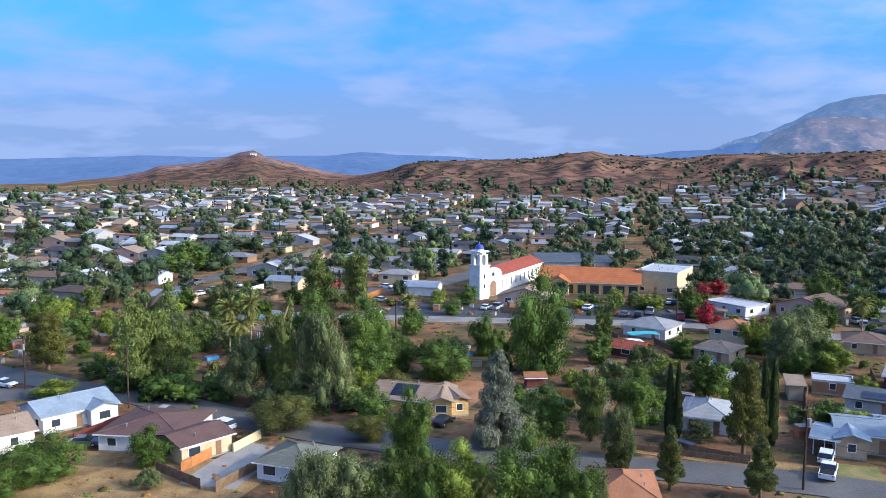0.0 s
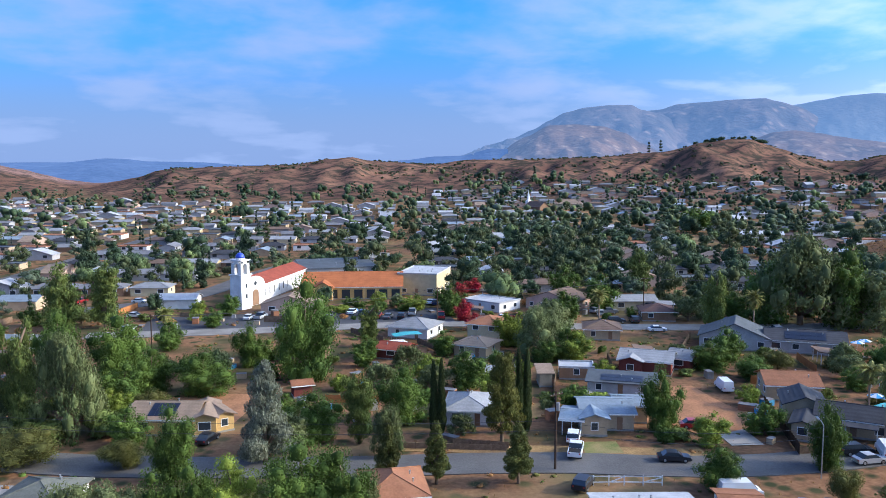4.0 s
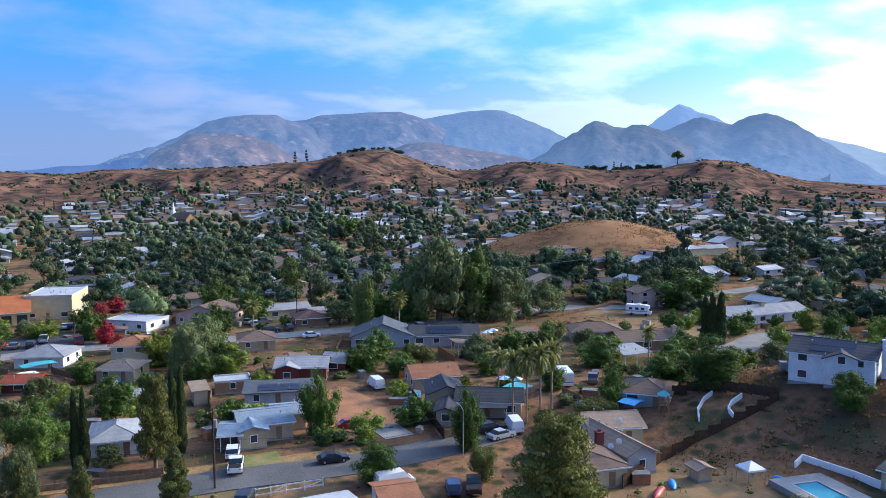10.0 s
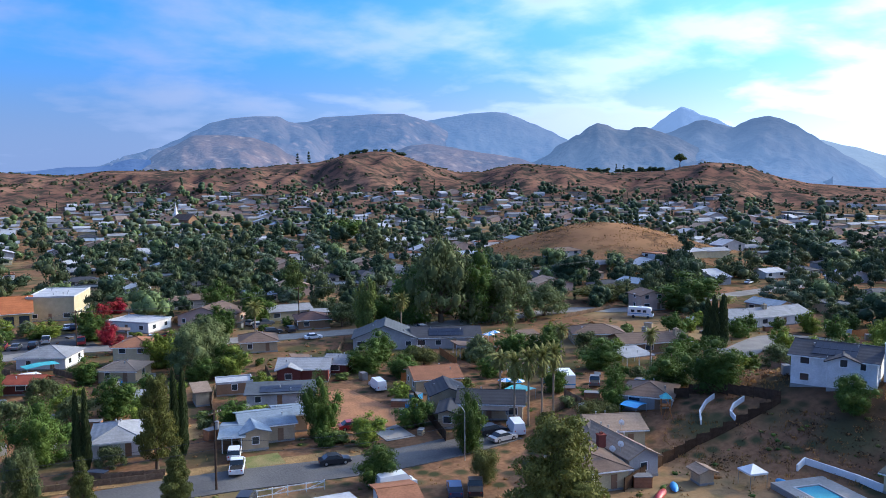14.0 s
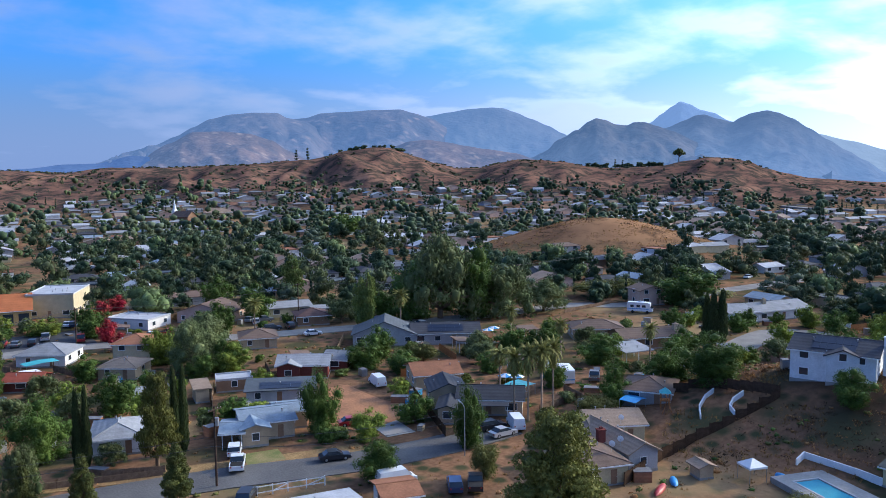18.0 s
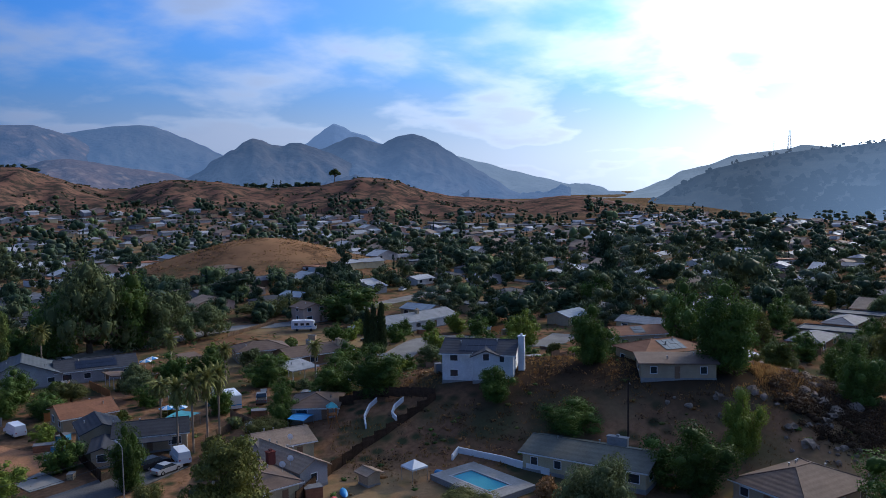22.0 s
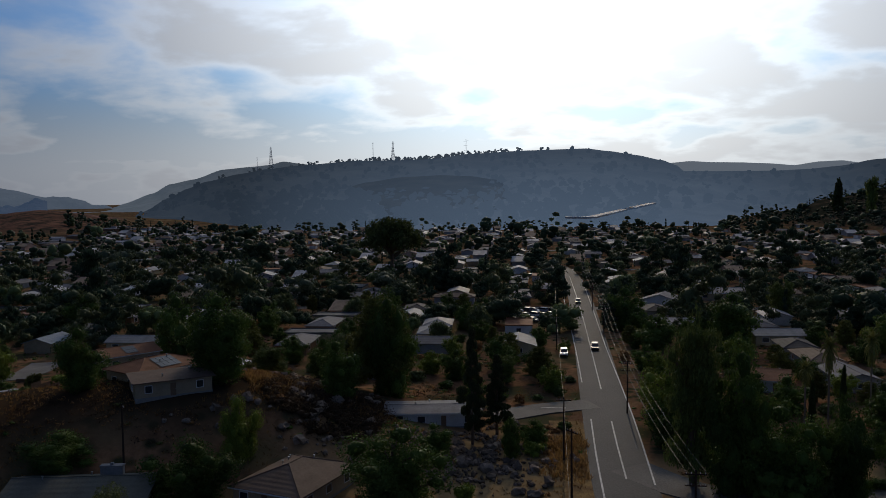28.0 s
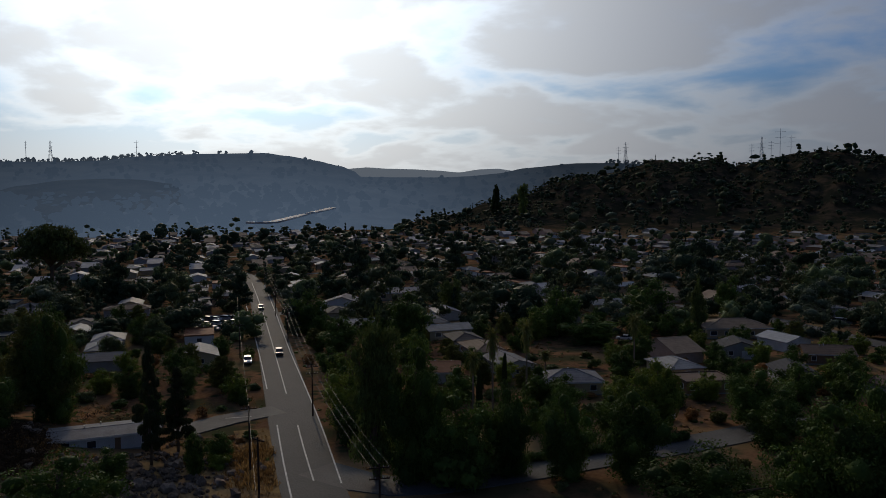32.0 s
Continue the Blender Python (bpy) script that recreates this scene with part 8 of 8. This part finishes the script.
# cars parked along the town streets
vehicle(-74.7, 250.5, 62.5, 'sedan', 'white')
vehicle(-18.0, 218.9, 63.1, 'suv', 'silver')
vehicle(341.3, -220.8, -15.9, 'pickup', 'grey')
vehicle(233.4, -48.5, -15.9, 'sedan', 'white')
vehicle(105.3, 192.3, -15.1, 'suv', 'black')
vehicle(219.2, -209.3, -27.6, 'pickup', 'red')
vehicle(132.5, 171.9, 63.0, 'sedan', 'white')
vehicle(433.8, 75.2, -21.9, 'suv', 'silver')
vehicle(311.2, -252.7, 75.1, 'pickup', 'grey')
vehicle(-67.7, 266.3, -30.0, 'sedan', 'white')
vehicle(395.1, 117.3, 71.0, 'suv', 'black')
vehicle(248.3, -132.5, 61.4, 'pickup', 'red')
vehicle(351.8, 99.4, 61.1, 'sedan', 'white')
vehicle(-61.8, 237.8, 60.8, 'suv', 'silver')
vehicle(209.3, -198.2, -24.2, 'pickup', 'grey')
vehicle(-17.9, 239.2, -28.8, 'sedan', 'white')
vehicle(110.3, 192.0, 75.6, 'suv', 'black')
vehicle(-35.7, 269.1, 61.5, 'pickup', 'red')
vehicle(370.1, 127.1, -14.8, 'sedan', 'white')
vehicle(137.7, 170.0, 72.4, 'suv', 'silver')
vehicle(392.2, -103.7, 66.7, 'pickup', 'grey')
vehicle(-119.9, 255.2, -26.8, 'sedan', 'white')
vehicle(373.8, 40.7, 61.0, 'suv', 'black')
vehicle(82.2, 204.7, -26.6, 'pickup', 'red')
vehicle(377.7, 20.3, -22.0, 'sedan', 'white')
vehicle(-75.7, 218.7, 67.5, 'suv', 'silver')
vehicle(409.1, 22.9, -21.5, 'pickup', 'grey')
vehicle(78.4, 205.7, -16.8, 'sedan', 'white')
vehicle(276.8, -184.9, -21.3, 'suv', 'black')
vehicle(316.6, 49.3, 70.5, 'pickup', 'red')
vehicle(-18.3, 264.4, -23.7, 'sedan', 'white')
vehicle(358.4, 39.4, 73.3, 'suv', 'silver')
vehicle(314.7, 88.4, -22.0, 'pickup', 'grey')
vehicle(-72.8, 258.2, -16.4, 'sedan', 'white')
vehicle(385.8, 8.2, -21.3, 'suv', 'black')
vehicle(-112.8, 228.9, -18.9, 'pickup', 'red')
vehicle(384.1, 13.7, 60.4, 'sedan', 'white')
vehicle(106.3, 203.4, 64.0, 'suv', 'silver')
vehicle(-82.3, 272.1, 66.8, 'pickup', 'grey')
vehicle(386.4, 133.8, -27.0, 'sedan', 'white')
vehicle(82.8, 195.1, -25.3, 'suv', 'black')
vehicle(208.4, -159.5, -28.9, 'pickup', 'red')
vehicle(190.1, -161.0, -20.9, 'sedan', 'white')
vehicle(307.6, 106.8, 74.0, 'suv', 'silver')
vehicle(343.3, -46.4, -14.8, 'pickup', 'grey')
vehicle(109.7, 179.3, -16.9, 'sedan', 'white')

# ---- the wider town ----
rnd = random.Random(5)
TOWN_TURN = radians(-14)


def reach(az):
    return 1050 if az < -8 else 900 if az < 20 else 960 if az < 47 else 900 if az < 60 else 820 if az < 74 else 1100 if az < 82 else 930 if az < 114 else 900


def in_town(x, y):
    az, r = math.degrees(math.atan2(x, y)), math.hypot(x, y)
    return -40 < az < 154 and r < reach(az) and ground_height(x, y) < (22 if 16 < az < 64 and r > 600 else 5.5)


ROOF_MIX = ["white", "lightgrey", "grey", "slate", "brown", "tan", "paleblue", "dark", "lightgrey", "rust", "grey", "white"]
WALL_MIX = ["white", "cream", "grey", "tan", "bluegrey", "pink", "tan", "grey", "cream", "white", "brown", "bluegrey"]
LABELS = {"white": "small bungalow with a white sun-bleached roof", "lightgrey": "bungalow with a light grey shingle roof", "grey": "house with a grey shingle roof in the town",
          "slate": "house with a blue-grey roof in the town", "brown": "house with a brown shingle roof in the town", "tan": "tan-roofed bungalow in the town", "paleblue": "bungalow with a pale blue metal roof",
          "dark": "house with a dark shingle roof in the town", "rust": "house with a rust-red tile roof in the town"}
samples = []


def far_sample(i):
    w, d, h = 11 + (i * 7) % 6, 8 + (i * 3) % 3, 2.7 if i < 12 else 2.35
    roof, kind = ROOF_MIX[i % 12], ("gx", "hip", "gx", "flat", "hip", "gy")[i % 6]
    ob = thing("house", LABELS[roof], "house", pose(0, 0, -200), "houses of the wider town")
    slope = 0.3
    body = Shape().box(-w / 2, w / 2, -d / 2, d / 2, -1.5, h)
    if kind == "gx":
        for k in (-1, 1):
            a, b = sorted((k * w / 2, k * (w / 2 - 0.15)))
            body.hexa([(a, -d / 2, h), (a, d / 2, h), (a, 0, h + slope * d / 2)], [(b, -d / 2, h), (b, d / 2, h), (b, 0, h + slope * d / 2)])
    elif kind == "gy":
        for k in (-1, 1):
            a, b = sorted((k * d / 2, k * (d / 2 - 0.15)))
            body.hexa([(-w / 2, a, h), (w / 2, a, h), (0, a, h + slope * w / 2)], [(-w / 2, b, h), (w / 2, b, h), (0, b, h + slope * w / 2)])
    part("wall", body, "wall_" + WALL_MIX[i % 12], ob)
    part("roof", roof_shape(w, d, h, kind, slope)[0], "roof_" + roof, ob)
    if i < 12:
        for px in (-w * 0.3, w * 0.3):
            add_window(ob, px, -d / 2, 0.95, 0, 1.8, 1.2)
        add_window(ob, w / 2, 0, 0.95, 90)
    else:
        for px in (-w * 0.3, w * 0.3):
            part("window", window_meshes(1.8, 1.2)[1], None, ob, "dark window", at=pose(px, -d / 2 - 0.03, 0.95))
    return ob, body, roof_shape(w, d, h, kind, slope)[0], w, d


samples = [far_sample(i) for i in range(24)]
far_walls, far_roofs = {}, {}


def lay(store, key, shape, m):
    s = store.setdefault(key, Shape())
    s.add([m @ Vector(p) for p in shape.v], shape.f)


near_left, near_total = 330, 0
for i in (-54, -45, -36, -27, -18, -9, 9, 18, 27, 36, 45, 54):
    run = []
    for k in range(-60, 61):
        u, v = i * 16.5, k * 12.0
        x, y = u * math.cos(TOWN_TURN) - v * math.sin(TOWN_TURN), u * math.sin(TOWN_TURN) + v * math.cos(TOWN_TURN)
        if in_town(x, y) and math.hypot(x, y) > 265 and ground_height(x, y) < 1.5:
            run.append((x, y))
        else:
            if len(run) > 6:
                ribbon("road_town_street", run, 6.5, "old_asphalt", "grey asphalt street between rows of houses", 0.04)
            run = []
lots = []
for j in range(-70, 71):
    v = j * 17.5 + (7 if j % 2 else 0)
    for i in range(-81, 82):
        u = i * 16.5 + rnd.uniform(-2, 2)
        x, y = u * math.cos(TOWN_TURN) - v * math.sin(TOWN_TURN), u * math.sin(TOWN_TURN) + v * math.cos(TOWN_TURN)
        if i % 9 == 0 or not in_town(x, y):
            continue
        lots.append((math.hypot(x, y), x, y, j))
lots.sort()
used = 0
for r, x, y, j in lots:
    az = math.degrees(math.atan2(x, y))
    chance = 0.95 if az < 22 else 0.5 if az < 62 else 0.72
    if az > 22 and az < 66 and r < 560:
        chance = 0.55
    if rnd.random() > chance or r < (235 if az < 76 else 185):
        continue
    k = rnd.randrange(12) + (0 if r < 330 else 12)
    ob, wall_shape, roof_plates, w, d = samples[k]
    if not is_free(x, y, 6.5):
        continue
    take(x, y, 6.0)
    rz = math.degrees(TOWN_TURN) + (0 if j % 2 else 180) + rnd.choice((0, 0, 0, 90)) + rnd.uniform(-4, 4)
    m = pose(x, y, ground_height(x, y), 0, 0, rz)
    if used < near_left and r < 460:
        copy_thing(ob, m)
        used += 1
    else:
        lay(far_walls, WALL_MIX[k % 12], wall_shape, m)
        lay(far_roofs, ROOF_MIX[k % 12], roof_plates, m)
for ob, *_ in samples:
    for o in (*ob.children_recursive, ob):
        bpy.data.objects.remove(o)
for key, s in far_walls.items():
    tagged(new("far_house_walls", s.mesh("far_house_walls", "wall_" + key)), "walls of many small far-off houses", "houses", kind="stuff")
for key, s in far_roofs.items():
    tagged(new("far_house_roofs", s.mesh("far_house_roofs", "roof_" + key)), "roofs of many small far-off houses", "houses", kind="stuff")

# ---- trees of the wider town ----
KINDS = ["oak", "oak", "gum", "pepper", "oak", "bright", "pine", "gum", "cypress", "shrub"]
KIND_SIZE = {"oak": (7, 4.6), "gum": (9.5, 4.2), "pepper": (7.5, 4.8), "bright": (6, 3.8), "pine": (10.5, 3.6), "cypress": (9.5, 1.0), "shrub": (2.6, 2.4)}
far_crowns = {}
SHRUB_COUNT = []
n_boxes = 0


def far_crown(kind, variant, coarse, near=False):
    key = (kind, variant, coarse, near)
    if key not in far_crowns:
        q = random.Random(variant + 3)
        s = Shape()
        for c, r in crown_lobes(kind, q)[:: (4 if coarse else 2) if kind not in ("cypress",) else 3]:
            lump(s, c, [k * (1.2 if coarse else 0.88) for k in r], q, 1, 0.5)
            sprays(s, c, [k * (0.98 if coarse else 1.08) for k in r], q, 26 if coarse else 100 if near else 70, 0.15 if coarse else 0.12 if near else 0.13, flat=0.6)
        v = np.array(s.v)
        v[:, 2] = (v[:, 2] - 0.1) * 1.1
        far_crowns[key] = (v, s.f)
    return far_crowns[key]


piles = {}


def far_tree(kind, x, y, h, r, coarse=False, z=None):
    v, f = far_crown(kind, rnd.randrange(3), coarse, math.hypot(x, y) < 360)
    a = rnd.random() * 6.28
    c, s = math.cos(a), math.sin(a)
    z = ground_height(x, y) if z is None else z
    pts = np.stack([x + r * (v[:, 0] * c - v[:, 1] * s), y + r * (v[:, 0] * s + v[:, 1] * c), z + h * v[:, 2]], 1)
    pile = piles.setdefault(kind, [[], [], 0])
    pile[0].append(pts)
    n = pile[2]
    pile[1].extend(tuple(i + n for i in face) for face in f)
    pile[2] += len(pts)


# bushes, boxes and cars that fill the yards
for n in range(900):
    az, r = rnd.uniform(-34, 150), math.sqrt(rnd.uniform(95 ** 2, 245 ** 2))
    x, y = r * math.sin(radians(az)), r * math.cos(radians(az))
    k = rnd.uniform(0.8, 2.3)
    if not is_free(x, y, k * 0.8) or len(SHRUB_COUNT) > 285:
        continue
    SHRUB_COUNT.append(1)
    shrub(x, y, k * rnd.uniform(0.7, 1.5), k, rnd.choice(("shrub", "oak", "oak", "pepper", "bright", "dry", "gum")))
CLUTTER = (("wall_tan", 1.6, 0.9, 0.9, "tan storage box in a yard", "storage_box"), ("wood", 2.2, 1.2, 0.5, "stack of weathered timber on the ground", "timber_stack"),
           ("tarp_blue", 1.8, 1.4, 0.8, "pile under a blue tarpaulin", "covered_pile"), ("steel", 1.2, 1.2, 1.3, "grey metal cabinet outdoors", "metal_cabinet"), ("roof_rust", 2.4, 1.6, 1.5, "small rusty garden hut", "garden_hut"), ("wall_grey", 1.0, 1.0, 1.0, "grey plastic bin in a yard", "bin"))
for n in range(700):
    az, r = rnd.uniform(-32, 72), math.sqrt(rnd.uniform(110 ** 2, 235 ** 2))
    x, y = r * math.sin(radians(az)), r * math.cos(radians(az))
    if is_free(x, y, 1.6):
        mat, w, d, h, label, name = CLUTTER[rnd.randrange(6)]
        crate(x, y, rnd.uniform(0, 180), w * rnd.uniform(0.8, 1.5), d, h * rnd.uniform(0.7, 1.3), mat, label, name)
        n_boxes += 1
    if n_boxes > 150:
        break
yard = random.Random(91)
named = 0
for x, y, h, k in ((-50.0, 141.0, 4.2, 4.6), (-44.5, 139.5, 3.6, 4.0), (-38.5, 141.5, 5.0, 4.4), (-23.5, 133.6, 3.8, 4.2), (-29.5, 134.6, 4.0, 3.6), (-15.0, 134.5, 4.4, 3.6), (-58.0, 146.5, 3.4, 4.2),
                   (98.0, -60.5, 5.5, 4.8), (110.5, -60.0, 6.0, 5.0), (118.5, -60.0, 5.0, 4.6), (101.5, -66.0, 5.0, 4.4), (126.0, -64.0, 5.5, 5.0), (112.0, -68.0, 5.0, 4.8)):
    shrub(x, y, h, k, ("oak", "pepper", "oak", "gum")[int(abs(x)) % 4])
for n in range(300):
    az, r = yard.uniform(84, 106), math.sqrt(yard.uniform(168 ** 2, 300 ** 2))
    x, y = r * math.sin(radians(az)), r * math.cos(radians(az))
    k = yard.uniform(0.7, 1.2)
    if named < 44 and is_free(x, y, 2.2 * k):
        named += 1
        plant(yard.choice(("oak", "gum", "oak", "pepper", "pine")), x, y, 7.0 * k, 3.7 * k)
named = 0
for n in range(420):
    az, r = rnd.uniform(108, 151), math.sqrt(rnd.uniform(118 ** 2, 262 ** 2))
    x, y = r * math.sin(radians(az)), r * math.cos(radians(az))
    k = rnd.uniform(0.7, 1.25)
    if named < 70 and is_free(x, y, 2.6 * k):
        named += 1
        plant(rnd.choice(("oak", "oak", "pine", "bright", "oak")), x, y, 6.5 * k, 3.9 * k, plain=True)
named = 0
for n in range(26000):
    az = rnd.uniform(-40, 153) if n > 1500 else rnd.uniform(-34, 70)
    r = math.sqrt(rnd.uniform(120 ** 2, 1250 ** 2)) if n % 3 else rnd.uniform(150, 640)
    if n < 1500:
        r = math.sqrt(rnd.uniform(115 ** 2, 245 ** 2))
    x, y = r * math.sin(radians(az)), r * math.cos(radians(az))
    hill = ground_height(x, y)
    if r > reach(az) * 1.08 and not (118 < az < 153 and r < 1150):
        continue
    if hill > 2.2 and r < 480:
        continue
    if hill > (26 if 14 < az else 14) and not 116 < az:
        continue
    thick = (0.5 if r < 245 else 0.3) if az < 18 else 0.66 if az < 66 else 0.72 if r < 330 else 0.52
    if rnd.random() > thick:
        continue
    kind = KINDS[rnd.randrange(10)]
    h, w = KIND_SIZE[kind]
    k = rnd.uniform(0.5, 1.1) if rnd.random() < 0.8 else rnd.uniform(1.1, 1.75)
    if r < 245 and kind in ("gum", "pine", "cypress", "shrub"):
        kind, h, w = rnd.choice(("oak", "pepper", "bright", "oak")), 5.5, 3.6
    if not is_free(x, y, w * k * (0.35 if az < 20 or az > 66 else 0.3)):
        continue
    if r < 245:
        k = min(k, 0.95)
        if named > 205 or not is_free(x, y, w * k * 0.75):
            continue
        named += 1
        plant(kind, x, y, h * k, w * k, plain=True)
    else:
        if az > 60:
            big = 1.45 if rnd.random() < 0.16 else 0.9
            h, w = h * big, w * big * 1.1
        take(x, y, w * k * (0.5 if az < 20 else 0.42))
        far_tree(kind, x, y, h * k, w * k, r > 520)
for n in range(2600):
    az, r = rnd.uniform(-4, 70), rnd.uniform(860, 1300)
    x, y = r * math.sin(radians(az)), r * math.cos(radians(az))
    if ground_height(x, y) > 6 and noise.noise((x / 90, y / 90, 2)) > 0.08:
        far_tree("shrub", x, y, rnd.uniform(1.4, 3.2), rnd.uniform(1.8, 4.2), True)
for az, r, h, w in ((30.6, 1270, 19, 4), (31.4, 1270, 21, 4), (52.5, 1270, 15, 2.5), (53.0, 1270, 13, 2.5)):
    x, y = r * math.sin(radians(az)), r * math.cos(radians(az))
    far_tree("cypress", x, y, h, w)
for n in range(700):
    az, r = rnd.uniform(118, 153), rnd.uniform(880, 1150)
    x, y = r * math.sin(radians(az)), r * math.cos(radians(az))
    if ground_height(x, y) > 8:
        far_tree(rnd.choice(("oak", "shrub", "shrub", "pine")), x, y, rnd.uniform(2, 5), rnd.uniform(2.5, 5), True)
for n in range(46):
    az = 53 + rnd.uniform(-2.5, 2.5) if n % 3 else 35 + rnd.uniform(-2, 3)
    x, y = 1290 * math.sin(radians(az)), 1290 * math.cos(radians(az))
    far_tree("oak", x, y, rnd.uniform(4, 8), rnd.uniform(4, 7))
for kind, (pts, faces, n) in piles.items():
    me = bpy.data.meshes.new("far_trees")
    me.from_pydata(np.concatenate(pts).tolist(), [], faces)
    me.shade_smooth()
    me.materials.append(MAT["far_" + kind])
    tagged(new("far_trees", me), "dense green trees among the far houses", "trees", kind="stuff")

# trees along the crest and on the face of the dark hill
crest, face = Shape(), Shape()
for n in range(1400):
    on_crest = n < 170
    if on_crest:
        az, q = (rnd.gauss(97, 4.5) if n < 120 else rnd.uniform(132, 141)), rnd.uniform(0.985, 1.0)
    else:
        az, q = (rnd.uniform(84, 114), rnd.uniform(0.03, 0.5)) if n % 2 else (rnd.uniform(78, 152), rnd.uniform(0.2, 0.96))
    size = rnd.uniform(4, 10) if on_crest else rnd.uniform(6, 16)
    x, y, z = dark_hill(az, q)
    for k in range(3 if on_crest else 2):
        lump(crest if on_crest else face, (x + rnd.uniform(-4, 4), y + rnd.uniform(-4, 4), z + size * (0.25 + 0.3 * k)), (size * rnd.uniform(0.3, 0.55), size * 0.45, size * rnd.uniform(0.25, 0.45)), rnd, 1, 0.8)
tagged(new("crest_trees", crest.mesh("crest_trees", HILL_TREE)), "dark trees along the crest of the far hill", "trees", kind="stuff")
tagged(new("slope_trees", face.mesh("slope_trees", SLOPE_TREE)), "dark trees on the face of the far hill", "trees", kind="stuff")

# ---- weeds and low scrub ----
weeds = {}
wr = random.Random(33)
for n in range(15000):
    if n < 6000:
        az, r = wr.uniform(-34, 150), math.sqrt(wr.uniform(92 ** 2, 250 ** 2))
    elif n < 11000:
        az, r = wr.uniform(56, 112), wr.uniform(108, 180)
    else:
        az, r = wr.uniform(44, 60), wr.uniform(340, 490)
    x, y = r * math.sin(radians(az)), r * math.cos(radians(az))
    z = ground_height(x, y)
    if (z < 0.3 and n >= 6000) or not is_free(x, y, 0.3, SOLID):
        continue
    if noise.noise((x / 16, y / 16, 4)) < 0.02:
        continue
    far = n >= 11000
    k = wr.uniform(0.25, 0.8) * (1.8 if far else 1.0)
    kind = wr.choice(("dry", "dry", "shrub", "oak")) if n < 6000 else wr.choice(("dry", "brush", "brush"))
    s = weeds.setdefault(kind, Shape())
    if n < 6000:
        lump(s, (x, y, z + 0.02), (k * 0.8, k * wr.uniform(0.5, 0.9), k * 0.35), wr, 1, 0.6)
    sprays(s, (x, y, z + 0.08), (k * 1.3, k * 1.3, k * 0.5), wr, 7 if far else 20, 0.42 * k, shell=0.2)
for kind, s in weeds.items():
    tagged(new("low_weeds", s.mesh("low_weeds", "leaf_" + kind, True)), "low dry weeds and scrub on bare ground", "weeds", kind="stuff")

# ---- dark brush and rubble below the crest of the knoll ----
br = random.Random(58)
brush, rubble = Shape(), Shape()
for n in range(420):
    a, q = br.random() * 6.28, math.sqrt(br.random())
    x, y = 142.0 + 13.0 * q * math.cos(a), -1.5 + 11.0 * q * math.sin(a)
    if is_free(x, y, 0.2, SOLID):
        k = br.uniform(0.6, 1.5)
        lump(brush, (x, y, ground_height(x, y) + 0.1 * k), (k * 0.6, k * 0.6, k * 0.3), br, 1, 0.6)
        sprays(brush, (x, y, ground_height(x, y) + 0.3 * k), (k * 1.1, k * 1.1, k * 0.7), br, 120, 0.24, shell=0.25)
for n in range(900):
    x, y = br.gauss(128.0, 7.5), br.gauss(-22.0, 7.0)
    if is_free(x, y, 0.2, SOLID):
        k = br.uniform(0.15, 0.55) + (0.5 if n % 9 == 0 else 0.0)
        lump(rubble, (x, y, ground_height(x, y) + 0.15 * k), (k, k * br.uniform(0.6, 1.0), k * br.uniform(0.5, 0.9)), br, 1, 0.5)
tagged(new("brush", brush.mesh("brush", "leaf_brush", True)), "low dark dry brush on the slope of the knoll", "brush", kind="stuff")
tagged(new("rubble", rubble.mesh("rubble", "rock")), "loose granite rubble between boulders on the slope", "rubble", kind="stuff")

# ---- dry grass ----
blades = Shape()
gr = random.Random(21)
for n in range(36000):
    if n < 13000 or n > 26000:
        az, r = gr.uniform(56, 112), gr.uniform(100, 172)
    elif n < 17000:
        az, r = gr.uniform(44, 59), gr.uniform(340, 480)
    else:
        az, r = gr.uniform(-34, 150), math.sqrt(gr.uniform(90 ** 2, 220 ** 2))
    x, y = r * math.sin(radians(az)), r * math.cos(radians(az))
    z = ground_height(x, y)
    if (z < 0.3 and n < 17000) or not is_free(x, y, 0.1, SOLID):
        continue
    if noise.noise((x / 11, y / 11, 7)) < -0.05 and n % 6:
        continue
    if n % 6 == 0:
        spot = GOLDEN_SPOTS[n // 6 % len(GOLDEN_SPOTS)]
        x, y = spot[0] + gr.gauss(0, 3.4), spot[1] + gr.gauss(0, 3.4)
        z = ground_height(x, y)
        if not is_free(x, y, 0.1, SOLID):
            continue
    size = gr.uniform(0.2, 0.55) * (1.9 if n % 6 == 0 else 1.0 if n < 13000 else 1.6 if n < 17000 else 0.6)
    for k in range(5):
        a = gr.random() * 6.28
        dx, dy = math.cos(a) * size * 0.14, math.sin(a) * size * 0.14
        cx, cy = x + gr.gauss(0, 0.3) * size, y + gr.gauss(0, 0.3) * size
        lean = (gr.uniform(-0.6, 0.6) * size, gr.uniform(-0.6, 0.6) * size)
        blades.add([(cx - dx, cy - dy, z - 0.1), (cx + dx, cy + dy, z - 0.1), (cx + lean[0], cy + lean[1], z + size * gr.uniform(0.6, 1.1))], [(0, 1, 2)])
tagged(new("dry_grass", blades.mesh("dry_grass", "golden")), "tufts of dry golden grass on the slopes", "grass", kind="stuff")
